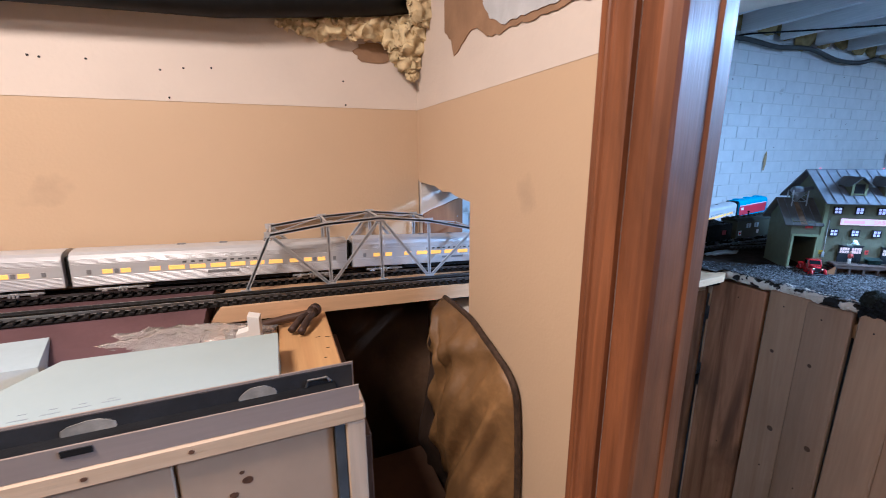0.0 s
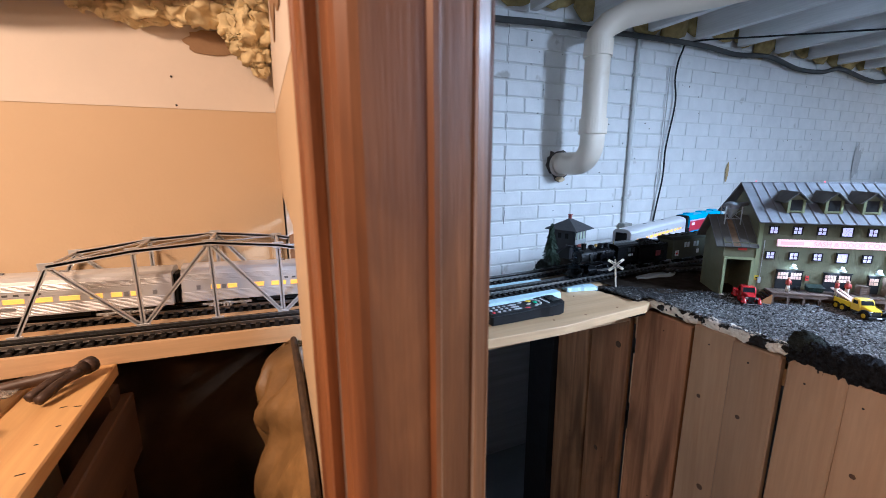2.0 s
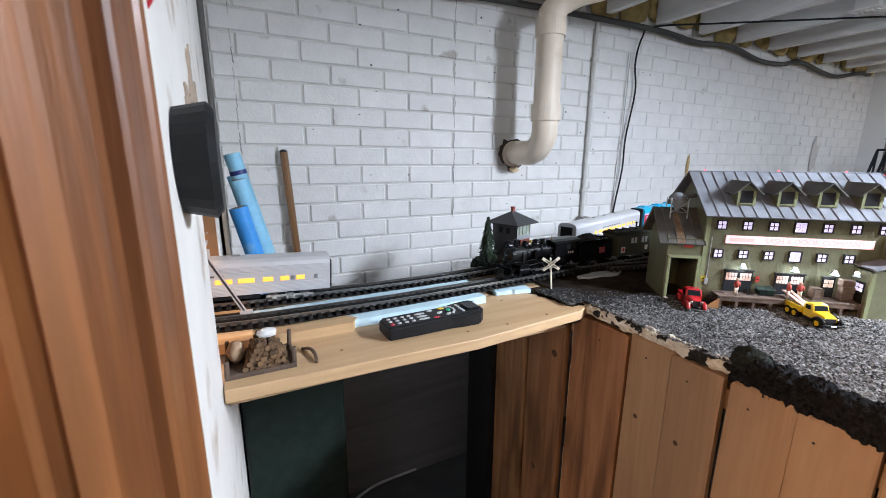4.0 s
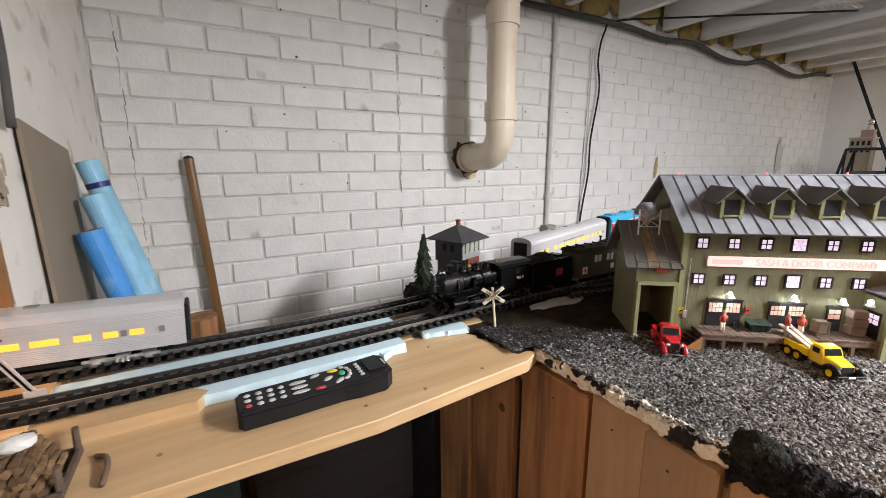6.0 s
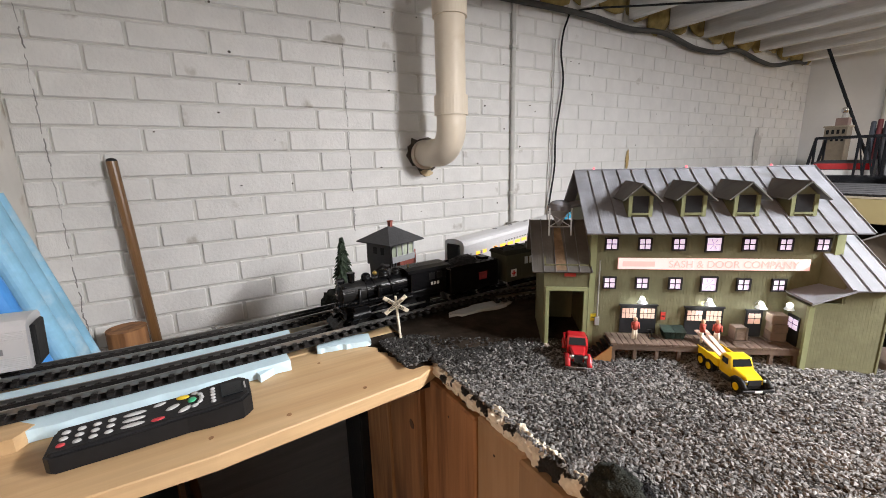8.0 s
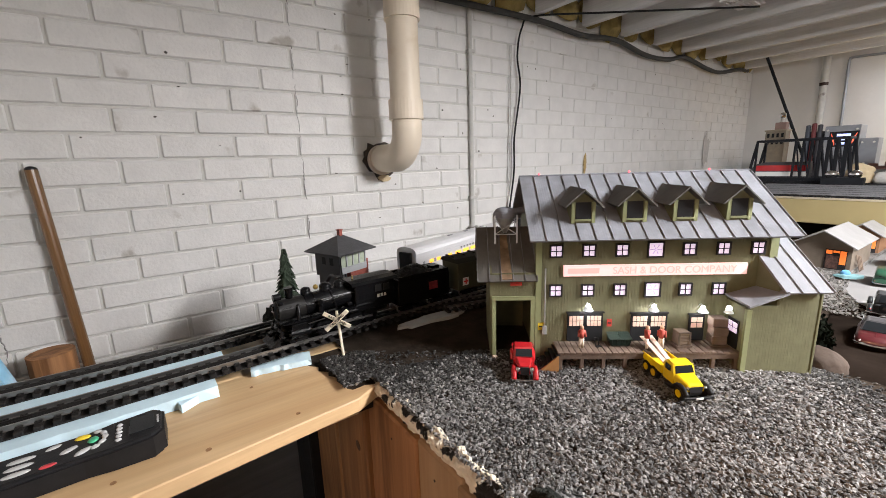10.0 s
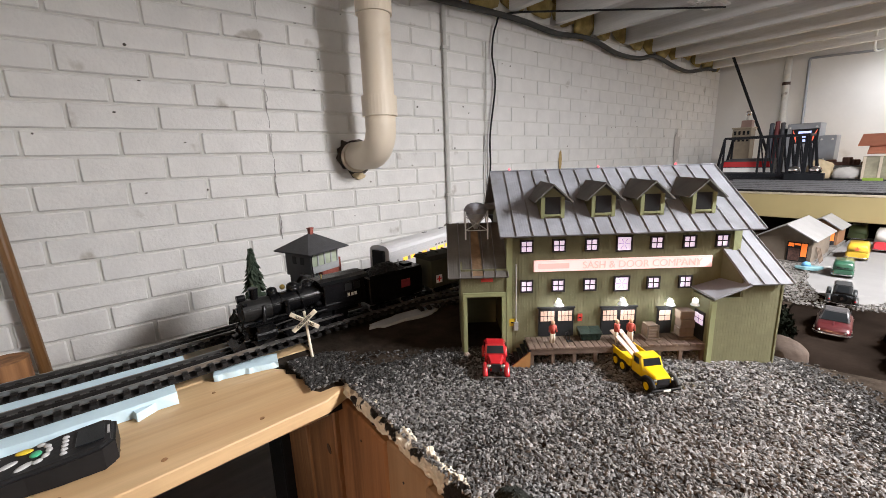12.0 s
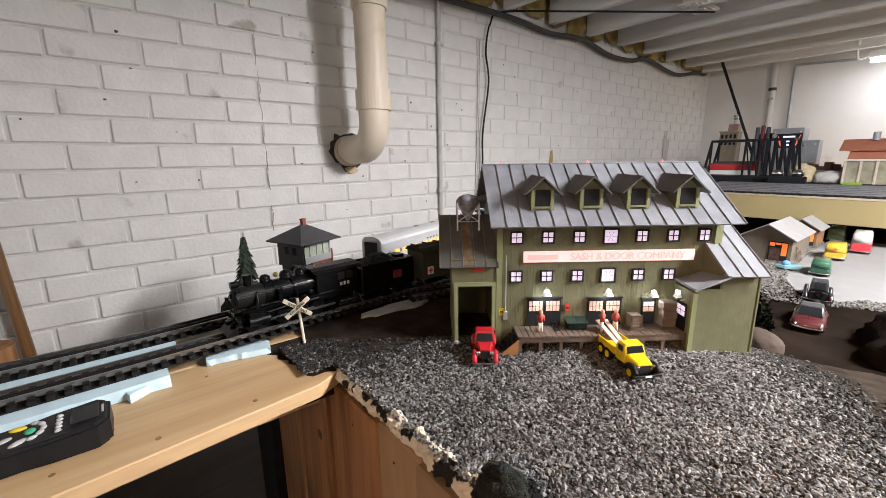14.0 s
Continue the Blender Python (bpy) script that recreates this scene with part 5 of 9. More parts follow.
# dormers
for x in (0.0285, 0.103, 0.175, 0.2505):
    dm = part("dormer", prism(B(), [(-0.0175, 0.0), (0.0175, 0.0), (0.0175, 0.03), (0.0, 0.045), (-0.0175, 0.03)], 0.0, 0.075, "y"), M_SIDING, factory, "gabled dormer with a dark window")
    dm.location = (x, 0.0, 0.2335)
    for s in (-1, 1):
        part("roof", slab(B(), (0, -0.012, 0.0495), (s * 0.028, -0.012, 0.0245), (s * 0.028, 0.06, 0.0245), (0, 0.085, 0.0495), 0.0018), M_ROOFDARK, dm)
    part("opening", box(B(), -0.011, 0.011, -0.0012, 0.0008, 0.006, 0.031), M_FRAME, dm, "dark window opening")
    for s in (-1, 1):
        part("trim", box(B(), s * 0.0148 - 0.0025, s * 0.0148 + 0.0025, -0.0022, -0.0002, 0.0, 0.031), M_TRIM, dm)
    part("sill", box(B(), -0.0125, 0.0125, -0.003, -0.0002, 0.003, 0.0058), M_TRIM, dm)

# drive-through shed on the end
shed_x0, shed_x1, shed_y = -0.107, -0.041, -0.001
shed = part("shed_front", ribbed(shed_x0, shed_x1, 0.118, 0.158, shed_y), M_SIDING, factory)
part("shed_post", box(B(), shed_x0, shed_x0 + 0.006, shed_y - 0.003, shed_y + 0.004, ZG, 0.12), M_TRIM, factory)
part("shed_post", box(B(), shed_x1 - 0.006, shed_x1, shed_y - 0.003, shed_y + 0.004, ZG, 0.12), M_TRIM, factory)
part("shed_header", box(B(), shed_x0, shed_x1, shed_y - 0.004, shed_y + 0.003, 0.115, 0.121), M_TRIM, factory)
part("shed_back", box(B(), shed_x0, shed_x1, 0.13, 0.134, ZG, 0.19), M_SIDING, factory)
part("shed_side", prism(B(), [(shed_y, ZG), (0.13, ZG), (0.13, 0.18), (0.075, 0.21), (shed_y, 0.158)], shed_x0 - 0.003, shed_x0), M_SIDING, factory)
tin_roof("shed_roof", (shed_x0 - 0.022, -0.01, 0.1475), (shed_x1 + 0.003, -0.01, 0.1475), (shed_x1 + 0.003, 0.072, 0.219), (shed_x0 - 0.022, 0.072, 0.219), factory, M_ROOFDARK, 5, "dark rusty tin roof of the shed")
tin_roof("shed_roof", (shed_x1 + 0.003, 0.145, 0.152), (shed_x0 - 0.022, 0.145, 0.152), (shed_x0 - 0.022, 0.072, 0.219), (shed_x1 + 0.003, 0.072, 0.219), factory, M_ROOFDARK, 5, ribs=False)
part("rust_streak", slab(B(), (-0.093, -0.008, 0.1502), (-0.076, -0.008, 0.1502), (-0.079, 0.058, 0.2072), (-0.09, 0.058, 0.2072), 0.0008), mat("rust_streaked_tin", (0.20, 0.13, 0.075), 0.8, vary=0.35, scale=90), factory, "rusty brown streak on the roof")
plate = part("notice", box(B(), -0.079, -0.061, shed_y - 0.0035, shed_y - 0.0015, 0.139, 0.145), mat("red_notice", (0.4, 0.03, 0.02), 0.5), factory, "small red notice plate")
part("floor_slab", box(B(), shed_x0 - 0.004, shed_x1, shed_y - 0.008, 0.13, ZG - 0.003, ZG + 0.003), mat("dusty_slab", (0.2, 0.19, 0.16), 0.9), factory)

# lean-to annex on the other end
part("annex_wall", ribbed(0.251, 0.29, ZG, 0.117, -0.047, rib=0.00012), M_SIDING, factory)
part("annex_cheek", prism(B(), [(-0.046, 0.108), (-0.0005, 0.108), (-0.0005, 0.1755), (-0.046, 0.1465)], 0.2872, 0.29), M_SIDING, factory)
part("annex_wall", ribbed(0.29, 0.342, ZG, 0.136, -0.047, rib=0.00012), M_SIDING, factory)
part("annex_side", box(B(), 0.2475, 0.251, -0.047, 0.0, ZG, 0.113), M_SIDING, factory)
part("annex_corner", box(B(), 0.246, 0.253, -0.05, -0.045, ZG, 0.112), M_TRIM, factory)
tin_roof("annex_roof", (0.287, -0.06, 0.14), (0.35, -0.06, 0.14), (0.35, 0.065, 0.2195), (0.287, 0.065, 0.2195), factory, M_ROOFPALE, 3, ribs=False)
tin_roof("annex_roof", (0.35, 0.19, 0.14), (0.311, 0.19, 0.14), (0.311, 0.065, 0.2195), (0.35, 0.065, 0.2195), factory, M_ROOF, 3, ribs=False)
part("annex_gable", prism(B(), [(-0.045, ZG), (0.17, ZG), (0.17, 0.148), (0.065, 0.214), (-0.045, 0.146)], 0.3465, 0.349), M_SIDING, factory)
tin_roof("annex_porch", (0.24, -0.062, 0.1215), (0.29, -0.062, 0.1405), (0.29, -0.002, 0.134), (0.243, -0.002, 0.121), factory, M_ROOFPALE, 1, ribs=False)
ad = part("annex_door", box(B(), 0.2458, 0.2478, -0.036, -0.012, DECK_Z, 0.09), M_DOORGREY, factory)
for k in range(2):
    for j in range(2):
        part("pane", box(B(), 0.2452, 0.2458, -0.034 + k * 0.011, -0.025 + k * 0.011, 0.07 + j * 0.0085, 0.077 + j * 0.0085), M_GLOW, ad)
lb = thing("wall_lamp", "small lamp over the annex door", "wall lamp", FM, "lamps over the dock")
part("shade", rod(B(), (0.238, -0.024, 0.099), (0.238, -0.024, 0.105), 0.0065, 0.003, 14, False), M_LITSHADE, lb)
part("bulb", ball(B(), (0.238, -0.024, 0.106), 0.004), M_BULB, lb)


# ---- trains ----
def on_track(path, x):
    """The pose of a vehicle whose middle stands at x on a track: x along it, z up from the railhead."""
    for a, b in zip(path, path[1:]):
        if a.x <= x <= b.x:
            p = a.lerp(b, (x - a.x) / (b.x - a.x))
            d = b - a
            return Matrix.Translation(p) @ Matrix.Rotation(math.atan2(d.y, d.x), 4, "Z") @ Matrix.Rotation(-math.atan2(d.z, d.xy.length), 4, "Y")


M_WIN_Y = mat("yellow_lit_car_window", (0.75, 0.36, 0.05), 0.4, vary=0.12, scale=60, bump=0, fine=0, glow=1.05, glow_colour=(1.0, 0.46, 0.05))
M_CARGREY = mat("darker_fluted_silver", (0.27, 0.27, 0.28), 0.4, metal=0.4, vary=0.06, bump=0.04)
M_TRUCK = mat("dull_grey_metal", (0.20, 0.20, 0.20), 0.45, metal=0.6, vary=0.35, scale=120, bump=0.5)
M_TRUCKSILVER = mat("cast_silver_metal", (0.48, 0.48, 0.47), 0.35, metal=0.6, vary=0.35, scale=120, bump=0.5)
M_LETTER = mat("dark_lettering", (0.10, 0.10, 0.10), 0.5, vary=0.05, bump=0)


def bogie(parent, x, wheels=2, span=0.034, r=0.0088, material=None, half=0.0205):
    b = part("truck", B(), material or M_TRUCK, parent, "grey sprung truck frame")
    b.location = (x, 0, 0)
    bm = B()
    for s in (-1, 1):
        box(bm, -span * 0.95, span * 0.95, s * half - 0.002, s * half + 0.002, 0.0075, 0.0125, 0.0008)
        for k in range(wheels):
            wx = (k / (wheels - 1) - 0.5) * span * 1.25
            box(bm, wx - 0.005, wx + 0.005, s * (half + 0.0015) - 0.0015, s * (half + 0.0015) + 0.0015, 0.004, 0.0125, 0.0008)
        for k in range(3):
            rod(bm, (-0.006 + k * 0.006, s * (half + 0.0025), 0.004), (-0.006 + k * 0.006, s * (half + 0.0025), 0.012), 0.0022, n=8)
    box(bm, -0.008, 0.008, -half, half, 0.0085, 0.013)
    bm.to_mesh(b.data)
    bm.free()
    for k in range(wheels):
        wx = (k / (wheels - 1) - 0.5) * span * 1.25
        bm = B()
        for s in (-1, 1):
            rod(bm, (wx, s * 0.0135, r), (wx, s * 0.0165, r), r, n=18)
            rod(bm, (wx, s * 0.0128, r), (wx, s * 0.0138, r), r * 1.1, n=18)
        rod(bm, (wx, -0.0135, r), (wx, 0.0135, r), 0.0015, n=8)
        part("wheelset", bm, M_STEEL, b)
    return b


def passenger_car(m, label):
    """A streamlined coach, 0.53 m long, with fluted sides and lit windows."""
    L, W = 0.528, 0.0315
    car = thing("passenger_car", label, "model train", m @ Matrix.Diagonal((1, 1, 0.88, 1)), "silver passenger cars")
    low = [(-W, 0.0195), (W, 0.0195), (W, 0.058), (W, 0.083), (W * 0.93, 0.0905), (W * 0.72, 0.0965), (W * 0.38, 0.0995), (0, 0.1005), (-W * 0.38, 0.0995), (-W * 0.72, 0.0965), (-W * 0.93, 0.0905), (-W, 0.083), (-W, 0.058)]
    part("body", prism(B(), low, -L / 2, L / 2), M_SILVER, car)
    for s in (-1, 1):
        for z0, n, step in ((0.022, 7, 0.0030), (0.0705, 5, 0.0026)):
            edge = [(s * (W - 0.001), z0)]
            for k in range(n):
                edge += [(s * (W + 0.0003), z0 + k * step), (s * (W + 0.0006), z0 + k * step + 0.0006), (s * (W + 0.0006), z0 + k * step + 0.0014), (s * (W + 0.0003), z0 + k * step + 0.002)]
            edge.append((s * (W - 0.001), z0 + n * step))
            part("fluting", prism(B(), edge, -L / 2 + 0.003, L / 2 - 0.003), M_SILVER, car)
        part("letter_board", box(B(), -L / 2 + 0.002, L / 2 - 0.002, s * W - 0.0005, s * W + 0.0005, 0.060, 0.0685), M_CARGREY if s > 0 else M_SILVER, car)
        xs = [-0.205, -0.175] + [-0.125 + k * 0.0385 for k in range(8)] + [0.175, 0.205]
        for k, x in enumerate(xs):
            w = 0.0085 if k in (0, 1, 10, 11) else (0.0095 if k in (2, 9) else 0.0145)
            part("window", box(B(), x - w, x + w, s * W - 0.0008, s * W + 0.0008, 0.0465, 0.0568, 0.0006), M_WIN_Y, car)
        for x in (-0.19, 0.19, -0.235, 0.235):
            part("door_panel", box(B(), x - 0.0035, x + 0.0035, s * W - 0.0009, s * W + 0.0009, 0.047, 0.057), M_CARGREY, car)
        bm = B()
        for k in range(10):
            box(bm, -0.075 + k * 0.015, -0.075 + k * 0.015 + 0.0075, s * (W + 0.0006) - 0.0003, s * (W + 0.0006) + 0.0003, 0.0622, 0.0665)
        part("letter_bars", bm, M_LETTER, car)
        part("name_plate", box(B(), -0.03, 0.03, s * (W + 0.0008) - 0.0004, s * (W + 0.0008) + 0.0004, 0.0335, 0.039), M_CARGREY, car)
    for s in (-1, 1):
        bm = box(B(), s * (L / 2 + 0.003) - 0.003, s * (L / 2 + 0.003) + 0.003, -0.02, 0.02, 0.018, 0.086, 0.002)
        part("vestibule", bm, M_BLACK, car, "black rubber vestibule")
        bogie(car, s * 0.185, span=0.048, material=M_TRUCKSILVER, half=0.0285)
    part("underframe", box(B(), -0.13, 0.13, -0.024, 0.024, 0.0085, 0.0193), M_BLACKPAINT, car)
    for x in (-0.08, 0.0, 0.09):
        part("roof_vent", box(B(), x - 0.008, x + 0.008, -0.004, 0.004, 0.1, 0.103, 0.001), M_CARGREY, car)
    return car


passenger_car(on_track(REAR, -0.69), "silver streamlined passenger car with yellow lit windows along the tan wall")
passenger_car(on_track(REAR, -0.15), "silver streamlined passenger car with yellow lit windows on the bridge")
passenger_car(on_track(REAR, 0.39), "silver streamlined passenger car with yellow lit windows, passing the wall")
passenger_car(on_track(REAR, 1.668), "silver streamlined passenger car with yellow lit windows behind the steam train")

# blue and red diesel with a rounded nose
M_CYAN = mat("bright_blue_paint", (0.02, 0.36, 0.62), 0.3, vary=0.04, bump=0.03, coat=0.4)
M_REDP = mat("crimson_paint", (0.42, 0.025, 0.05), 0.35, vary=0.05, bump=0.03, coat=0.3)
diesel = thing("diesel_locomotive", "bright blue and red streamlined diesel locomotive behind the factory", "model train", on_track(REAR, 2.165))
hood = [(-0.031, 0.014), (0.031, 0.014), (0.031, 0.078), (0.024, 0.088), (0.0, 0.092), (-0.024, 0.088), (-0.031, 0.078)]
part("body", prism(B(), hood, -0.2, 0.15), M_CYAN, diesel)
bm = prism(B(), hood, 0.15, 0.2)
for v in bm.verts:
    if v.co.x > 0.19:
        v.co.y *= 0.62
        v.co.z = 0.014 + (v.co.z - 0.014) * 0.62
part("nose", bm, M_CYAN, diesel)
for s in (-1, 1):
    part("side_panel", box(B(), -0.198, 0.14, s * 0.031 - 0.0006, s * 0.031 + 0.0006, 0.02, 0.062), M_REDP, diesel, "red side panel")
    part("stripe", box(B(), -0.198, 0.14, s * 0.031 - 0.0007, s * 0.031 + 0.0007, 0.063, 0.068), mat("pale_pink_stripe", (0.7, 0.45, 0.5), 0.4), diesel)
    part("letter_bars", box(B(), -0.18, -0.15, s * 0.0317 - 0.0003, s * 0.0317 + 0.0003, 0.044, 0.056), mat("white_lettering", (0.75, 0.75, 0.78), 0.5), diesel)
    bogie(diesel, s * 0.12, 3)
for x in (-0.15, -0.02, 0.1):
    part("roof_fan", box(B(), x - 0.022, x + 0.022, -0.015, 0.015, 0.09, 0.0955, 0.002), M_CYAN, diesel)
part("rear_diaphragm", box(B(), -0.208, -0.2, -0.026, 0.026, 0.014, 0.088, 0.003), M_BLACKPAINT, diesel)

# steam engine, tender and two olive wagons
M_STEAM = mat("satin_black_engine_paint", (0.004, 0.004, 0.0045), 0.26, spec=0.2, vary=0.25, scale=40, bump=0.08)
M_SMOKEBOX = mat("graphite_smokebox", (0.013, 0.0125, 0.012), 0.38, metal=0.1, vary=0.25, scale=50, bump=0.15)
SE = on_track(FRONT, 1.172) @ Matrix.Rotation(math.pi, 4, "Z")
steam = thing("steam_locomotive", "black steam locomotive with a grey smokebox on the yard track", "model train", SE)
bm = rod(B(), (-0.03, 0, 0.058), (0.055, 0, 0.056), 0.0195, 0.018, 28)
part("boiler", bm, M_STEAM, steam, smooth=False)
part("smokebox", rod(B(), (0.0555, 0, 0.056), (0.1, 0, 0.056), 0.0185, n=28), M_SMOKEBOX, steam, "graphite grey smokebox")
part("smokebox_door", ball(B(), (0.1, 0, 0.056), 0.0155, 0.35, 1, 1, 20, 12), M_SMOKEBOX, steam, smooth=True)
for x in (-0.03, 0.005, 0.04, 0.0555):
    part("boiler_band", rod(B(), (x - 0.0008, 0, 0.0568), (x + 0.0008, 0, 0.0568), 0.0195, n=28), M_STEAM, steam)
part("chimney", rod(rod(B(), (0.078, 0, 0.07), (0.078, 0, 0.09), 0.0058, 0.0068, 16), (0.078, 0, 0.0895), (0.078, 0, 0.092), 0.0074, n=16), M_STEAM, steam)
for x, r in ((0.05, 0.0085), (0.015, 0.0105), (-0.01, 0.009)):
    part("dome", ball(rod(B(), (x, 0, 0.07), (x, 0, 0.081), r, n=16), (x, 0, 0.081), r, 1, 1, 0.7, 16, 8), M_STEAM, steam, smooth=True)
part("headlamp", rod(B(), (0.092, 0, 0.079), (0.104, 0, 0.079), 0.0055, n=14), M_STEAM, steam)
part("bell", ball(B(), (0.032, 0, 0.083), 0.0045), mat("brass", (0.55, 0.38, 0.12), 0.3, metal=1.0), steam, "brass bell")
part("whistle", rod(B(), (-0.036, 0.003, 0.078), (-0.036, 0.003, 0.091), 0.0014, n=8), mat("whistle_brass", (0.55, 0.4, 0.15), 0.3, metal=1.0), steam)
cabm = box(B(), -0.108, -0.028, -0.028, 0.028, 0.028, 0.0765, 0.0012)
part("cab", cabm, M_STEAM, steam)
part("cab_roof", prism(B(), [(-0.031, 0.0765), (0.031, 0.0765), (0.026, 0.081), (0.012, 0.0838), (-0.012, 0.0838), (-0.026, 0.081)], -0.116, -0.022), M_STEAM, steam)
for s in (-1, 1):
    for k in range(2):
        part("cab_window", box(B(), -0.098 + k * 0.017, -0.085 + k * 0.017, s * 0.0282 - 0.0004, s * 0.0282 + 0.0004, 0.058, 0.071), M_SMOKEBOX, steam)
    bm = B()
    for k in range(3):
        box(bm, -0.09 + k * 0.007, -0.0855 + k * 0.007, s * 0.0284 - 0.0003, s * 0.0284 + 0.0003, 0.047, 0.053)
    part("number_bars", bm, mat("cream_paint_bars", (0.5, 0.48, 0.42), 0.5), steam)
    part("running_board", box(B(), -0.056, 0.098, s * 0.0255 - 0.0055, s * 0.0255 + 0.0055, 0.0385, 0.0405), M_STEAM, steam)
    part("cylinder", rod(B(), (0.058, s * 0.0255, 0.0215), (0.09, s * 0.0255, 0.0215), 0.0095, n=18), M_STEAM, steam)
    part("valve_chest", box(B(), 0.062, 0.088, s * 0.0255 - 0.0075, s * 0.0255 + 0.0075, 0.026, 0.037, 0.001), M_STEAM, steam)
    part("side_rod", box(B(), -0.062, 0.032, s * 0.0225 - 0.0008, s * 0.0225 + 0.0008, 0.0125, 0.0155), M_STEEL, steam)
    part("main_rod", box(B(), -0.02, 0.065, s * 0.0245 - 0.0008, s * 0.0245 + 0.0008, 0.0165, 0.0192), M_STEEL, steam)
    part("handrail", rod(B(), (-0.055, s * 0.0205, 0.064), (0.095, s * 0.0195, 0.063), 0.0006, n=6), M_SMOKEBOX, steam)
    part("air_tank", rod(B(), (-0.03, s * 0.024, 0.033), (0.03, s * 0.024, 0.033), 0.0045, n=12), M_STEAM, steam)
for x in (-0.06, -0.03, 0.0, 0.03):
    bm = B()
    for s in (-1, 1):
        rod(bm, (x, s * 0.0145, 0.0142), (x, s * 0.0185, 0.0142), 0.0142, n=24)
        rod(bm, (x, s * 0.0185, 0.0142), (x, s * 0.0195, 0.0142), 0.0125, n=24)
    rod(bm, (x, -0.0145, 0.0142), (x, 0.0145, 0.0142), 0.002, n=8)
    part("driving_wheel", bm, M_STEAM, steam)
for s in (-1, 1):
    part("pony_wheel", rod(B(), (0.083, s * 0.0135, 0.0085), (0.083, s * 0.0175, 0.0085), 0.0085, n=18), M_STEAM, steam)
part("frame", box(B(), -0.1, 0.1, -0.012, 0.012, 0.016, 0.034), M_STEAM, steam)
part("pilot_beam", box(B(), 0.1, 0.106, -0.028, 0.028, 0.018, 0.029, 0.001), M_STEAM, steam)
part("pilot", prism(B(), [(0.106, 0.004), (0.122, 0.004), (0.106, 0.018)], -0.023, 0.023, "y"), M_STEAM, steam, "slatted cow-catcher")
part("coupler", box(B(), 0.104, 0.117, -0.005, 0.005, 0.016, 0.023, 0.001), M_STEAM, steam)
for y in (-0.012, 0.012):
    part("smokebox_brace", rod(B(), (0.1, y, 0.044), (0.106, y, 0.028), 0.001, n=6), M_STEAM, steam)

for k in range(12):
    a = 2 * math.pi * k / 12
    part("door_bolt", ball(B(), (0.1015, 0.0168 * math.cos(a), 0.056 + 0.0168 * math.sin(a)), 0.0011, u=6, v=4), M_SMOKEBOX, steam)
part("door_handle", rod(B(), (0.1065, -0.005, 0.056), (0.1065, 0.005, 0.056), 0.0009, n=6), M_STEEL, steam)
part("number_plate", rod(B(), (0.104, 0, 0.0615), (0.1066, 0, 0.0615), 0.004, n=16), M_STEAM, steam)
for s in (-1, 1):
    part("marker_lamp", rod(B(), (0.094, s * 0.0165, 0.0715), (0.099, s * 0.0165, 0.0715), 0.0026, n=10), M_STEAM, steam)
    part("front_step", box(B(), 0.088, 0.098, s * 0.0245 - 0.0035, s * 0.0245 + 0.0035, 0.0125, 0.0145), M_STEAM, steam)
    part("sand_pipe", sweep(B(), spline([(0.012, s * 0.009, 0.078), (0.01, s * 0.0185, 0.066), (0.006, s * 0.0225, 0.045), (0.004, s * 0.021, 0.026)], 5), 0.0011, 6), M_STEAM, steam, smooth=True)
    part("steam_pipe", sweep(B(), spline([(0.07, s * 0.016, 0.064), (0.072, s * 0.0225, 0.05), (0.074, s * 0.0245, 0.036)], 5), 0.0032, 8), M_STEAM, steam, smooth=True)
    part("air_pump", rod(rod(B(), (0.035, s * 0.0235, 0.044), (0.035, s * 0.0235, 0.056), 0.0048, n=12), (0.035, s * 0.0235, 0.0575), (0.035, s * 0.0235, 0.066), 0.0042, n=12), M_STEAM, steam)
    part("valve_gear", rod(rod(B(), (0.0, s * 0.0255, 0.014), (0.012, s * 0.0255, 0.034), 0.0012, n=6), (0.012, s * 0.0255, 0.034), (0.06, s * 0.0255, 0.03), 0.0011, n=6), M_STEEL, steam)
    part("injector", ball(B(), (-0.018, s * 0.0235, 0.046), 0.0045, 1.3, 0.8, 1, 8, 6), M_STEAM, steam)
    for x in (0.09, 0.045, 0.0, -0.022):
        part("rail_stanchion", rod(B(), (x, s * 0.017, 0.063), (x, s * 0.0205, 0.0637), 0.0008, n=6), M_SMOKEBOX, steam)
part("brake_hose", sweep(B(), spline([(0.106, 0.012, 0.022), (0.113, 0.012, 0.016), (0.112, 0.012, 0.008)], 4), 0.0012, 6), M_BLACK, steam, smooth=True)
part("turret", box(B(), -0.027, -0.02, -0.008, 0.008, 0.076, 0.082, 0.0008), M_STEAM, steam)

tender = thing("coal_tender", "black coal tender loaded with coal", "model train", on_track(FRONT, 1.352) @ Matrix.Rotation(math.pi, 4, "Z"))
part("body", box(B(), -0.062, 0.062, -0.028, 0.028, 0.016, 0.067, 0.0015), M_STEAM, tender)
part("rear_deck", box(B(), -0.06, -0.022, -0.025, 0.025, 0.067, 0.074, 0.001), M_STEAM, tender)
bm = B()
vs = [[bm.verts.new((-0.02 + 0.08 * i / 26, -0.025 + 0.05 * j / 18, 0.066 + 0.021 * math.sin(math.pi * j / 18) ** 0.6 * math.sin(math.pi * min(1, i / 26 + 0.12)) ** 0.6 + 0.004 * noise.noise(Vector((i * 0.9, j * 0.9, 1))))) for j in range(19)] for i in range(27)]
for i in range(26):
    for j in range(18):
        bm.faces.new((vs[i][j], vs[i + 1][j], vs[i + 1][j + 1], vs[i][j + 1]))
part("coal", bm, mat("black_coal", (0.012, 0.012, 0.012), 0.5, vary=0.5, scale=120, bump=0.8), tender, "heap of glossy black coal")
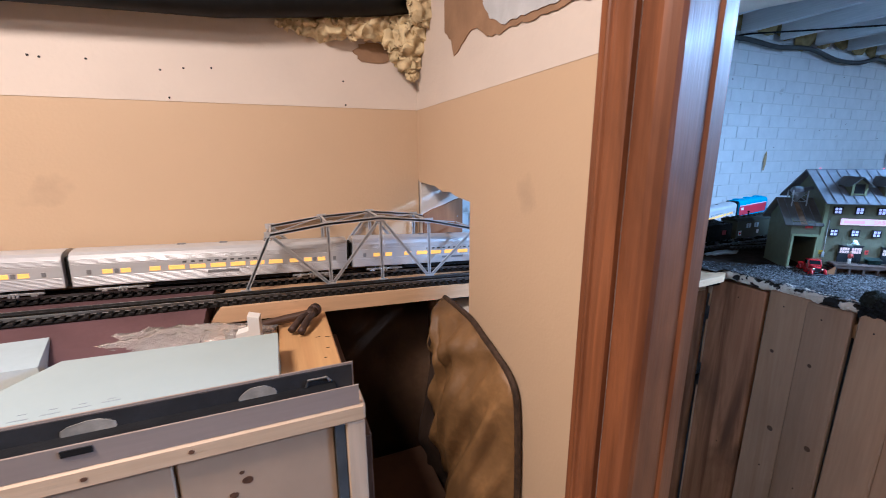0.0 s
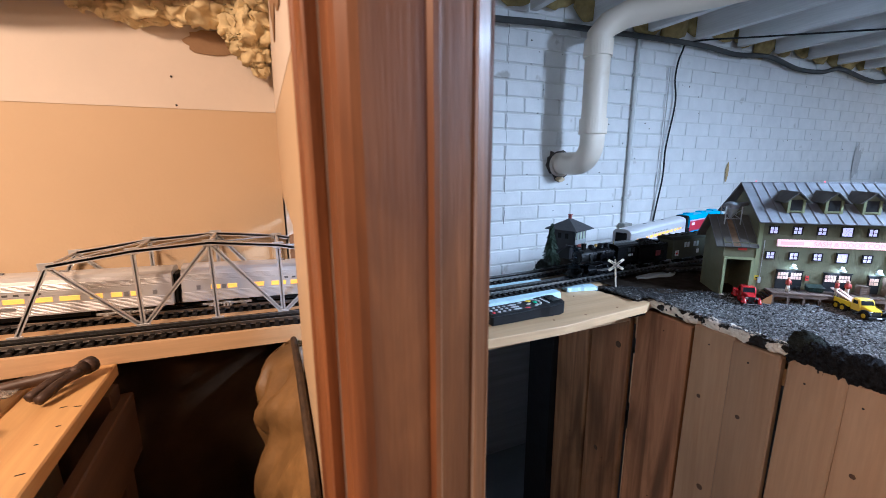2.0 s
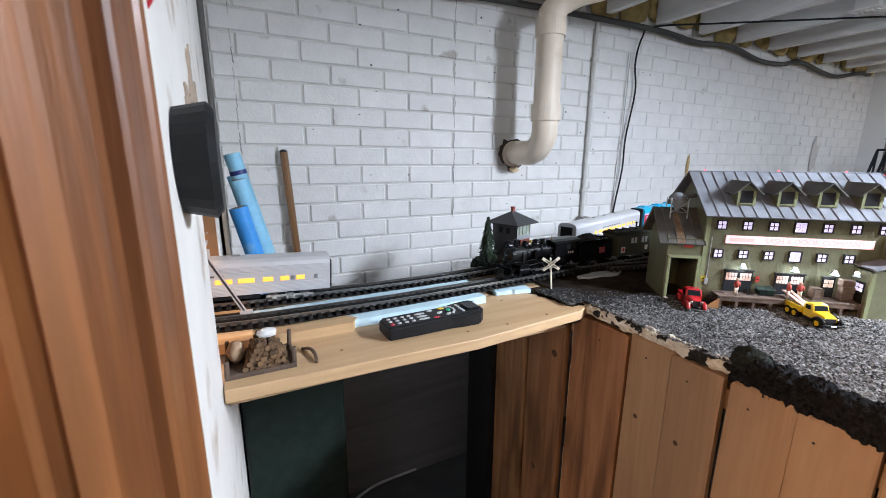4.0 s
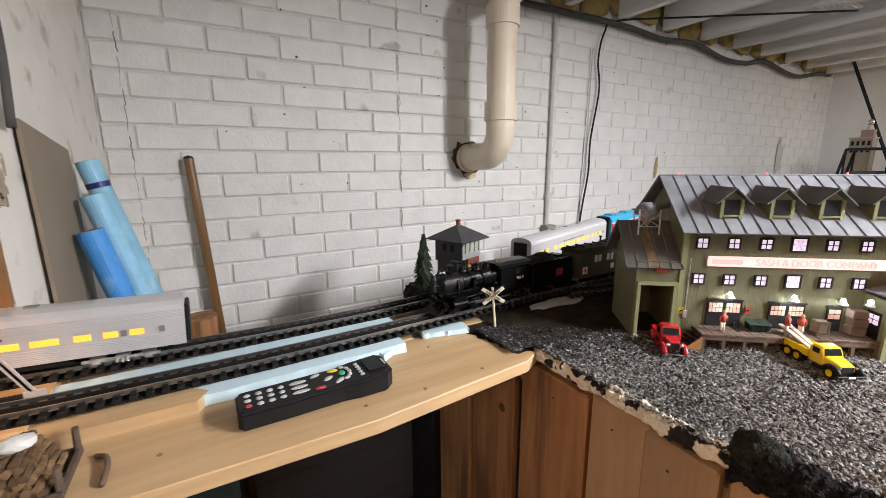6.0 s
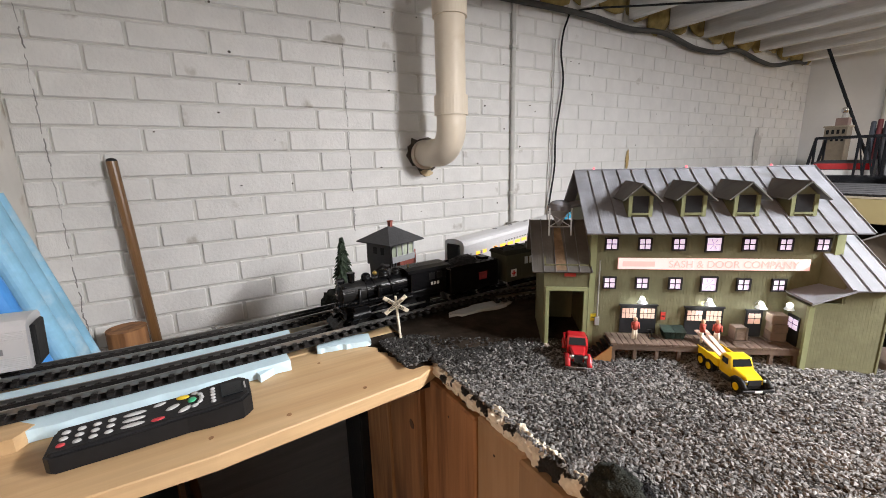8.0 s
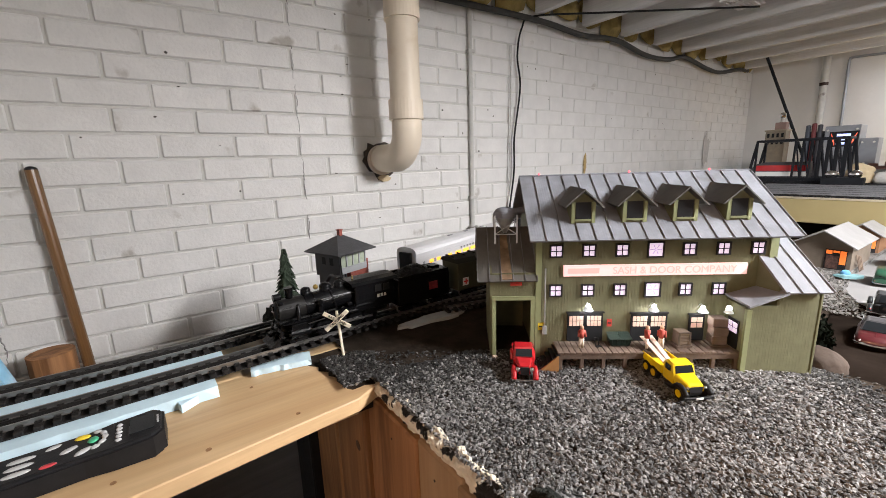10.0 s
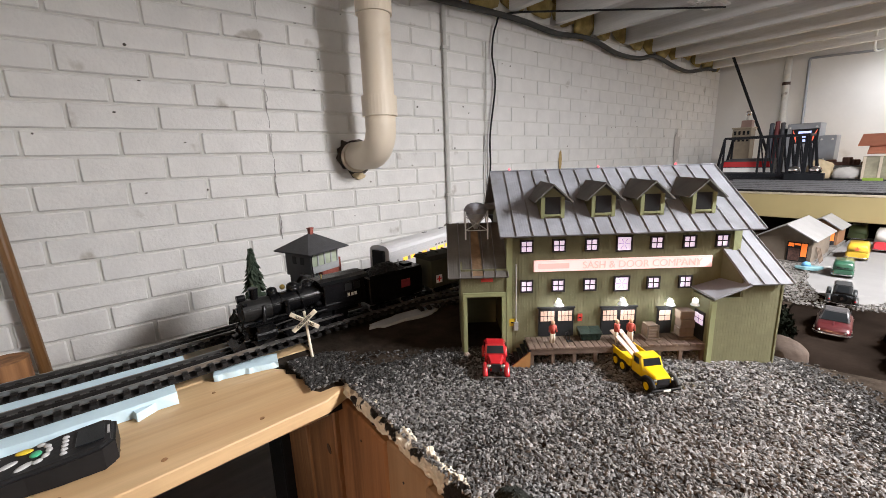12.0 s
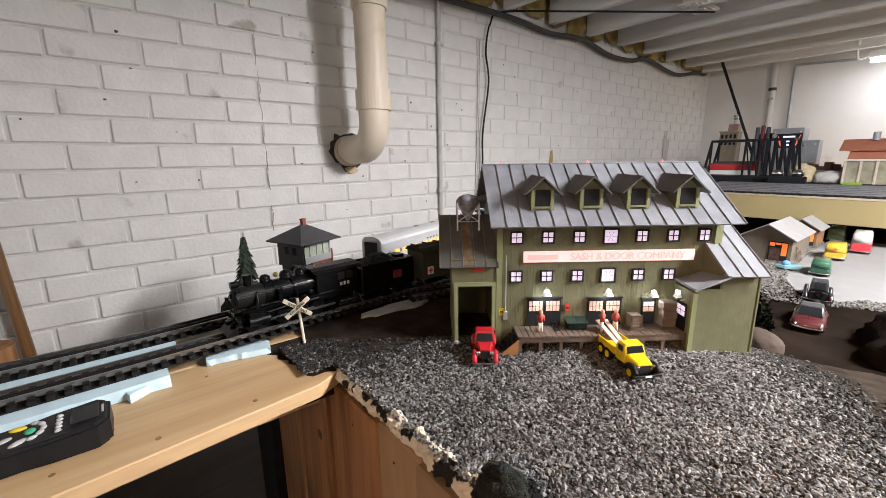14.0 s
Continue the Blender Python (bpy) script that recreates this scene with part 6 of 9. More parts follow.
for s in (-1, 1):
    part("side_flare", box(B(), -0.058, 0.06, s * 0.0285 - 0.001, s * 0.0285 + 0.001, 0.067, 0.074), M_STEAM, tender)
    part("herald", box(B(), -0.03, -0.009, s * 0.0283 - 0.0004, s * 0.0283 + 0.0004, 0.036, 0.052), mat("dull_red_herald", (0.2, 0.02, 0.025), 0.5, vary=0.3, scale=200), tender, "dull red square herald")
    bogie(tender, s * 0.036, 2, 0.026, 0.0078, M_STEAM)
part("hatch", box(B(), -0.05, -0.03, -0.01, 0.01, 0.074, 0.078, 0.001), M_STEAM, tender)

M_OLIVE = mat("olive_drab_paint", (0.036, 0.037, 0.018), 0.6, vary=0.1, scale=40, bump=0.06)
M_OLIVEROOF = mat("dark_olive_roof", (0.018, 0.019, 0.012), 0.65, vary=0.15, bump=0.1)
M_WHITEP = mat("white_paint_mark", (0.7, 0.7, 0.68), 0.5, vary=0.03, bump=0)


def olive_wagon(x, length, windows, label):
    c = thing("hospital_wagon" if windows else "olive_box_car", label, "model train", on_track(FRONT, x), "olive wagons")
    h = length / 2
    part("body", box(B(), -h, h, -0.0285, 0.0285, 0.016, 0.078, 0.001), M_OLIVE, c)
    part("roof", prism(B(), [(-0.031, 0.077), (0.031, 0.077), (0.022, 0.085), (0.0, 0.089), (-0.022, 0.085)], -h - 0.004, h + 0.004), M_OLIVEROOF, c)
    for k in range(7):
        x0 = -h + length * k / 6
        part("roof_rib", box(B(), x0 - 0.0012, x0 + 0.0012, -0.014, 0.014, 0.0875, 0.0905), M_OLIVEROOF, c)
    for s in (-1, 1):
        if windows:
            for k in (-0.036, -0.022, 0.008, 0.022):
                part("window", box(B(), k - 0.0048, k + 0.0048, s * 0.0288 - 0.0006, s * 0.0288 + 0.0006, 0.051, 0.067), mat("pale_window", (0.5, 0.56, 0.6), 0.15), c)
            cross = part("cross_panel", box(B(), -h + 0.012, -h + 0.028, s * 0.0288 - 0.0005, s * 0.0288 + 0.0005, 0.026, 0.043), M_WHITEP, c, "white panel with a red cross")
            mid = -h + 0.02
            bm = box(B(), mid - 0.0015, mid + 0.0015, s * 0.0297 - 0.0004, s * 0.0297 + 0.0004, 0.0285, 0.0405)
            box(bm, mid - 0.0058, mid + 0.0058, s * 0.0297 - 0.0003, s * 0.0297 + 0.0003, 0.033, 0.036)
            part("red_cross", bm, mat("red_paint", (0.55, 0.02, 0.02), 0.5), cross)
            part("letter_bars", box(B(), 0.02, 0.032, s * 0.0288 - 0.0004, s * 0.0288 + 0.0004, 0.028, 0.041), M_WHITEP, c)
        else:
            part("door", box(B(), -0.025, 0.025, s * 0.029 - 0.001, s * 0.029 + 0.001, 0.018, 0.076, 0.0006), M_OLIVE, c)
            bm = B()
            for k in range(5):
                box(bm, -h + 0.012 + k * 0.008, -h + 0.018 + k * 0.008, s * 0.0288 - 0.0004, s * 0.0288 + 0.0004, 0.06, 0.0645)
            part("letter_bars", bm, M_WHITEP, c)
        bogie(c, s * (h - 0.035), 2, 0.026, 0.0078, M_STEAM)
    if windows:
        part("stove_pipe", rod(rod(B(), (h - 0.07, 0.008, 0.086), (h - 0.07, 0.008, 0.1), 0.0022, n=10), (h - 0.07, 0.008, 0.1), (h - 0.07, 0.008, 0.1035), 0.0038, n=10), M_BLACK, c)
    return c


olive_wagon(1.53, 0.185, True, "olive green hospital wagon with red cross panel and windows")
olive_wagon(1.728, 0.19, False, "olive green box car with small white lettering")

# white ballast patch beside the track
patch = thing("plaster_patch", "smooth pale plaster patch beside the track", "scenery")
bm = ragged(B(), 1.36, 0.823, 0.085, 0.016, 0.004, 3.3, "z", 1.019)
part("patch", bm, mat("pale_blue_grey_plaster", (0.42, 0.45, 0.45), 0.7, vary=0.15, scale=15, bump=0.2), patch)


# ---- small things on the yard and the shelf ----
crossbuck = thing("crossing_sign", "white railroad crossing sign with crossed boards on a post", "crossing sign", pose(1.155, 0.783, ground_z(1.155, 0.783) - 0.002, 0, 0, -28))
M_CREAM = mat("cream_painted_metal", (0.68, 0.62, 0.5), 0.5, vary=0.08, bump=0.1)
part("post", rod(B(), (0, 0, 0), (-0.006, 0.004, 0.082), 0.0023, n=10), M_CREAM, crossbuck)
for k, (ang, txt) in enumerate(((-32, "RAIL ROAD"), (41, "CROSSING"))):
    m = Matrix.Translation((-0.0055, -0.002 - 0.0022 * k, 0.0685)) @ Matrix.Rotation(radians(-ang), 4, "Y")
    arm = part("board", box(B(), -0.0245, 0.0245, -0.001, 0.001, -0.0034, 0.0034, 0.0004), M_CREAM, crossbuck)
    arm.matrix_local = m
    lettering(txt, 0.0062, Matrix.Translation((0, -0.0014, 0)) @ Matrix.Rotation(radians(90), 4, "X"), M_BLACK, arm)


def wheel(parent, x, y, r, w, hub, name="wheel"):
    o = part(name, rod(B(), (x, y - w / 2, r), (x, y + w / 2, r), r, n=20), M_BLACK, parent)
    s = 1 if y > 0 else -1
    part("hub", rod(B(), (x, y + s * (w / 2 + 0.0003), r), (x, y + s * (w / 2 + 0.0012), r), r * 0.55, n=14), hub, o)
    return o


M_GLASS = mat("dark_model_glass", (0.012, 0.014, 0.016), 0.08, vary=0.1, bump=0)
M_CHROME = mat("bright_chrome", (0.75, 0.75, 0.76), 0.12, metal=1.0, vary=0.05, bump=0)


def loft(sections):
    """A body from cross sections: each (x, [(y, z), ...]) with the same count of points."""
    bm = B()
    prev = None
    first = None
    for x, pts in sections:
        ring = [bm.verts.new((x, y, z)) for y, z in pts]
        if prev:
            k = len(ring)
            for i in range(k):
                bm.faces.new((prev[i], prev[(i + 1) % k], ring[(i + 1) % k], ring[i]))
        else:
            bm.faces.new(ring[::-1])
        prev = ring
    bm.faces.new(prev)
    bmesh.ops.recalc_face_normals(bm, faces=bm.faces)
    return bm


def rounded(w, z0, z1, k=0.25):
    """A cross section with rounded shoulders."""
    h = z1 - z0
    return [(-w, z0), (w, z0), (w, z1 - h * k), (w * 0.93, z1 - h * k * 0.35), (w * 0.78, z1), (-w * 0.78, z1), (-w * 0.93, z1 - h * k * 0.35), (-w, z1 - h * k)]


def heading(x, y, dx, dy):
    return Matrix.Translation((x, y, ground_z(x, y) + 0.002)) @ Matrix.Rotation(math.atan2(dy, dx), 4, "Z")


# old red pickup
M_REDT = mat("glossy_red_enamel", (0.42, 0.018, 0.022), 0.25, vary=0.04, bump=0.02, coat=0.6)
red = thing("pickup_truck", "old-fashioned glossy red toy pickup truck in the yard", "toy truck", heading(1.353, 0.566, -0.68, -0.73) @ Matrix.Scale(0.92, 4))
part("cab", loft([(-0.014, rounded(0.0165, 0.009, 0.042, 0.2)), (-0.011, rounded(0.017, 0.009, 0.0445, 0.2)), (0.008, rounded(0.017, 0.009, 0.0445, 0.2)), (0.0135, rounded(0.0165, 0.009, 0.031, 0.15))]), M_REDT, red)
part("hood", loft([(0.0135, rounded(0.0135, 0.011, 0.0285, 0.3)), (0.03, rounded(0.0105, 0.012, 0.0275, 0.35)), (0.036, rounded(0.0085, 0.012, 0.0255, 0.35))]), M_REDT, red)
bedm = box(B(), -0.05, -0.0155, -0.0165, 0.0165, 0.0105, 0.013)
for s in (-1, 1):
    box(bedm, -0.05, -0.0155, s * 0.0165 - 0.0008, s * 0.0165 + 0.0008, 0.013, 0.024)
box(bedm, -0.0508, -0.0492, -0.0165, 0.0165, 0.013, 0.024)
part("bed", bedm, M_REDT, red)
part("windshield", slab(B(), (0.0142, -0.0135, 0.0308), (0.0142, 0.0135, 0.0308), (0.0095, 0.0125, 0.0418), (0.0095, -0.0125, 0.0418), 0.0006), M_GLASS, red)
for s in (-1, 1):
    part("side_window", box(B(), -0.008, 0.006, s * 0.0171 - 0.0003, s * 0.0171 + 0.0003, 0.031, 0.0405), M_GLASS, red)
    part("front_fender", sweep(B(), spline([(0.044, s * 0.0165, 0.0075), (0.036, s * 0.0165, 0.0175), (0.024, s * 0.0165, 0.0175), (0.013, s * 0.0165, 0.0085), (0.0, s * 0.0165, 0.0065)], 5), 0.0042, 10), M_REDT, red, smooth=True)
    part("rear_fender", sweep(B(), spline([(-0.022, s * 0.018, 0.0065), (-0.029, s * 0.018, 0.0165), (-0.038, s * 0.018, 0.0165), (-0.046, s * 0.018, 0.0065)], 5), 0.0035, 10), M_REDT, red, smooth=True)
    part("headlight", ball(B(), (0.037, s * 0.0105, 0.0205), 0.0042, 0.8, 1, 1), M_CHROME, red, "chrome headlight", smooth=True)
    for x in (0.031, -0.034):
        wheel(red, x, s * 0.0165, 0.0085, 0.005, M_REDT)
part("grille", box(B(), 0.036, 0.0372, -0.0065, 0.0065, 0.012, 0.024), M_FRAME, red)
part("bumper", rod(B(), (0.0455, -0.0195, 0.007), (0.0455, 0.0195, 0.007), 0.0018, n=10), M_CHROME, red, "chrome bumper")

# yellow six-wheeled truck with timber in its bed
M_YEL = mat("glossy_yellow_enamel", (0.72, 0.50, 0.008), 0.28, vary=0.04, bump=0.02, coat=0.5)
yt = thing("flatbed_truck", "bright yellow six-wheeled toy truck carrying long boards", "toy truck", heading(1.481, 0.407, -0.51, -0.86) @ Matrix.Scale(0.93, 4))
part("cab", loft([(-0.004, rounded(0.0165, 0.014, 0.04, 0.2)), (0.0, rounded(0.017, 0.014, 0.0425, 0.2)), (0.0145, rounded(0.0165, 0.014, 0.0415, 0.25)), (0.0195, rounded(0.016, 0.014, 0.03, 0.15))]), M_YEL, yt)
part("hood", loft([(0.0195, rounded(0.015, 0.015, 0.0295, 0.25)), (0.04, rounded(0.012, 0.015, 0.0255, 0.3)), (0.044, rounded(0.0115, 0.015, 0.0235, 0.3))]), M_YEL, yt)
bm = box(B(), -0.055, -0.006, -0.018, 0.018, 0.0165, 0.0185)
for s in (-1, 1):
    box(bm, -0.055, -0.006, s * 0.018 - 0.0009, s * 0.018 + 0.0009, 0.0185, 0.029)
box(bm, -0.0068, -0.005, -0.018, 0.018, 0.0185, 0.029)
part("bed", bm, M_YEL, yt)
part("windshield", slab(B(), (0.0202, -0.0135, 0.0298), (0.0202, 0.0135, 0.0298), (0.0158, 0.0125, 0.0392), (0.0158, -0.0125, 0.0392), 0.0006), M_GLASS, yt)
for s in (-1, 1):
    part("side_window", box(B(), 0.0015, 0.013, s * 0.0171 - 0.0004, s * 0.0171 + 0.0004, 0.03, 0.0385), M_GLASS, yt)
    part("fender", sweep(B(), spline([(0.051, s * 0.0175, 0.013), (0.043, s * 0.0175, 0.0195), (0.032, s * 0.0175, 0.0195), (0.021, s * 0.0175, 0.011), (0.006, s * 0.0175, 0.010)], 5), 0.0036, 10), M_BLACK, yt, "black front fender", smooth=True)
    part("headlight", ball(B(), (0.045, s * 0.0125, 0.021), 0.0026), M_CHROME, yt, smooth=True)
    for x in (0.037, -0.022, -0.041):
        wheel(yt, x, s * 0.0165, 0.0098, 0.006, M_YEL)
part("chassis", box(B(), -0.055, 0.044, -0.009, 0.009, 0.0095, 0.0145), M_BLACK, yt)
part("grille", box(B(), 0.044, 0.0452, -0.009, 0.009, 0.014, 0.022), M_FRAME, yt)
part("bumper", box(B(), 0.0505, 0.053, -0.0215, 0.0215, 0.0085, 0.0115, 0.0005), M_BLACK, yt, "black bumper")
part("plate_bar", box(B(), 0.0531, 0.0536, -0.005, 0.005, 0.0085, 0.0115), M_WHITEP, yt)
for k, (dy, rz) in enumerate(((-0.006, 2), (0.004, -3))):
    bd = thing("long_board", "pale pinkish wooden board lying in the truck bed", "model board", yt.matrix_world @ Matrix.Translation((-0.034, dy, 0.0318)) @ Matrix.Rotation(radians(-14), 4, "Y").inverted() @ Matrix.Rotation(radians(rz), 4, "Z"), "boards in the truck")
    part("board", box(B(), -0.045, 0.03, -0.0035, 0.0035, -0.001, 0.001), mat("pale_balsa", (0.6, 0.42, 0.36), 0.7, vary=0.08), bd)


# little painted figures on the dock: plain shapes
def figurine(x, y, z, rz, shirt):
    bm = B()
    for s in (-1, 1):
        rod(bm, (s * 0.0022, 0, 0), (s * 0.0014, 0, 0.0165), 0.0019, 0.0026, 8)
    rod(bm, (0, 0, 0.016), (0, 0, 0.0285), 0.0036, 0.0044, 10)
    for s in (-1, 1):
        rod(bm, (s * 0.0046, 0, 0.0275), (s * 0.0055, -0.0025, 0.0185), 0.0014, 0.0012, 7)
    ball(bm, (0, 0, 0.0325), 0.0031, 1, 1, 1.15, 10, 7)
    me = bpy.data.meshes.new("worker_figurine")
    for f in bm.faces:
        f.smooth = True
        z0 = f.calc_center_median().z
        f.material_index = 0 if z0 < 0.0165 else 1 if z0 < 0.0288 else 2
    bm.to_mesh(me)
    bm.free()
    for m in (mat("cream_trousers", (0.62, 0.55, 0.45), 0.7), shirt, mat("tan_figure_paint", (0.5, 0.3, 0.2), 0.6)):
        me.materials.append(m)
    o = new("worker_figurine", me)
    o.matrix_world = pose(x, y, z, 0, 0, rz)
    return tagged(o, "tiny painted worker figurine in red and cream", "figurine", "figurines on the dock")


M_SHIRT = mat("dull_red_shirt", (0.40, 0.07, 0.05), 0.7)
DZ = 1.0 + DECK_Z
figurine(1.433, 0.523, DZ, -40, M_SHIRT)
figurine(1.506, 0.4615, DZ, 30, M_SHIRT)
figurine(1.523, 0.449, DZ, -60, M_SHIRT)


def on_dock(x, y, rz=0):
    return FM @ pose(x, y, DECK_Z, 0, 0, rz)


skip = thing("waste_bin", "dark green metal waste container on the dock", "waste container", on_dock(0.085, -0.017))
M_BIN = mat("dark_green_metal", (0.010, 0.020, 0.016), 0.45, vary=0.2, scale=60)
part("tub", prism(B(), [(-0.0135, 0.002), (0.0135, 0.002), (0.0165, 0.0125), (-0.0165, 0.0125)], -0.008, 0.008, "y"), M_BIN, skip)
for k in range(4):
    part("rib", box(B(), -0.0125 + k * 0.0075, -0.0112 + k * 0.0075, -0.0089, -0.0081, 0.003, 0.0122), M_BIN, skip)
M_BINLID = mat("green_lid", (0.020, 0.034, 0.028), 0.4, vary=0.15, scale=60)
for s in (-1, 1):
    part("lid", slab(B(), (s * 0.0086 - 0.0082, -0.0098, 0.0128), (s * 0.0086 + 0.0082, -0.0098, 0.0128), (s * 0.0086 + 0.0082, 0.0092, 0.0176), (s * 0.0086 - 0.0082, 0.0092, 0.0176), 0.001), M_BINLID, skip)
    part("caster", rod(B(), (s * 0.0115, -0.0065, 0.0013), (s * 0.0115, -0.005, 0.0013), 0.0013, n=10), M_BLACK, skip)
cr = thing("packing_crate", "slatted wooden packing crate on a pallet", "crate", on_dock(0.1765, -0.018, 4))
part("box", box(B(), -0.0085, 0.0085, -0.008, 0.008, 0.003, 0.0235, 0.0006), M_CRATE, cr)
M_CRATEDARK = mat("dark_crate_slat", (0.085, 0.062, 0.045), 0.8, vary=0.25, scale=60)
for k in range(4):
    part("slat", box(B(), -0.0088, 0.0088, -0.0089, -0.0081, 0.0045 + k * 0.0048, 0.0072 + k * 0.0048), M_CRATE, cr)
for s in (-1, 1):
    part("corner_post", box(B(), s * 0.0082 - 0.0012, s * 0.0082 + 0.0012, -0.0098, -0.009, 0.003, 0.0238), M_CRATEDARK, cr)
part("top_rail", box(B(), -0.0094, 0.0094, -0.0098, -0.009, 0.0216, 0.0238), M_CRATEDARK, cr)
part("pallet", box(B(), -0.0115, 0.0115, -0.0115, 0.01, 0, 0.0028), M_DECK, cr)
st = thing("carton_stack", "tall stack of brown cartons on a pallet", "cartons", on_dock(0.229, -0.017, -3))
M_CARTON = mat("pinkish_carton", (0.15, 0.108, 0.085), 0.8, vary=0.2, scale=50)
for k, (w, d) in enumerate(((0, 0.0), (0.0006, -0.0006), (-0.0005, 0.0004))):
    part("carton", box(B(), -0.0105 + w, 0.0105 + w, -0.0088 + d, 0.0088 + d, 0.003 + k * 0.0137, 0.0162 + k * 0.0137, 0.0007), M_CARTON, st)
    part("tape", box(B(), -0.0104 + w, 0.0104 + w, -0.0092 + d, -0.0089 + d, 0.0088 + k * 0.0137, 0.0102 + k * 0.0137), M_CRATE, st)
part("pallet", box(B(), -0.013, 0.013, -0.0115, 0.0105, 0, 0.0028), M_DECK, st)
hand = thing("hand_truck", "little black hand truck on the dock", "hand truck", on_dock(0.052, -0.02, 20))
part("plate", box(B(), -0.004, 0.004, -0.006, 0.0, 0, 0.0008), M_BLACK, hand)
part("rails", sweep(B(), [(-0.003, 0, 0.001), (-0.003, 0.004, 0.012), (0.003, 0.004, 0.012), (0.003, 0, 0.001)], 0.0007, 6), M_BLACK, hand)
for x, z, c, w in ((-0.031, 0.071, (0.55, 0.42, 0.02), 0.0045), (0.0745, 0.076, (0.5, 0.04, 0.03), 0.0035)):
    nb = thing("notice_board", "small painted warning notice on the siding", "notice", FM)
    part("plate", box(B(), x - w, x + w, -0.0032, -0.0018, z - 0.006, z + 0.006), mat("notice_paint", c, 0.5, vary=0.3, scale=300), nb)
    part("mark_bar", box(B(), x - w * 0.6, x + w * 0.6, -0.0036, -0.0033, z - 0.001, z + 0.001), M_BLACK, nb)
pip = thing("downpipe", "grey pipe running down the factory corner to a box", "pipe", FM)
part("pipe", rod(B(), (-0.0255, -0.0035, 0.071), (-0.0255, -0.0035, 0.165), 0.0012, n=8), M_SHADE, pip)
part("box", box(B(), -0.029, -0.022, -0.0055, -0.0015, 0.058, 0.072, 0.0005), M_SHADE, pip)

# dust hopper on legs, over the shed roof
hop = thing("dust_hopper", "grey metal dust hopper on a braced stand over the shed", "hopper", FM @ Matrix.Translation((-0.081, 0.062, 0.206)) @ Matrix.Scale(1.15, 4))
part("cone", rod(B(), (0, 0, 0.004), (0, 0, 0.027), 0.0025, 0.0145, 20), M_SHADE, hop)
part("drum", rod(B(), (0, 0, 0.027), (0, 0, 0.034), 0.0165, n=20), M_ROOF, hop)
part("dome", ball(B(), (0, 0, 0.034), 0.0155, 1, 1, 0.5, 20, 10), M_ROOF, hop, smooth=True)
part("duct", rod(B(), (0.012, 0, 0.034), (0.034, 0.012, 0.036), 0.005, n=12), M_ROOF, hop)
for sx in (-1, 1):
    for sy in (-1, 1):
        part("leg", box(B(), sx * 0.0155 - 0.001, sx * 0.0155 + 0.001, sy * 0.0135 - 0.001, sy * 0.0135 + 0.001, -0.03, 0.031), M_SHADE, hop)
for sy in (-1, 1):
    for a, b in (((-0.0155, 0.004), (0.0155, 0.024)), ((0.0155, 0.004), (-0.0155, 0.024)), ((-0.0155, 0.004), (0.0155, 0.004))):
        part("brace", rod(B(), (a[0], sy * 0.0135, a[1]), (b[0], sy * 0.0135, b[1]), 0.0007, n=6), M_SHADE, hop)

# signal tower with a hipped roof
tower = thing("signal_tower", "model signal tower with dark hipped roof and glazed upper floor", "model building", pose(1.302, 1.15, 1.012, 0, 0, 20) @ Matrix.Scale(0.93, 4))
M_BRICKRED = mat("red_model_brick", (0.27, 0.07, 0.05), 0.75, vary=0.2, scale=150, bump=0.2)
M_GREYP = mat("grey_clapboard", (0.36, 0.37, 0.38), 0.6, vary=0.06, bump=0.1)
M_TDARK = mat("charcoal_clapboard", (0.06, 0.058, 0.06), 0.6, vary=0.1, bump=0.1)
part("base", box(B(), -0.012, 0.045, -0.047, 0.045, 0, 0.062), M_BRICKRED, tower, "red brick ground floor")
part("stair_bay", box(B(), -0.043, -0.0125, -0.03, 0.045, 0, 0.062), M_TDARK, tower)
part("side_room", box(B(), 0.047, 0.07, -0.03, 0.044, 0, 0.082), M_BRICKRED, tower, "red brick side room")
for k in range(2):
    part("arched_window", rod(B(), (0.004 + k * 0.024, -0.0482, 0.04), (0.004 + k * 0.024, -0.0468, 0.04), 0.0068, n=14), M_FRAME, tower)
for x in (-0.047, -0.03):
    part("stair_post", box(B(), x - 0.002, x + 0.002, -0.05, -0.046, 0, 0.062), M_TDARK, tower)
part("drain_spout", sweep(B(), spline([(-0.03, -0.062, 0.116), (-0.046, -0.052, 0.108), (-0.046, -0.0515, 0.06), (-0.046, -0.0515, 0.005)], 5), 0.0016, 6), M_FRAME, tower, smooth=True)
part("upper_floor", box(B(), -0.0465, 0.0465, -0.0485, 0.0465, 0.062, 0.079), M_GREYP, tower)
# End wall coloured dark as the unlit side of the tower.
part("end_wall", box(B(), -0.0495, -0.0466, -0.0495, 0.0475, 0.052, 0.117), M_TDARK, tower)
part("glazing_core", box(B(), -0.0465, 0.043, -0.045, 0.043, 0.079, 0.117), mat("pale_green_glazing", (0.42, 0.47, 0.36), 0.2, vary=0.3, scale=30), tower)
for k in range(5):
    x = -0.0445 + k * 0.0222
    for s in (-1, 1):
        part("mullion", box(B(), x - 0.002, x + 0.002, s * 0.0458 - 0.002, s * 0.0458 + 0.002, 0.079, 0.117), M_GREYP, tower)
for k in range(3):
    part("mullion", box(B(), 0.043, 0.0465, -0.042 + k * 0.04 - 0.002, -0.042 + k * 0.04 + 0.002, 0.079, 0.117), M_GREYP, tower)
bm = B()
top = [bm.verts.new(c) for c in ((-0.008, 0, 0.158), (0.008, 0, 0.158))]
lo = [bm.verts.new(c) for c in ((-0.068, -0.068, 0.119), (0.068, -0.068, 0.119), (0.068, 0.068, 0.119), (-0.068, 0.068, 0.119))]
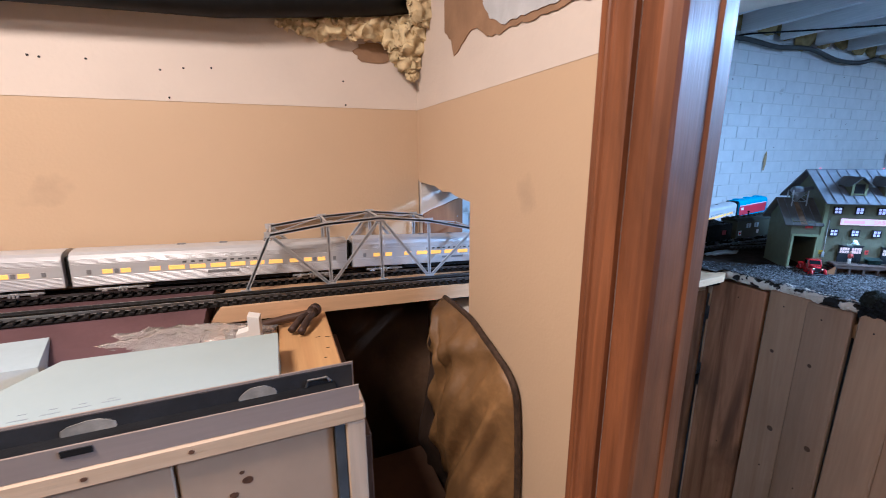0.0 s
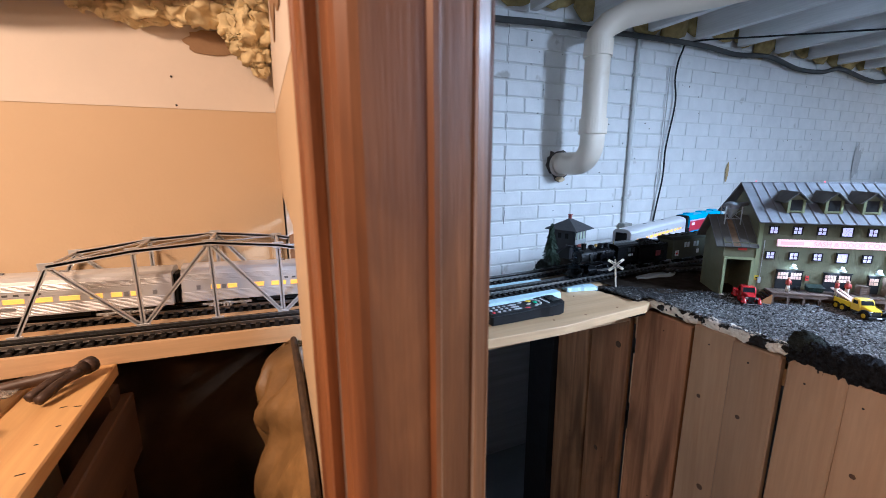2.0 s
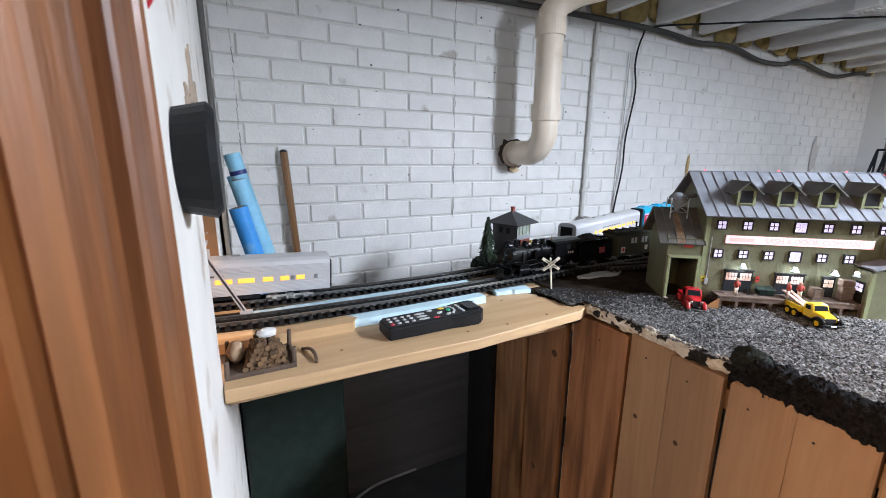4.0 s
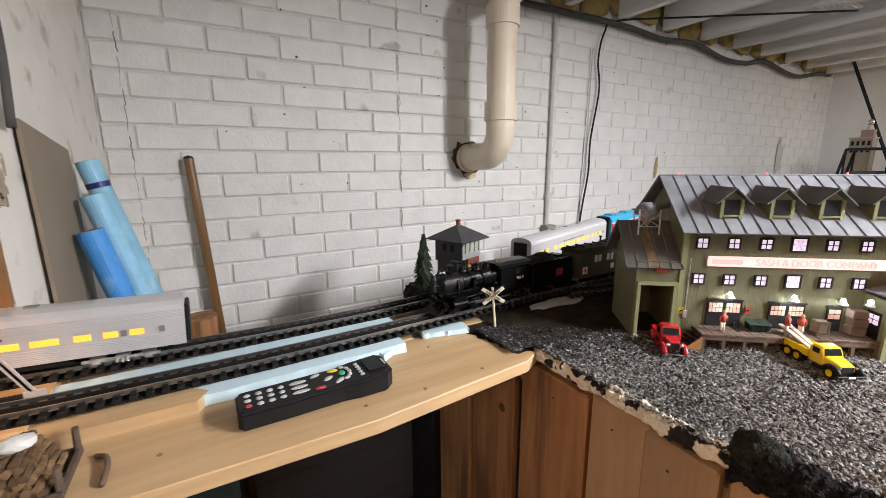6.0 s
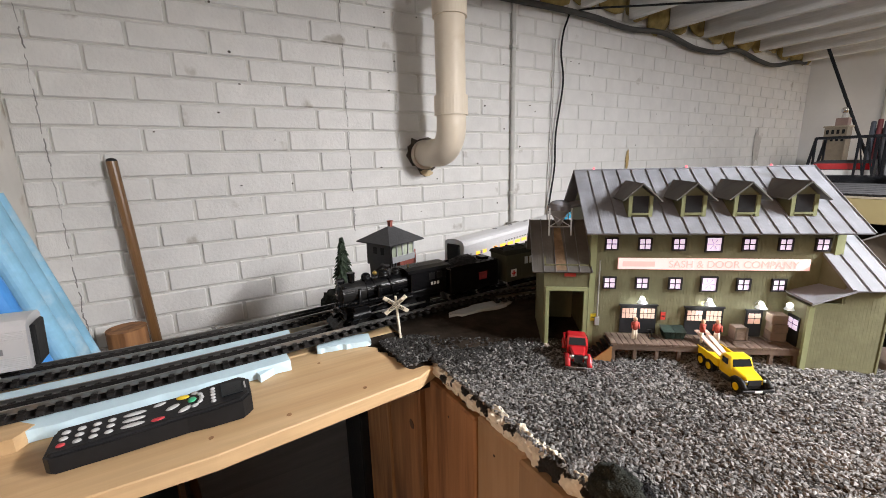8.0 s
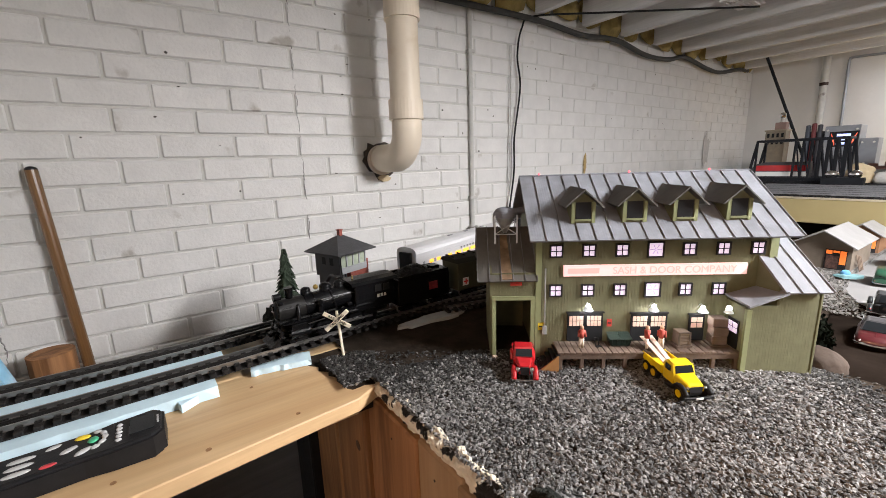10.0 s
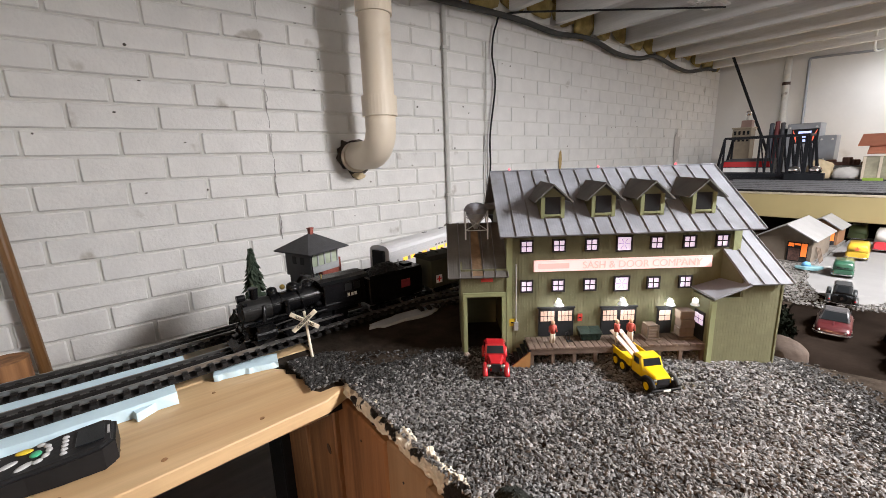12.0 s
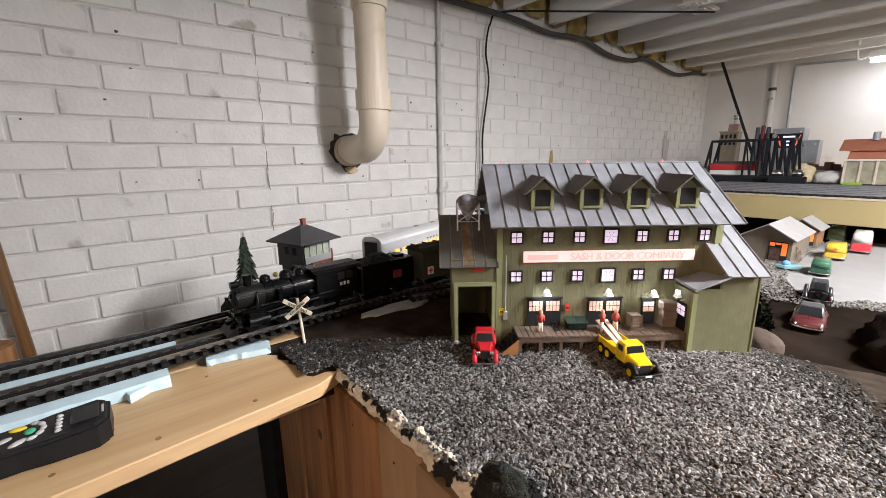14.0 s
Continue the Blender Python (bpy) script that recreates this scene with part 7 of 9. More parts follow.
l2 = [bm.verts.new(v.co - Vector((0, 0, 0.003))) for v in lo]
bm.faces.new((lo[0], lo[1], top[1], top[0]))
bm.faces.new((lo[1], lo[2], top[1]))
bm.faces.new((lo[2], lo[3], top[0], top[1]))
bm.faces.new((lo[3], lo[0], top[0]))
bm.faces.new(l2)
for i in range(4):
    bm.faces.new((l2[i], l2[(i + 1) % 4], lo[(i + 1) % 4], lo[i]))
bmesh.ops.recalc_face_normals(bm, faces=bm.faces)
part("roof", bm, mat("charcoal_shingle", (0.055, 0.055, 0.058), 0.7, vary=0.15, scale=80, bump=0.3), tower, "charcoal hipped roof")
ch = part("chimney", box(B(), -0.004, 0.006, -0.005, 0.005, 0.147, 0.17), M_BRICKRED, tower)
part("cap", box(B(), -0.0055, 0.0075, -0.0065, 0.0065, 0.17, 0.173), M_BRICKRED, ch)
for k in range(2):
    part("window", box(B(), -0.0503, -0.0494, -0.025 + k * 0.03, -0.011 + k * 0.03, 0.085, 0.105), M_SMOKEBOX, tower)
part("stair", slab(B(), (-0.066, 0.035, 0.0), (-0.052, 0.035, 0.0), (-0.052, -0.025, 0.062), (-0.066, -0.025, 0.062), 0.003), M_TDARK, tower)
part("landing", box(B(), -0.066, -0.05, -0.048, -0.03, 0.058, 0.062, 0.001), M_TDARK, tower)


# fir trees: a trunk and tiers of drooping needled sprays
def fir(x, y, z, h, r, seed):
    rng = random.Random(seed)
    t = thing("fir_tree", "small dark green model fir tree", "model tree", pose(x, y, z))
    part("trunk", rod(B(), (0, 0, 0), (0, 0, h * 0.95), 0.003, 0.0008, 8), mat("bark", (0.06, 0.04, 0.025), 0.9), t)
    bm = B()
    tiers = 20
    for i in range(tiers):
        f = i / tiers
        rr = r * (1 - f) ** 0.85 + 0.003
        for k in range(int(24 - 10 * f)):
            a = rng.uniform(0, 6.283)
            l = rr * rng.uniform(0.7, 1.12)
            zc = h * (0.1 + 0.88 * f) + rng.uniform(-0.003, 0.003)
            d = Vector((math.cos(a), math.sin(a), 0))
            s = Vector((-d.y, d.x, 0)) * (0.0035 + l * 0.16)
            p0, p1 = Vector((0, 0, zc + 0.006)), d * l + Vector((0, 0, zc - l * 0.38))
            mid = p0.lerp(p1, 0.55) + Vector((0, 0, 0.003))
            vs = [bm.verts.new(c) for c in (p0, mid + s, p1, mid - s, mid - Vector((0, 0, 0.0045)))]
            bm.faces.new((vs[0], vs[1], vs[2]))
            bm.faces.new((vs[0], vs[2], vs[3]))
            bm.faces.new((vs[1], vs[4], vs[2]))
            bm.faces.new((vs[2], vs[4], vs[3]))
    part("crown", bm, mat("dark_fir_needles", (0.034, 0.052, 0.032), 0.8, vary=0.4, scale=150, bump=0.3), t)
    return t


fir(1.139, 1.045, 1.0, 0.165, 0.037, 4)

# handheld train controller lying on the shelf
rem = thing("remote_control", "black handheld train controller with grey and coloured buttons", "remote control", pose(0.808, 0.7185, 1.0118, 0, 0, 0.5))
outline = [(-0.099, -0.022), (-0.094, -0.027), (-0.04, -0.028), (0.028, -0.0265), (0.05, -0.03), (0.088, -0.031), (0.099, -0.02), (0.1, 0.02), (0.09, 0.031), (0.05, 0.031), (0.028, 0.0275), (-0.04, 0.028), (-0.094, 0.0275), (-0.099, 0.022)]
bm = prism(B(), outline, 0.001, 0.026, "z")
bmesh.ops.bevel(bm, geom=[e for e in bm.edges if abs(e.verts[0].co.z - e.verts[1].co.z) < 1e-6], offset=0.004, segments=3, affect="EDGES")
for v in bm.verts:
    if v.co.z > 0.015:
        v.co.z += 0.006 * max(0, (v.co.x - 0.01) / 0.09)
part("case", bm, mat("matt_black_case", (0.014, 0.014, 0.015), 0.42, vary=0.15, scale=80, bump=0.08), rem, smooth=False)
M_KEY = mat("grey_rubber_key", (0.42, 0.42, 0.42), 0.5, vary=0.05, bump=0.05)
M_KEYR = mat("red_rubber_key", (0.5, 0.05, 0.06), 0.5)
M_KEYY = mat("yellow_rubber_key", (0.7, 0.5, 0.04), 0.5)
M_KEYG = mat("green_rubber_key", (0.05, 0.38, 0.2), 0.5)


def key(x, y, rx, ry, m, rz=0.0):
    k = part("button", ball(B(), (0, 0, 0), 1, rx, ry, 0.0022, 14, 6), m, rem, smooth=True)
    k.matrix_local = pose(x, y, 0.0264 + 0.006 * max(0, (x - 0.01) / 0.09), 0, 0, rz)


for i in range(4):
    for j in range(3):
        key(-0.086 + i * 0.0135, -0.0135 + j * 0.0125, 0.0042, 0.0036, M_KEYR if (i, j) == (0, 0) else M_KEY)
for j in range(3):
    key(-0.024, -0.0135 + j * 0.0125, 0.012, 0.0042, M_KEY)
key(0.0, -0.017, 0.0075, 0.004, M_KEYR)
key(0.0, 0.017, 0.0075, 0.004, M_KEY, 20)
key(0.014, 0.001, 0.0085, 0.0045, M_KEY, 30)
key(0.027, -0.012, 0.0085, 0.004, M_KEY, 35)
key(0.024, 0.018, 0.0075, 0.0045, M_KEYY, -10)
key(0.034, 0.005, 0.005, 0.006, M_KEYG)
for k in range(5):
    a = -1.1 + k * 0.55
    key(0.031 + 0.0135 * math.cos(a), 0.004 + 0.0175 * math.sin(a), 0.0045, 0.003, M_KEY, math.degrees(a) + 90)
for j in range(5):
    key(0.057, -0.016 + j * 0.008, 0.0032, 0.0026, M_KEY)
part("screen", box(B(), 0.0665, 0.09, -0.017, 0.017, 0.0312, 0.0324, 0.0004), M_GLASS, rem, "dark glossy screen")
bm = box(B(), 0.0925, 0.0945, -0.008, 0.01, 0.0317, 0.0322)
part("logo_bar", bm, M_KEY, rem)

# shallow tray of little cut logs, and a curl of wire
tray = thing("log_tray", "small wooden tray heaped with tiny cut logs", "tray")
TX0, TX1, TY0, TY1, TZ = 0.458, 0.556, 0.674, 0.752, 1.0118
part("bottom", box(B(), TX0, TX1, TY0, TY1, TZ, TZ + 0.003), M_DECK, tray)
for a, h in (((TX0, TX1, TY0, TY0 + 0.004), 0.007), ((TX0, TX1, TY1 - 0.004, TY1), 0.007), ((TX0, TX0 + 0.004, TY0 + 0.004, TY1 - 0.004), 0.009), ((TX1 - 0.004, TX1, TY0 + 0.004, TY1 - 0.004), 0.009)):
    part("side", box(B(), *a, TZ + 0.003, TZ + h, 0.0006), M_DECK, tray)
for x, y, h in ((TX0 + 0.003, TY0 + 0.004, 0.028), (TX0 + 0.003, TY1 - 0.006, 0.03), (TX1 - 0.003, TY0 + 0.006, 0.031), (TX1 - 0.003, TY1 - 0.006, 0.033)):
    part("stake", rod(B(), (x, y, TZ + 0.003), (x + 0.001, y, TZ + h), 0.0036, 0.0032, 9), M_DECK, tray)
M_LOG = mat("little_brown_log", (0.22, 0.13, 0.065), 0.85, vary=0.45, scale=80, bump=0.4, random=0.6)
rng = random.Random(21)
log_me = None
logs = thing("log_heap", "tidy heap of tiny split brown logs in the tray", "model logs")
for layer in range(6):
    cols = 8 - layer
    for row in range(3):
        for k in range(cols):
            x = 0.487 + 0.0078 * (k + layer * 0.5) + rng.uniform(-0.001, 0.001)
            p = pose(x, 0.69 + row * 0.02 + layer * 0.0012 + rng.uniform(-0.003, 0.003), TZ + 0.0072 + layer * 0.0064, rng.uniform(0, 60), rng.uniform(-5, 5), 90 + rng.uniform(-9, 9))
            if log_me is None:
                log_me = part("log", rod(B(), (-0.0092, 0, 0), (0.0092, 0, 0), 0.0042, 0.0038, 7), M_LOG, logs)
                log_me.matrix_local = p
            else:
                twin(log_me, p)
clump_bag = thing("burlap_bundle", "small tan burlap bundle behind the logs", "burlap bundle", pose(0.474, 0.727, TZ + 0.02))
bm = B()
bmesh.ops.create_icosphere(bm, subdivisions=3, radius=0.017, matrix=Matrix.Diagonal((0.75, 1.2, 1, 1)))
for v in bm.verts:
    v.co += v.co.normalized() * noise.noise(v.co * 110) * 0.003
part("sackcloth", bm, mat("tan_burlap", (0.42, 0.29, 0.18), 0.9, vary=0.2, scale=200, bump=0.5), clump_bag, smooth=True)
wad = thing("paper_wad", "crumpled scrap of white paper on the logs", "paper scrap", pose(0.519, 0.716, TZ + 0.047))
bm = B()
bmesh.ops.create_icosphere(bm, subdivisions=2, radius=0.0125, matrix=Matrix.Diagonal((1.25, 1, 0.6, 1)))
for v in bm.verts:
    v.co += v.co.normalized() * noise.noise(v.co * 300) * 0.003
part("wad", bm, M_WHITEP, wad)
wire = thing("bent_wire", "short bent piece of dark wire on the shelf", "wire")
part("wire", sweep(B(), spline([(0.571, 0.73, TZ + 0.002), (0.582, 0.716, TZ + 0.006), (0.586, 0.695, TZ + 0.006), (0.585, 0.672, TZ + 0.003)], 6), 0.0028, 8), mat("brown_wire", (0.14, 0.09, 0.06), 0.6), wire, smooth=True)

# bottle-brush clump and boulder at the crumbling edge
def clump(name, x, y, z, r, sx, sy, sz, m, label, seed=0, rough=0.35):
    bm = B()
    bmesh.ops.create_icosphere(bm, subdivisions=4, radius=r, matrix=Matrix.Diagonal((sx, sy, sz, 1)))
    for v in bm.verts:
        q = v.co / r * 1.6 + Vector((seed, 0, 0))
        d = noise.noise(q) * rough + noise.noise(q * 4) * rough * 0.5 + noise.noise(q * 12) * rough * 0.3
        v.co += v.co.normalized() * r * d
    t = thing(name, label, name.replace("_", " "), pose(x, y, z))
    part("mass", bm, m, t, smooth=True)
    return t


M_MOSS = mat("black_green_foam", (0.018, 0.02, 0.016), 0.95, vary=0.5, scale=120, bump=1.0)
clump("foam_bush", 1.17, 0.358, 1.03, 0.02, 1, 1.2, 1.0, M_MOSS, "dark foam bush at the edge of the yard", 1)
M_ROCK = mat("brown_plaster_rock", (0.05, 0.033, 0.023), 0.85, vary=0.3, scale=20, bump=0.6)
clump("foam_bush", 1.118, 1.04, 1.02, 0.03, 1.1, 1.0, 0.9, M_MOSS, "dark foam bush round the foot of the fir", 5)
clump("boulder", 1.775, 0.318, 0.99, 0.037, 1.0, 0.95, 0.75, M_ROCK, "brown plaster boulder beside the annex", 3, 0.08)
clump("small_stone", 1.343, 0.618, 1.02, 0.005, 1, 1, 1, mat("pale_stone", (0.5, 0.42, 0.36), 0.8), "small pale stone by the shed", 2, 0.3)

# ---- on the painted wall ----
pvc = thing("drain_pipe", "cream PVC drain pipe elbowing into the brick wall", "pipe")
PX, PY, PR = 1.742, 1.535, 0.056
part("pipe", rod(B(), (PX, PY, 1.53), (PX, PY, 1.86), PR, n=48, caps=False), M_PVC, pvc, smooth=True)
part("elbow", sweep(B(), [(PX, PY, 1.545)] + [(PX, PY + 0.1 - 0.1 * math.cos(a), 1.455 - 0.1 * math.sin(a)) for a in [math.pi / 2 * k / 9 for k in range(10)]] + [(PX, NORTH + 0.02, 1.355)], PR, 28), M_PVC, pvc, smooth=True)
part("collar", rod(B(), (PX, PY, 1.49), (PX, PY, 1.56), PR + 0.008, n=32), M_PVC, pvc)
part("collar", rod(B(), (PX, PY, 1.83), (PX, PY, 1.9), PR + 0.008, n=32), M_PVC, pvc)
part("upper_elbow", sweep(B(), [(PX, PY, 1.86), (PX, PY, 1.92), (PX + 0.03, PY - 0.02, 1.965), (PX + 0.09, PY - 0.06, 2.0), (PX + 0.2, PY - 0.2, 2.02), (PX + 0.5, PY - 0.75, 2.03), (PX + 0.62, PY - 2.0, 2.03)], PR, 24), M_PVC, pvc, smooth=True)
part("collar", rod(B(), (PX, NORTH - 0.03, 1.35), (PX, NORTH - 0.005, 1.35), PR + 0.006, n=32), M_PVC, pvc)
hole = tagged(new("pipe_opening"), "ragged dark hole round the drain pipe in the bricks", "wall opening", "", "structure")
part("rim", ragged(B(), PX - 0.004, 1.348, 0.073, 0.074, 0.004, 1.4, "y", NORTH - 0.002), mat("crumbled_dark_mortar", (0.07, 0.055, 0.045), 0.9, vary=0.4, bump=0.6), hole)
part("sealant", ragged(B(), PX + 0.01, 1.272, 0.03, 0.014, 0.006, 4.4, "y", NORTH - 0.006), mat("yellowed_foam_sealant", (0.6, 0.48, 0.3), 0.8, vary=0.2, bump=0.5), hole)

conduit = thing("wall_conduit", "painted metal conduit running down to a socket box", "conduit")
part("tube", rod(B(), (2.236, NORTH - 0.013, 1.0), (2.236, NORTH - 0.013, 2.06), 0.0105, n=14), M_CONDUIT, conduit)
part("box", box(B(), 2.205, 2.265, NORTH - 0.055, NORTH - 0.004, 0.92, 1.01, 0.003), mat("grey_socket_box", (0.28, 0.27, 0.24), 0.5, vary=0.15), conduit)
for z in (1.15, 1.83):
    part("clamp", box(B(), 2.218, 2.254, NORTH - 0.026, NORTH - 0.002, z, z + 0.014, 0.001), M_CONDUIT, conduit)


def cable(name, pts, r, label, m=None):
    c = thing(name, label, "cable")
    part("cord", sweep(B(), spline(pts, 7), r, 8), m or M_BLACK, c, smooth=True)


cable("hanging_cable", [(2.47, NORTH - 0.02, 0.95), (2.492, NORTH - 0.02, 1.1), (2.521, NORTH - 0.02, 1.277), (2.522, NORTH - 0.02, 1.45), (2.562, NORTH - 0.02, 1.7), (2.54, NORTH - 0.02, 1.85), (2.56, NORTH - 0.03, 1.98), (2.63, NORTH - 0.05, 2.04), (2.9, 1.5, 2.038), (3.5, 1.05, 2.035)], 0.0048, "black cable hanging down the wall from the joists")
M_GREYCABLE = mat("thin_white_cord", (0.5, 0.48, 0.45), 0.6)
cable("thin_cord", [(2.478, NORTH - 0.012, 0.95), (2.49, NORTH - 0.012, 1.2), (2.5, NORTH - 0.012, 1.5), (2.505, NORTH - 0.012, 1.9)], 0.003, "thin white painted cord beside the cable", M_GREYCABLE)
cable("ceiling_cable", [(0.6, 1.7, 2.0), (1.2, 1.72, 1.99), (1.6, 1.73, 2.01), (2.2, 1.735, 2.025), (2.7, 1.735, 2.03), (3.03, 1.735, 2.012), (3.37, 1.735, 2.03), (3.7, 1.735, 1.985), (4.0, 1.735, 1.99), (4.24, 1.735, 2.03), (4.6, 1.735, 1.99), (4.85, 1.735, 1.985), (5.2, 1.735, 2.04), (5.4, 1.735, 2.05)], 0.015, "thick dark cable sagging along the top of the wall", mat("dusty_dark_cable", (0.05, 0.048, 0.045), 0.6))
stain = tagged(new("wall_stain"), "rusty streak running down the painted bricks", "stain", "", "structure")
M_STAIN = mat("rust_stain", (0.45, 0.32, 0.14), 0.7, vary=0.3, scale=60)
part("streak", ragged(B(), 3.157, 1.30, 0.016, 0.06, 0.0006, 6, "y", NORTH - 0.002), M_STAIN, stain)
part("streak", ragged(B(), 4.81, 1.36, 0.05, 0.14, 0.0004, 9, "y", NORTH - 0.002), mat("grey_damp_mark", (0.52, 0.5, 0.48), 0.7), stain)

rng = random.Random(14)
chips = B()
for _ in range(46):
    ragged(chips, rng.uniform(0.6, 4.6), rng.uniform(1.08, 1.95), rng.uniform(0.002, 0.006), rng.uniform(0.0015, 0.004), 0.0006, rng.uniform(0, 90), "y", NORTH - 0.0022, 9)
tagged(structure("paint_chips", chips, mat("dark_chipped_spot", (0.09, 0.08, 0.07), 0.9), "small dark spots where the wall paint has chipped", "wall damage"), kind="stuff")

# broom handle and foam-wrapped rolls in the corner
broom = thing("broom_handle", "varnished brown wooden broom handle leaning on the wall", "broom")
part("handle", rod(B(), (0.755, 1.69, FLOOR_Z), (0.668, 1.752, 1.345), 0.0145, n=16), wood("varnished_handle", (0.24, 0.12, 0.045), (0.14, 0.065, 0.022), 0.3, axis=2, knots=False, coat=0.4), broom)
part("tip", ball(B(), (0.668, 1.752, 1.345), 0.0145, 1, 1, 0.7), M_FRAME, broom)
stump = thing("wood_block", "round cut block of pale wood behind the track", "wood block", pose(0.645, 1.62, 0))
part("block", rod(B(), (0, 0, 0.76), (0, 0, 0.862), 0.05, n=18), M_DARKPLANK, stump)
part("stand", box(B(), -0.06, 0.06, -0.06, 0.06, FLOOR_Z, 0.759), M_FENCE, stump)
M_ROLL1 = mat("sky_printed_roll", (0.24, 0.50, 0.68), 0.5, vary=0.25, scale=9, bump=0.04, dirt=0.75, dirt_colour=(0.56, 0.70, 0.77), dirt_scale=14)
M_ROLL2 = mat("deep_blue_roll", (0.06, 0.30, 0.74), 0.5, vary=0.2, scale=9, bump=0.04, dirt=0.55, dirt_colour=(0.30, 0.55, 0.78), dirt_scale=12)
for a, b, r, m, label in (((0.573, 1.345, 1.0), (0.493, 1.345, 1.334), 0.0215, M_ROLL1, "pale blue paper roll with a navy band leaning in the corner"), ((0.58, 1.295, 0.937), (0.501, 1.295, 1.265), 0.022, M_ROLL1, "pale blue printed paper roll leaning in the corner"),
                          ((0.59, 1.43, 0.891), (0.494, 1.43, 1.273), 0.021, M_ROLL1, "pale blue printed paper roll leaning in the corner"), ((0.556, 1.248, 0.933), (0.496, 1.248, 1.197), 0.023, M_ROLL2, "deep blue printed paper roll leaning in the corner")):
    rl = thing("paper_roll", label, "paper roll", None, "rolls in the corner")
    va, vb = Vector(a), Vector(b)
    va = vb + (va - vb) * ((vb.z - 0.802) / (vb.z - va.z))
    part("roll", rod(B(), va, vb, r, n=24), m, rl)
    part("core", rod(B(), vb - (vb - va).normalized() * 0.02, vb + (vb - va).normalized() * 0.0008, r * 0.78, n=20), mat("shadowy_roll_end", (0.3, 0.28, 0.25), 0.8), rl)
    if m is M_ROLL1 and b[2] > 1.3:
        d = (vb - va).normalized()
        part("band", rod(B(), vb - d * 0.058, vb - d * 0.046, r + 0.0006, n=24), mat("navy_band", (0.02, 0.03, 0.15), 0.4), rl)
store = thing("storage_box", "dark green storage box standing under the rolls", "storage box")
part("box", box(B(), 0.46, 0.70, 1.035, 1.62, FLOOR_Z, 0.775, 0.006), mat("dark_green_box", (0.012, 0.02, 0.016), 0.6, vary=0.3), store)
part("lid", box(B(), 0.458, 0.706, 1.03, 1.626, 0.7755, 0.79, 0.004), mat("black_box_lid", (0.015, 0.016, 0.016), 0.5, vary=0.2), store)
panel = thing("hardboard_panel", "grey brown hardboard panel leaning against the dividing wall", "panel", None)
part("panel", slab(B(), (0.471, 1.1, 0.8), (0.471, 1.345, 0.8), (0.4665, 1.345, 1.357), (0.4665, 1.1, 1.397), 0.006), mat("grey_brown_hardboard", (0.25, 0.20, 0.15), 0.7, vary=0.08, scale=6, bump=0.1), panel)
part("foot", box(B(), 0.4585, 0.4725, 1.1, 1.345, 0.7905, 0.7995), M_FENCE, panel)
# Dark strip added along the dark edge where the wall ends.
lining = thing("black_edging", "dark grey strip added along the end of the peeling wall", "rubber strip", None)
part("strip", sweep(B(), spline([(0.466, 1.0, 2.1), (0.466, 1.04, 1.85), (0.466, 1.09, 1.55), (0.468, 1.06, 1.38)], 6), 0.006, 8), mat("grey_rubber", (0.08, 0.075, 0.07), 0.7, vary=0.2), lining, smooth=True)
M_PEEL = mat("bare_brown_plaster", (0.42, 0.33, 0.25), 0.9, vary=0.15, bump=0.3)
spots = [(0.817, 1.402, 0.012, 0.03), (0.833, 1.365, 0.028, 0.022), (1.0, 1.357, 0.022, 0.02), (0.972, 1.285, 0.035, 0.02), (0.921, 1.262, 0.03, 0.016), (0.808, 1.262, 0.03, 0.014), (0.865, 1.256, 0.022, 0.014), (0.836, 1.299, 0.014, 0.014), (0.817, 1.317, 0.01, 0.008),
         (0.955, 1.33, 0.02, 0.03), (0.76, 1.303, 0.012, 0.02), (0.72, 1.34, 0.015, 0.03), (0.9, 1.335, 0.012, 0.012), (1.02, 1.30, 0.015, 0.025), (0.74, 1.43, 0.03, 0.04), (0.66, 1.38, 0.03, 0.03)]
rng = random.Random(8)
spots += [(rng.uniform(0.7, 1.06), rng.uniform(1.24, 1.42), rng.uniform(0.003, 0.009), rng.uniform(0.003, 0.012)) for _ in range(26)]
for i, (y, z, a, b) in enumerate(spots):
    structure("peeled_patch", ragged(B(), y, z, a, b, 0.0012, 20 + i * 3, "x", WALL_B + 0.0008, 60, 2.2), M_PEEL, "brown patch where the paint has peeled off", "wall damage")
disc = thing("round_pan", "dark round pan hung on the dividing wall", "pan", None)
bm = rod(B(), (WALL_B + 0.001, 0.50, 1.322), (WALL_B + 0.026, 0.50, 1.322), 0.046, 0.052, 28)
rod(bm, (WALL_B + 0.026, 0.50, 1.322), (WALL_B + 0.032, 0.50, 1.322), 0.052, 0.045, 28)
part("pan", bm, M_BLACK, disc)
redflag = thing("red_pennant", "red cloth hanging high beside the doorway", "pennant", None)
part("cloth", prism(B(), [(WALL_B + 0.001, 1.424), (0.504, 1.503), (0.53, 1.545), (0.53, 1.70), (WALL_B + 0.001, 1.70)], 0.429, 0.432, "y"), mat("red_cloth", (0.45, 0.02, 0.03), 0.8), redflag)

# vent and cords under the joists
vent = thing("ceiling_vent", "white louvred register between the joists", "vent", pose(3.44, 1.105, JOIST_Z + 0.015))
part("plate", box(B(), -0.115, 0.115, -0.06, 0.06, -0.008, 0.0, 0.002), M_WHITEWALL, vent)
for k in range(5):
    part("louvre", box(B(), -0.09, 0.09, -0.044 + k * 0.02, -0.036 + k * 0.02, -0.013, -0.008), M_CEIL, vent)
part("neck", box(B(), -0.09, 0.09, -0.045, 0.045, 0.0, CEIL_Z - JOIST_Z - 0.016), M_CEIL, vent)
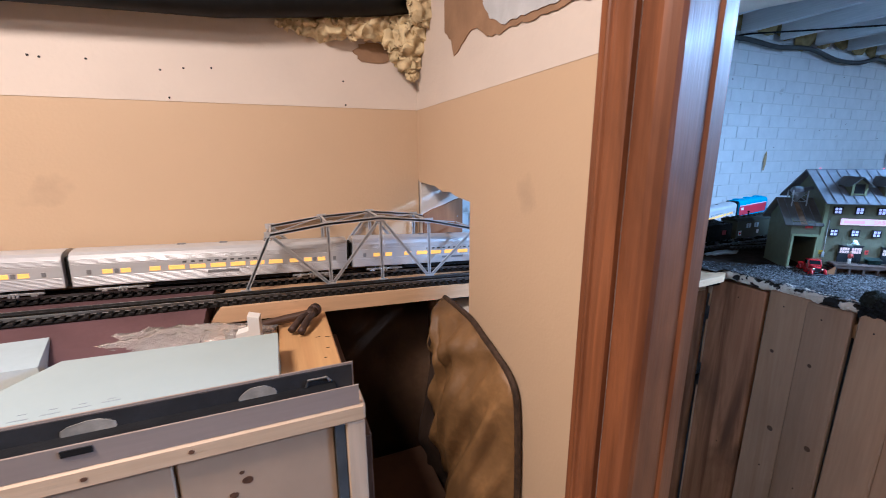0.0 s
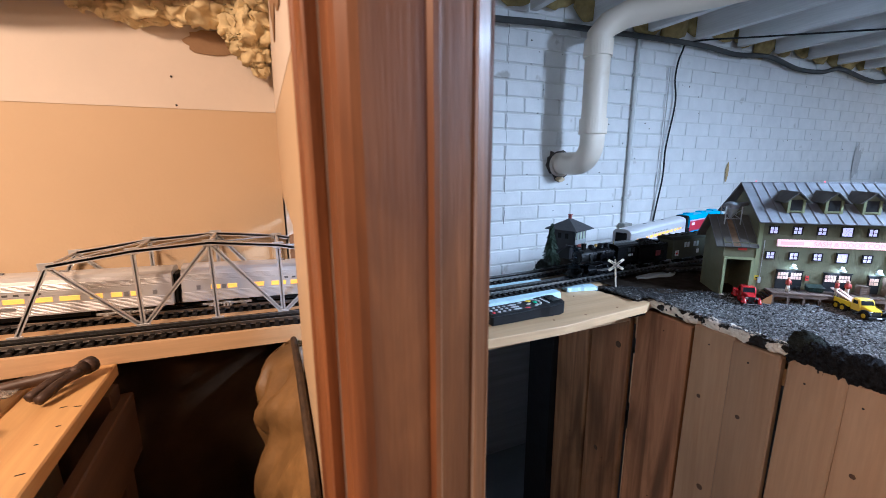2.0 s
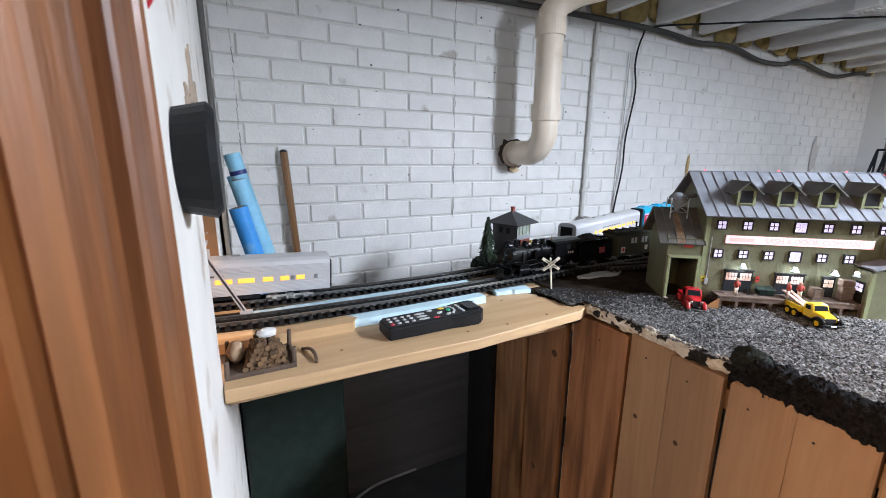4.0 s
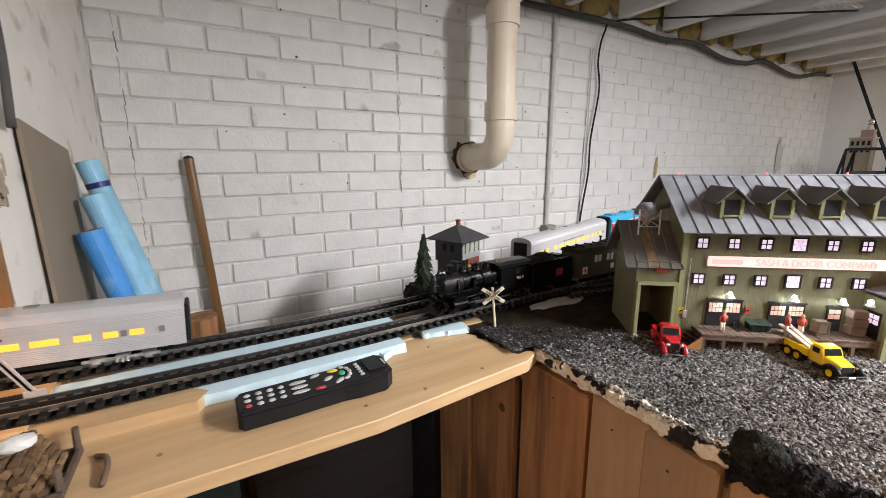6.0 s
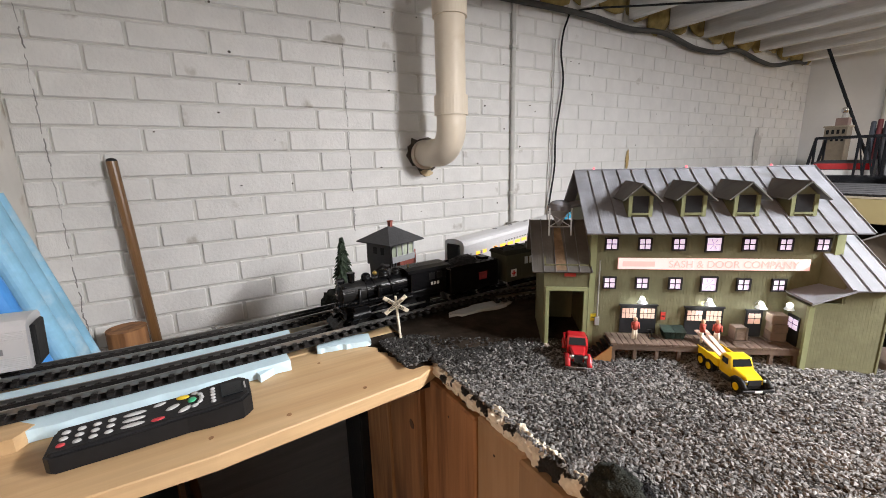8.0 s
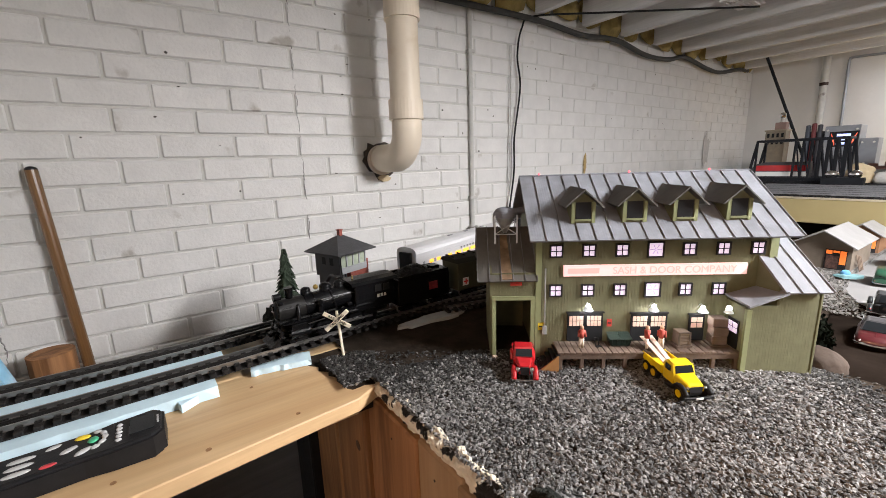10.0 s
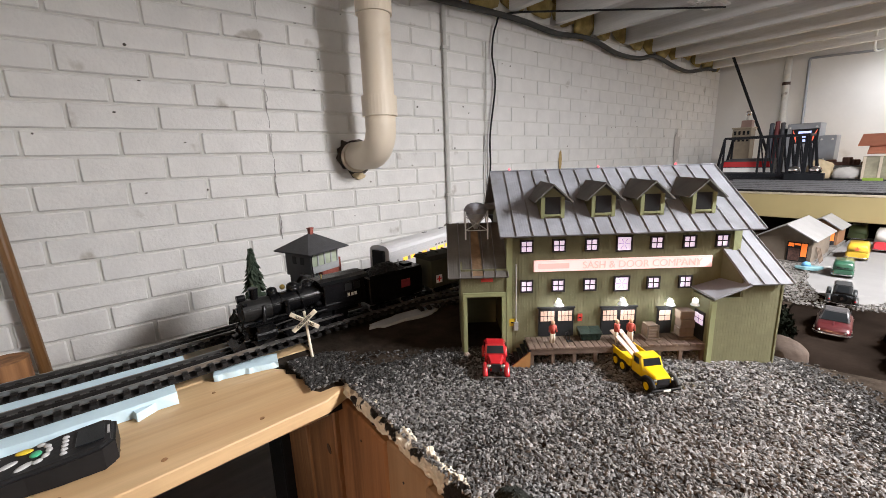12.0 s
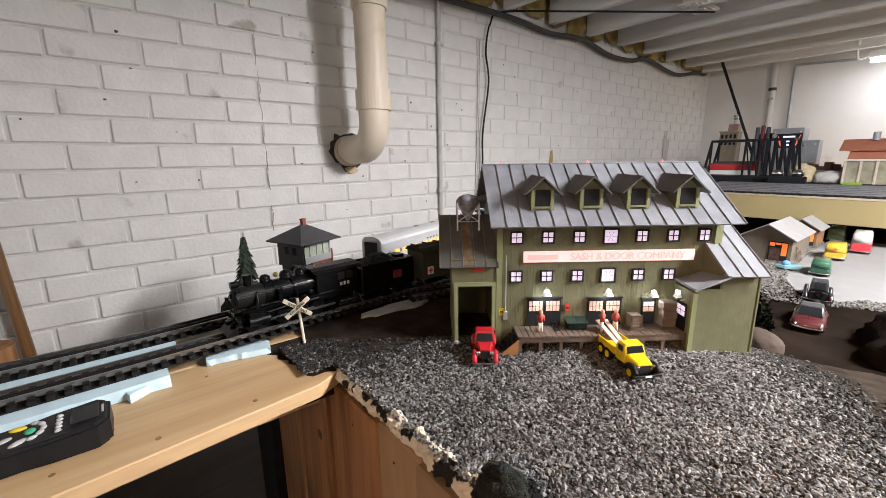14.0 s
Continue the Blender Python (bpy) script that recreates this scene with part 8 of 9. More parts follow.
shop = thing("shop_light", "white fluorescent shop light hanging from the joists", "ceiling light", pose(5.4, 0.20, 1.99))
part("housing", prism(B(), [(-0.06, 0.0), (0.06, 0.0), (0.035, 0.045), (-0.035, 0.045)], -0.45, 0.45, "y"), M_WHITEWALL, shop)
part("tube", rod(B(), (0, -0.44, -0.016), (0, 0.44, -0.016), 0.016, n=14), mat("fluorescent_tube", (1, 1, 1), 0.3, vary=0, bump=0, fine=0, glow=9.0, glow_colour=(0.93, 0.96, 1.0)), shop)
for s in (-1, 1):
    part("hanger", rod(B(), (0, s * 0.3, 0.045), (0, s * 0.3, 0.07), 0.004, n=6), M_CONDUIT, shop)
shop2 = thing("shop_light", "white fluorescent shop light hanging from the joists", "ceiling light", pose(2.19, -0.8, 1.985))
part("housing", prism(B(), [(-0.085, 0.0), (0.085, 0.0), (0.04, 0.05), (-0.04, 0.05)], -0.62, 0.62, "y"), M_WHITEWALL, shop2)
for s in (-1, 1):
    part("hanger", rod(B(), (0, s * 0.4, 0.05), (0, s * 0.4, 0.085), 0.004, n=6), M_CONDUIT, shop2)
cable("lamp_cord", [(5.4, 0.645, 2.015), (5.38, 0.70, 1.99), (5.33, 0.71, 2.05), (5.12, 0.68, 2.2)], 0.007, "white cord of the shop light", M_WHITEP)
cable("floor_cord", [(0.70, 1.58, FLOOR_Z + 0.006), (0.78, 1.645, FLOOR_Z + 0.006), (0.87, 1.70, FLOOR_Z + 0.006), (0.99, 1.74, FLOOR_Z + 0.006), (1.2, 1.75, FLOOR_Z + 0.006)], 0.006, "white cord lying on the basement floor", M_WHITEP)


# ---- the town beyond the factory ----
M_ROAD = mat("pale_road", (0.17, 0.168, 0.166), 0.8, vary=0.06, scale=14, bump=0.15, dirt=0.2, dirt_colour=(0.3, 0.28, 0.26), dirt_scale=9)
M_DIRTROAD = mat("brown_dirt_road", (0.013, 0.0095, 0.0075), 0.98, spec=0.0, vary=0.5, scale=9, bump=0.8, dirt=0.5, dirt_colour=(0.032, 0.022, 0.016), dirt_scale=7, dirt_soft=0.25)
M_VERGE = mat("pale_gravel_verge", (0.14, 0.134, 0.125), 0.9, vary=0.4, scale=90, bump=0.8)
structure("road", prism(B(), [(2.26, 0.1), (2.14, 0.25), (2.15, 0.3), (2.2, 0.345), (2.32, 0.395), (2.55, 0.41), (3.1, 0.40), (3.1, -0.6), (2.4, -0.6)], 0.978, 0.9885, "z"), M_ROAD, "pale paved road leading under the upper deck", "road")
structure("dirt_road", prism(B(), [(1.5, -0.1), (1.655, 0.19), (1.78, 0.295), (1.8, 0.335), (2.12, 0.37), (2.2, 0.344), (2.149, 0.299), (2.139, 0.249), (2.255, 0.1), (2.2, -0.1)], 0.976, 0.988, "z"), M_DIRTROAD, "dark brown dirt track running into the paved road", "road")
structure("verge", prism(B(), [(2.16, 0.385), (2.2, 0.56), (2.45, 0.66), (2.95, 0.6), (2.95, 0.405), (2.5, 0.412), (2.32, 0.398)], 0.976, 0.992, "z"), M_VERGE, "pale gravel verge beside the road", "pavement")

M_CHIPS = mat("pale_verge_chips", (0.2, 0.19, 0.178), 0.8, vary=0.3, scale=60, island=0.6)
stones("verge_gravel", 5600, lambda x, y: 0.385 + 0.1 * max(0, x - 2.3) - 0.35 * max(0, 2.3 - x) < y < 0.6 and x > 2.06 + 0.05 * noise.noise(Vector((x * 9, y * 9, 2))), 0.003, lambda x, y: 0.992, M_CHIPS, "pale stone chips strewn beside the road", 13, (2.05, 2.75, 0.3, 0.62))
stones("verge_gravel", 900, lambda x, y: -0.05 < x - 2.15 - (0.3 - y) * 0.55 < 0.012 + 0.02 * noise.noise(Vector((x * 20, y * 20, 5))), 0.003, lambda x, y: 0.989, M_CHIPS, "grey stone chips along the edge of the pavement", 17, (2.1, 2.32, 0.08, 0.3))


def toy_car(name, x, y, rz, colour, length, width, height, label, roof=None, kind="sedan"):
    """Kinds: a round sedan with its nose to -x, an old coupe and a panel van with their tails to -x."""
    m = mat(name + "_paint", colour, 0.3, vary=0.06, scale=40, bump=0.02, coat=0.4)
    c = thing(name, label, "toy car", pose(x, y, 0.989, 0, 0, rz), "vehicles on the road")
    h, w = length / 2, width / 2
    low = height * 0.55
    front = kind == "sedan"
    if kind == "sedan":
        part("body", loft([(-h, rounded(w * 0.78, 0.006, low * 0.6, 0.35)), (-h * 0.93, rounded(w * 0.93, 0.005, low * 0.85, 0.4)), (-h * 0.6, rounded(w, 0.005, low, 0.4)), (h * 0.5, rounded(w, 0.005, low, 0.4)), (h * 0.9, rounded(w * 0.92, 0.005, low * 0.85, 0.4)), (h, rounded(w * 0.78, 0.006, low * 0.6, 0.35))]), m, c, smooth=True)
        part("cabin", loft([(-h * 0.38, rounded(w * 0.84, low * 0.9, low * 1.02, 0.2)), (-h * 0.1, rounded(w * 0.76, low * 0.9, height * 0.96, 0.35)), (h * 0.15, rounded(w * 0.76, low * 0.9, height, 0.4)), (h * 0.42, rounded(w * 0.74, low * 0.9, height * 0.93, 0.4)), (h * 0.75, rounded(w * 0.8, low * 0.88, low * 1.0, 0.2))]), roof or m, c)
        part("windscreen", slab(B(), (-h * 0.385, -w * 0.72, low * 1.05), (-h * 0.385, w * 0.72, low * 1.05), (-h * 0.135, w * 0.6, height * 0.91), (-h * 0.135, -w * 0.6, height * 0.91), -0.0006), M_GLASS, c)
        part("bonnet_ridge", sweep(B(), [(-h * 0.97, 0, low * 0.66), (-h * 0.7, 0, low * 0.97), (-h * 0.4, 0, low * 1.0)], 0.0012, 6), m, c)
        part("grille", sweep(B(), [(-h * 0.99, -w * 0.6, low * 0.46), (-h - 0.002, 0, low * 0.34), (-h * 0.99, w * 0.6, low * 0.46)], 0.0011, 6), M_CHROME, c, "chrome grille bar")
        for s in (-1, 1):
            part("headlight", ball(B(), (-h * 0.97, s * w * 0.7, low * 0.62), 0.0024), M_CHROME, c, "chrome headlight")
            part("side_window", slab(B(), (-h * 0.22, s * w * 0.83, low * 1.08), (h * 0.42, s * w * 0.83, low * 1.08), (h * 0.36, s * w * 0.79, height * 0.88), (-h * 0.08, s * w * 0.79, height * 0.88), 0.0006 * s), M_GLASS, c)
    elif kind == "coupe":
        part("body", loft([(-h * 0.85, rounded(w * 0.6, 0.008, low * 0.9, 0.3)), (-h * 0.6, rounded(w * 0.66, 0.007, low, 0.3)), (h * 0.3, rounded(w * 0.6, 0.007, low, 0.3)), (h, rounded(w * 0.4, 0.008, low * 0.9, 0.4))]), m, c)
        part("cabin", loft([(-h * 0.72, rounded(w * 0.62, low * 0.9, low * 1.1, 0.3)), (-h * 0.55, rounded(w * 0.62, low * 0.9, height * 0.95, 0.4)), (0, rounded(w * 0.62, low * 0.9, height, 0.4)), (h * 0.15, rounded(w * 0.6, low * 0.9, height * 0.93, 0.4)), (h * 0.2, rounded(w * 0.6, low * 0.9, low * 1.1, 0.3))]), roof or m, c)
        part("rear_window", slab(B(), (-h * 0.73, -w * 0.4, low * 1.15), (-h * 0.73, w * 0.4, low * 1.15), (-h * 0.575, w * 0.34, height * 0.9), (-h * 0.575, -w * 0.34, height * 0.9), -0.0008), M_GLASS, c)
        spare = part("spare_wheel", rod(B(), (-h * 0.86, 0, low * 0.75), (-h * 0.86 - 0.004, 0, low * 0.75), 0.0085, n=20), M_GLASS, c)
        part("hub", rod(B(), (-h * 0.86 - 0.004, 0, low * 0.75), (-h * 0.86 - 0.0048, 0, low * 0.75), 0.0032, n=12), M_CHROME, spare, "chrome hub")
        for s in (-1, 1):
            for a, b in ((-0.98, -0.3), (0.3, 0.95)):
                part("fender", sweep(B(), spline([(a * h, s * w * 0.84, 0.009), ((a * 0.7 + b * 0.3) * h, s * w * 0.84, 0.0185), ((a * 0.3 + b * 0.7) * h, s * w * 0.84, 0.017), (b * h, s * w * 0.8, 0.006)], 4), 0.0042, 10), m, c, smooth=True)
            part("running_board", box(B(), -h * 0.35, h * 0.4, s * w * 0.8 - 0.004, s * w * 0.8 + 0.004, 0.006, 0.0075), m, c)
    else:
        part("body", loft([(-h, rounded(w * 0.85, 0.006, low * 0.85, 0.3)), (-h * 0.88, rounded(w, 0.005, low, 0.35)), (h * 0.8, rounded(w, 0.005, low, 0.35)), (h, rounded(w * 0.85, 0.006, low * 0.85, 0.3))]), m, c)
        part("cabin", loft([(-h * 0.98, rounded(w * 0.88, low * 0.85, height * 0.8, 0.4)), (-h * 0.88, rounded(w * 0.93, low * 0.85, height * 0.95, 0.5)), (-h * 0.6, rounded(w * 0.95, low * 0.85, height, 0.5)), (h * 0.3, rounded(w * 0.95, low * 0.85, height, 0.5)), (h * 0.5, rounded(w * 0.9, low * 0.85, low * 1.2, 0.3))]), roof or m, c, smooth=True)
        if kind == "van":
            for s in (-1, 1):
                part("rear_window", slab(B(), (-h * 0.985, s * w * 0.32 - w * 0.22, low * 1.1), (-h * 0.985, s * w * 0.32 + w * 0.22, low * 1.1), (-h * 0.955, s * w * 0.3 + w * 0.2, height * 0.82), (-h * 0.955, s * w * 0.3 - w * 0.2, height * 0.82), -0.0008), M_GLASS, c)
    for s in (-1, 1):
        if not front:
            part("tail_lamp", ball(B(), (-h * 0.97, s * w * 0.8, low * 0.6), 0.0017), M_REDT, c)
        for k in (-0.6, 0.6):
            wheel(c, k * h, s * w * 0.88, 0.0085, 0.005, M_CHROME)
    part("bumper", sweep(B(), spline([(-h * 0.93, -w * 1.02, 0.009), (-h - 0.003, -w * 0.7, 0.009), (-h - 0.004, 0, 0.0085), (-h - 0.003, w * 0.7, 0.009), (-h * 0.93, w * 1.02, 0.009)], 4), 0.0017, 8), M_CHROME, c, "chrome bumper")
    return c


M_WHITEROOF = mat("white_car_roof", (0.4, 0.39, 0.38), 0.3, vary=0.03)
# The grey cabin colour stands for the reflection on a maroon roof.
toy_car("maroon_car", 1.968, 0.284, 6, (0.06, 0.009, 0.011), 0.125, 0.05, 0.038, "maroon old toy sedan on the dirt track, roof greyed for its reflection", mat("grey_car_roof", (0.05, 0.048, 0.05), 0.35))
toy_car("black_car", 2.165, 0.302, 8, (0.02, 0.022, 0.024), 0.1, 0.05, 0.046, "black vintage toy car on the dirt track", kind="coupe")
toy_car("green_van", 2.44, 0.338, 6, (0.02, 0.075, 0.045), 0.1, 0.042, 0.042, "green toy panel van on the road", kind="van")
toy_car("yellow_van", 2.70, 0.342, 4, (0.45, 0.30, 0.03), 0.11, 0.05, 0.05, "yellow toy delivery van with a red base", kind="box")
toy_car("green_truck", 3.06, 0.385, 3, (0.16, 0.24, 0.10), 0.1, 0.05, 0.055, "pale green toy truck under the upper deck", kind="box")
toy_car("red_truck", 2.88, 0.302, 3, (0.4, 0.03, 0.04), 0.12, 0.05, 0.07, "red and white toy box truck on the road", M_WHITEROOF, "box")
star = thing("star_emblem", "red star emblem on the yellow van", "emblem", pose(2.7 - 0.0562, 0.3385, 0.989 + 0.034, 90, 0, -86))
bm = B()
pts = [(0.008 * (1 if k % 2 == 0 else 0.42) * math.cos(math.pi / 2 + k * math.pi / 5), 0.008 * (1 if k % 2 == 0 else 0.42) * math.sin(math.pi / 2 + k * math.pi / 5)) for k in range(10)]
part("star", prism(bm, pts, 0, 0.0008, "z"), mat("orange_red_paint", (0.6, 0.12, 0.05), 0.5), star)


def cottage(x, y, z, rz, w, d, h, rise, wall, roof, label, glow=None, name="model_house"):
    """A gabled house: the gable end faces -x."""
    t = thing(name, label, "model building", pose(x, y, z, 0, 0, rz))
    part("wall", prism(B(), [(-w / 2, 0), (w / 2, 0), (w / 2, h), (0, h + rise), (-w / 2, h)], -d / 2, d / 2), wall, t)
    for s in (-1, 1):
        o = 0.012
        k = (w / 2 + o) / (w / 2)
        part("roof", slab(B(), (-d / 2 - o, 0, h + rise + 0.003), (d / 2 + o, 0, h + rise + 0.003), (d / 2 + o, s * (w / 2 + o), h + rise - rise * k + 0.003), (-d / 2 - o, s * (w / 2 + o), h + rise - rise * k + 0.003), 0.003 * s), roof, t)
    if glow:
        win = part("window", box(B(), -d / 2 - 0.0015, -d / 2 + 0.001, -w * 0.43, -w * 0.05, h * 0.08, h * 0.84), M_FRAME, t)
        for k in range(3):
            part("pane", box(B(), -d / 2 - 0.0022, -d / 2 - 0.0016, -w * 0.415 + k * w * 0.12, -w * 0.31 + k * w * 0.12, h * (0.3, 0.72, 0.66)[k], h * 0.8), glow, win)
        part("goods", box(B(), -d / 2 - 0.0021, -d / 2 - 0.0016, -w * 0.29, -w * 0.08, h * 0.12, h * 0.6), mat("dim_shop_goods", (0.07, 0.035, 0.028), 0.7, vary=0.5, scale=200), win)
    part("plinth", box(B(), -d / 2 - 0.004, d / 2 + 0.004, -w / 2 - 0.004, w / 2 + 0.004, -0.008, 0.006), M_VERGE, t)
    return t


M_STATIONWALL = mat("brown_station_wall", (0.13, 0.105, 0.082), 0.75, vary=0.12, scale=40, bump=0.15)
M_PALEROOF = mat("pale_grey_roof", (0.21, 0.207, 0.203), 0.6, vary=0.1, scale=30, bump=0.1)
M_ORANGEGLOW = mat("orange_lit_pane", (0.45, 0.15, 0.04), 0.5, vary=0.05, bump=0, fine=0, glow=0.7, glow_colour=(1.0, 0.20, 0.03))
cottage(2.587, 0.472, 0.992, -1, 0.124, 0.22, 0.076, 0.037, M_STATIONWALL, M_PALEROOF, "brown model station house with pale roof and an orange lit window", M_ORANGEGLOW)
cottage(2.88, 0.452, 0.992, -1, 0.09, 0.12, 0.066, 0.03, mat("orange_wood_wall", (0.2, 0.1, 0.05), 0.7, vary=0.15), M_PALEROOF, "small model house with orange walls and pale roof", M_ORANGEGLOW)
for i in range(4):
    st2 = thing("stacked_plank", "weathered little planks leaning at the station wall", "model plank", pose(2.52 + 0.014 * i, 0.398, 0.992, -14, 0, 0), "planks at the station")
    part("plank", box(B(), -0.003, 0.003, -0.0008, 0.0008, 0, 0.05 - 0.004 * i), M_CRATE, st2)
bt = thing("row_boat", "tiny teal and blue model boat on the verge", "model boat", pose(2.405, 0.402, 0.996, 0, 0, -60))
part("hull", loft([(-0.03, rounded(0.003, 0.004, 0.008)), (-0.012, rounded(0.011, 0.0, 0.01)), (0.015, rounded(0.011, 0.0, 0.01)), (0.03, rounded(0.006, 0.003, 0.01))]), mat("teal_boat_paint", (0.12, 0.24, 0.26), 0.5), bt)
part("cargo", ball(B(), (-0.006, 0, 0.013), 0.009, 1.2, 0.8, 1), mat("blue_cargo", (0.08, 0.25, 0.45), 0.6), bt)
M_SHRUB = mat("dark_green_shrub", (0.007, 0.0085, 0.006), 0.95, spec=0.0, vary=0.5, scale=110, bump=1.0)


def shrub(x, y, z, r, label, seed):
    """A foam-and-turf shrub: a dark core covered in small flakes."""
    rng = random.Random(seed)
    t = thing("shrub", label, "shrub", pose(x, y, z))
    core, leaf = B(), B()
    bmesh.ops.create_icosphere(core, subdivisions=3, radius=r * 0.8)
    for v in core.verts:
        v.co += v.co.normalized() * r * 0.35 * noise.noise(v.co / r * 1.8 + Vector((seed, 0, 0)))
    part("core", core, M_SHRUB, t)
    for _ in range(900):
        d = Vector((rng.gauss(0, 1), rng.gauss(0, 1), rng.gauss(0.25, 1))).normalized()
        p = d * r * (0.82 + rng.uniform(-0.05, 0.2) + 0.35 * noise.noise(d * 1.45 + Vector((seed, 0, 0))))
        a, b = Vector((rng.gauss(0, 1), rng.gauss(0, 1), rng.gauss(0, 1))).normalized() * 0.0045, Vector((rng.gauss(0, 1), rng.gauss(0, 1), rng.gauss(0, 1))).normalized() * 0.0045
        leaf.faces.new([leaf.verts.new(p + c) for c in (a, b, -a, -b)])
    tagged(part("foliage", leaf, M_SHRUB, t), kind="stuff")


for x, y, r, k in ((1.858, 0.362, 0.046, 3), (1.93, 0.40, 0.05, 8), (2.03, 0.43, 0.045, 11)):
    shrub(x, y, 1.0, r, "dark green foam shrub beside the dirt track", k)
M_MOUND = mat("dark_brown_mound", (0.012, 0.0095, 0.008), 0.95, spec=0.0, vary=0.4, scale=30, bump=0.9)
clump("rocky_mound", 1.95, 0.13, 0.98, 0.085, 2.0, 0.95, 0.85, M_MOUND, "dark brown rocky mound at the roadside", 4, 0.3)
# This taller hill, out of view, is added to cast shade over the track.
clump("rocky_mound", 2.06, -0.1, 1.0, 0.16, 1.3, 0.9, 1.7, M_MOUND, "dark brown rocky mound at the roadside", 14, 0.3)

# ---- upper deck with its own railway ----
DECK2, DX = 1.15, 2.95
M_FASCIA = mat("olive_tan_fascia", (0.25, 0.20, 0.095), 0.6, vary=0.12, scale=3, bump=0.08)
upper = thing("upper_deck", "raised plywood deck with an olive tan painted fascia", "layout shelf")
part("fascia", box(B(), DX, DX + 0.018, -1.9, 0.98, DECK2 - 0.088, DECK2 + 0.002, 0.002), M_FASCIA, upper, "olive tan painted board")
part("edge_strip", box(B(), DX - 0.001, DX + 0.02, -1.9, 0.98, DECK2 + 0.002, DECK2 + 0.008), mat("cream_edge", (0.30, 0.26, 0.19), 0.6), upper)
part("deck", box(B(), DX + 0.0185, EAST - 0.03, -1.9, 0.98, DECK2 - 0.02, DECK2 + 0.0015), M_PINE_Y, upper)
part("deck_wing", box(B(), 3.55, EAST - 0.03, 0.981, 1.45, DECK2 - 0.02, DECK2 + 0.0015), M_PINE_Y, upper)
for x, y in ((3.0, 0.93), (3.0, -0.6), (5.0, 0.9), (5.0, 1.38), (3.62, 1.4)):
    part("leg", box(B(), x, x + 0.04, y, y + 0.04, 0.97, DECK2 - 0.021), M_PINE_Y, upper)
M_BALLAST = mat("black_track_bed", (0.02, 0.02, 0.022), 0.8, spec=0.06, vary=0.4, scale=60, bump=0.5)
structure("track_bed", box(B(), DX + 0.025, DX + 1.35, -1.85, 0.96, DECK2 + 0.002, DECK2 + 0.008), M_BALLAST, "black track bed along the deck edge", "track bed")


M_DECKRAIL = mat("bright_nickel_rail", (0.16, 0.162, 0.17), 0.5, metal=0.3, vary=0.1)


def deck_track(x):
    t = thing("deck_track", "straight three-rail track along the upper deck", "railway track", None, "tracks on the upper deck")
    z = DECK2 + 0.02
    for off in (-0.0159, 0, 0.0159):
        part("rail", box(B(), x + off - 0.0013, x + off + 0.0013, -1.8, 0.95, z - 0.006, z), M_DECKRAIL if off else M_TIE, t)
    first = None
    y = -0.55
    while y < 0.95:
        m = Matrix.Translation((x, y, z - 0.006))
        if first is None:
            first = part("tie", box(B(), -0.0285, 0.0285, -0.0055, 0.0055, -0.0055, 0), M_TIE, t)
            first.matrix_local = m
        else:
            twin(first, m)
        y += 0.0255


for x in (3.02, 3.12, 3.22, 3.34, 3.46, 3.58):
    deck_track(x)

# black truss bridge, red diesel and the buildings at the back
bx, by0, by1, bz = 3.7, 0.655, 1.08, DECK2 + 0.04
bb = thing("black_bridge", "black model truss bridge on the upper deck", "model bridge")
M_BB = mat("black_bridge_paint", (0.012, 0.013, 0.016), 0.5, vary=0.2, bump=0.1)
for x in (bx, bx + 0.13):
    for z, w in ((bz, 0.016), (bz + 0.2, 0.012)):
        part("chord", box(B(), x - 0.006, x + 0.006, by0 + (0 if z == bz else 0.03), by1 - (0 if z == bz else 0.03), z - w / 2, z + w / 2), M_BB, bb)
    n = 11
    for k in range(n + 1):
        y = by0 + 0.03 + (by1 - by0 - 0.06) * k / n
        if k > 5 and k not in (6, n):
            continue
        part("upright", box(B(), x - 0.004, x + 0.004, y - 0.0045, y + 0.0045, bz, bz + 0.2), M_BB, bb)
        if k < 6:
            y2 = by0 + 0.03 + (by1 - by0 - 0.06) * (k + 1) / n
            part("diagonal", rod(B(), (x, y, bz), (x, y2, bz + 0.2), 0.0035, n=6), M_BB, bb)
    part("end_post", rod(B(), (x, by1, bz), (x, by1 - 0.03, bz + 0.2), 0.007, n=6), M_BB, bb)
    part("end_post", rod(B(), (x, by0, bz), (x, by0 + 0.03, bz + 0.2), 0.007, n=6), M_BB, bb)
for k in range(6):
    y = by0 + 0.03 + (by1 - by0 - 0.06) * k / 5
    part("cross_brace", box(B(), bx, bx + 0.13, y - 0.004, y + 0.004, bz + 0.194, bz + 0.206), M_BB, bb)
part("deck", box(B(), bx - 0.01, bx + 0.14, by0, by1, bz - 0.014, bz - 0.008), M_BB, bb)
rs = thing("bridge_riser", "black painted riser under the black bridge", "riser")
part("riser", box(B(), bx - 0.02, bx + 0.15, by0 - 0.02, by1 + 0.02, DECK2 + 0.0016, bz - 0.0145), M_BALLAST, rs)
rd = thing("red_diesel", "red, white and black model diesel inside the bridge", "model train", pose(bx + 0.065, 0.955, bz - 0.008, 0, 0, 90))
part("body", loft([(-0.13, rounded(0.03, 0.012, 0.095)), (0.06, rounded(0.03, 0.012, 0.095)), (0.1, rounded(0.029, 0.012, 0.085, 0.4)), (0.135, rounded(0.024, 0.012, 0.055, 0.5))]), mat("black_and_silver_paint", (0.05, 0.05, 0.055), 0.35), rd)
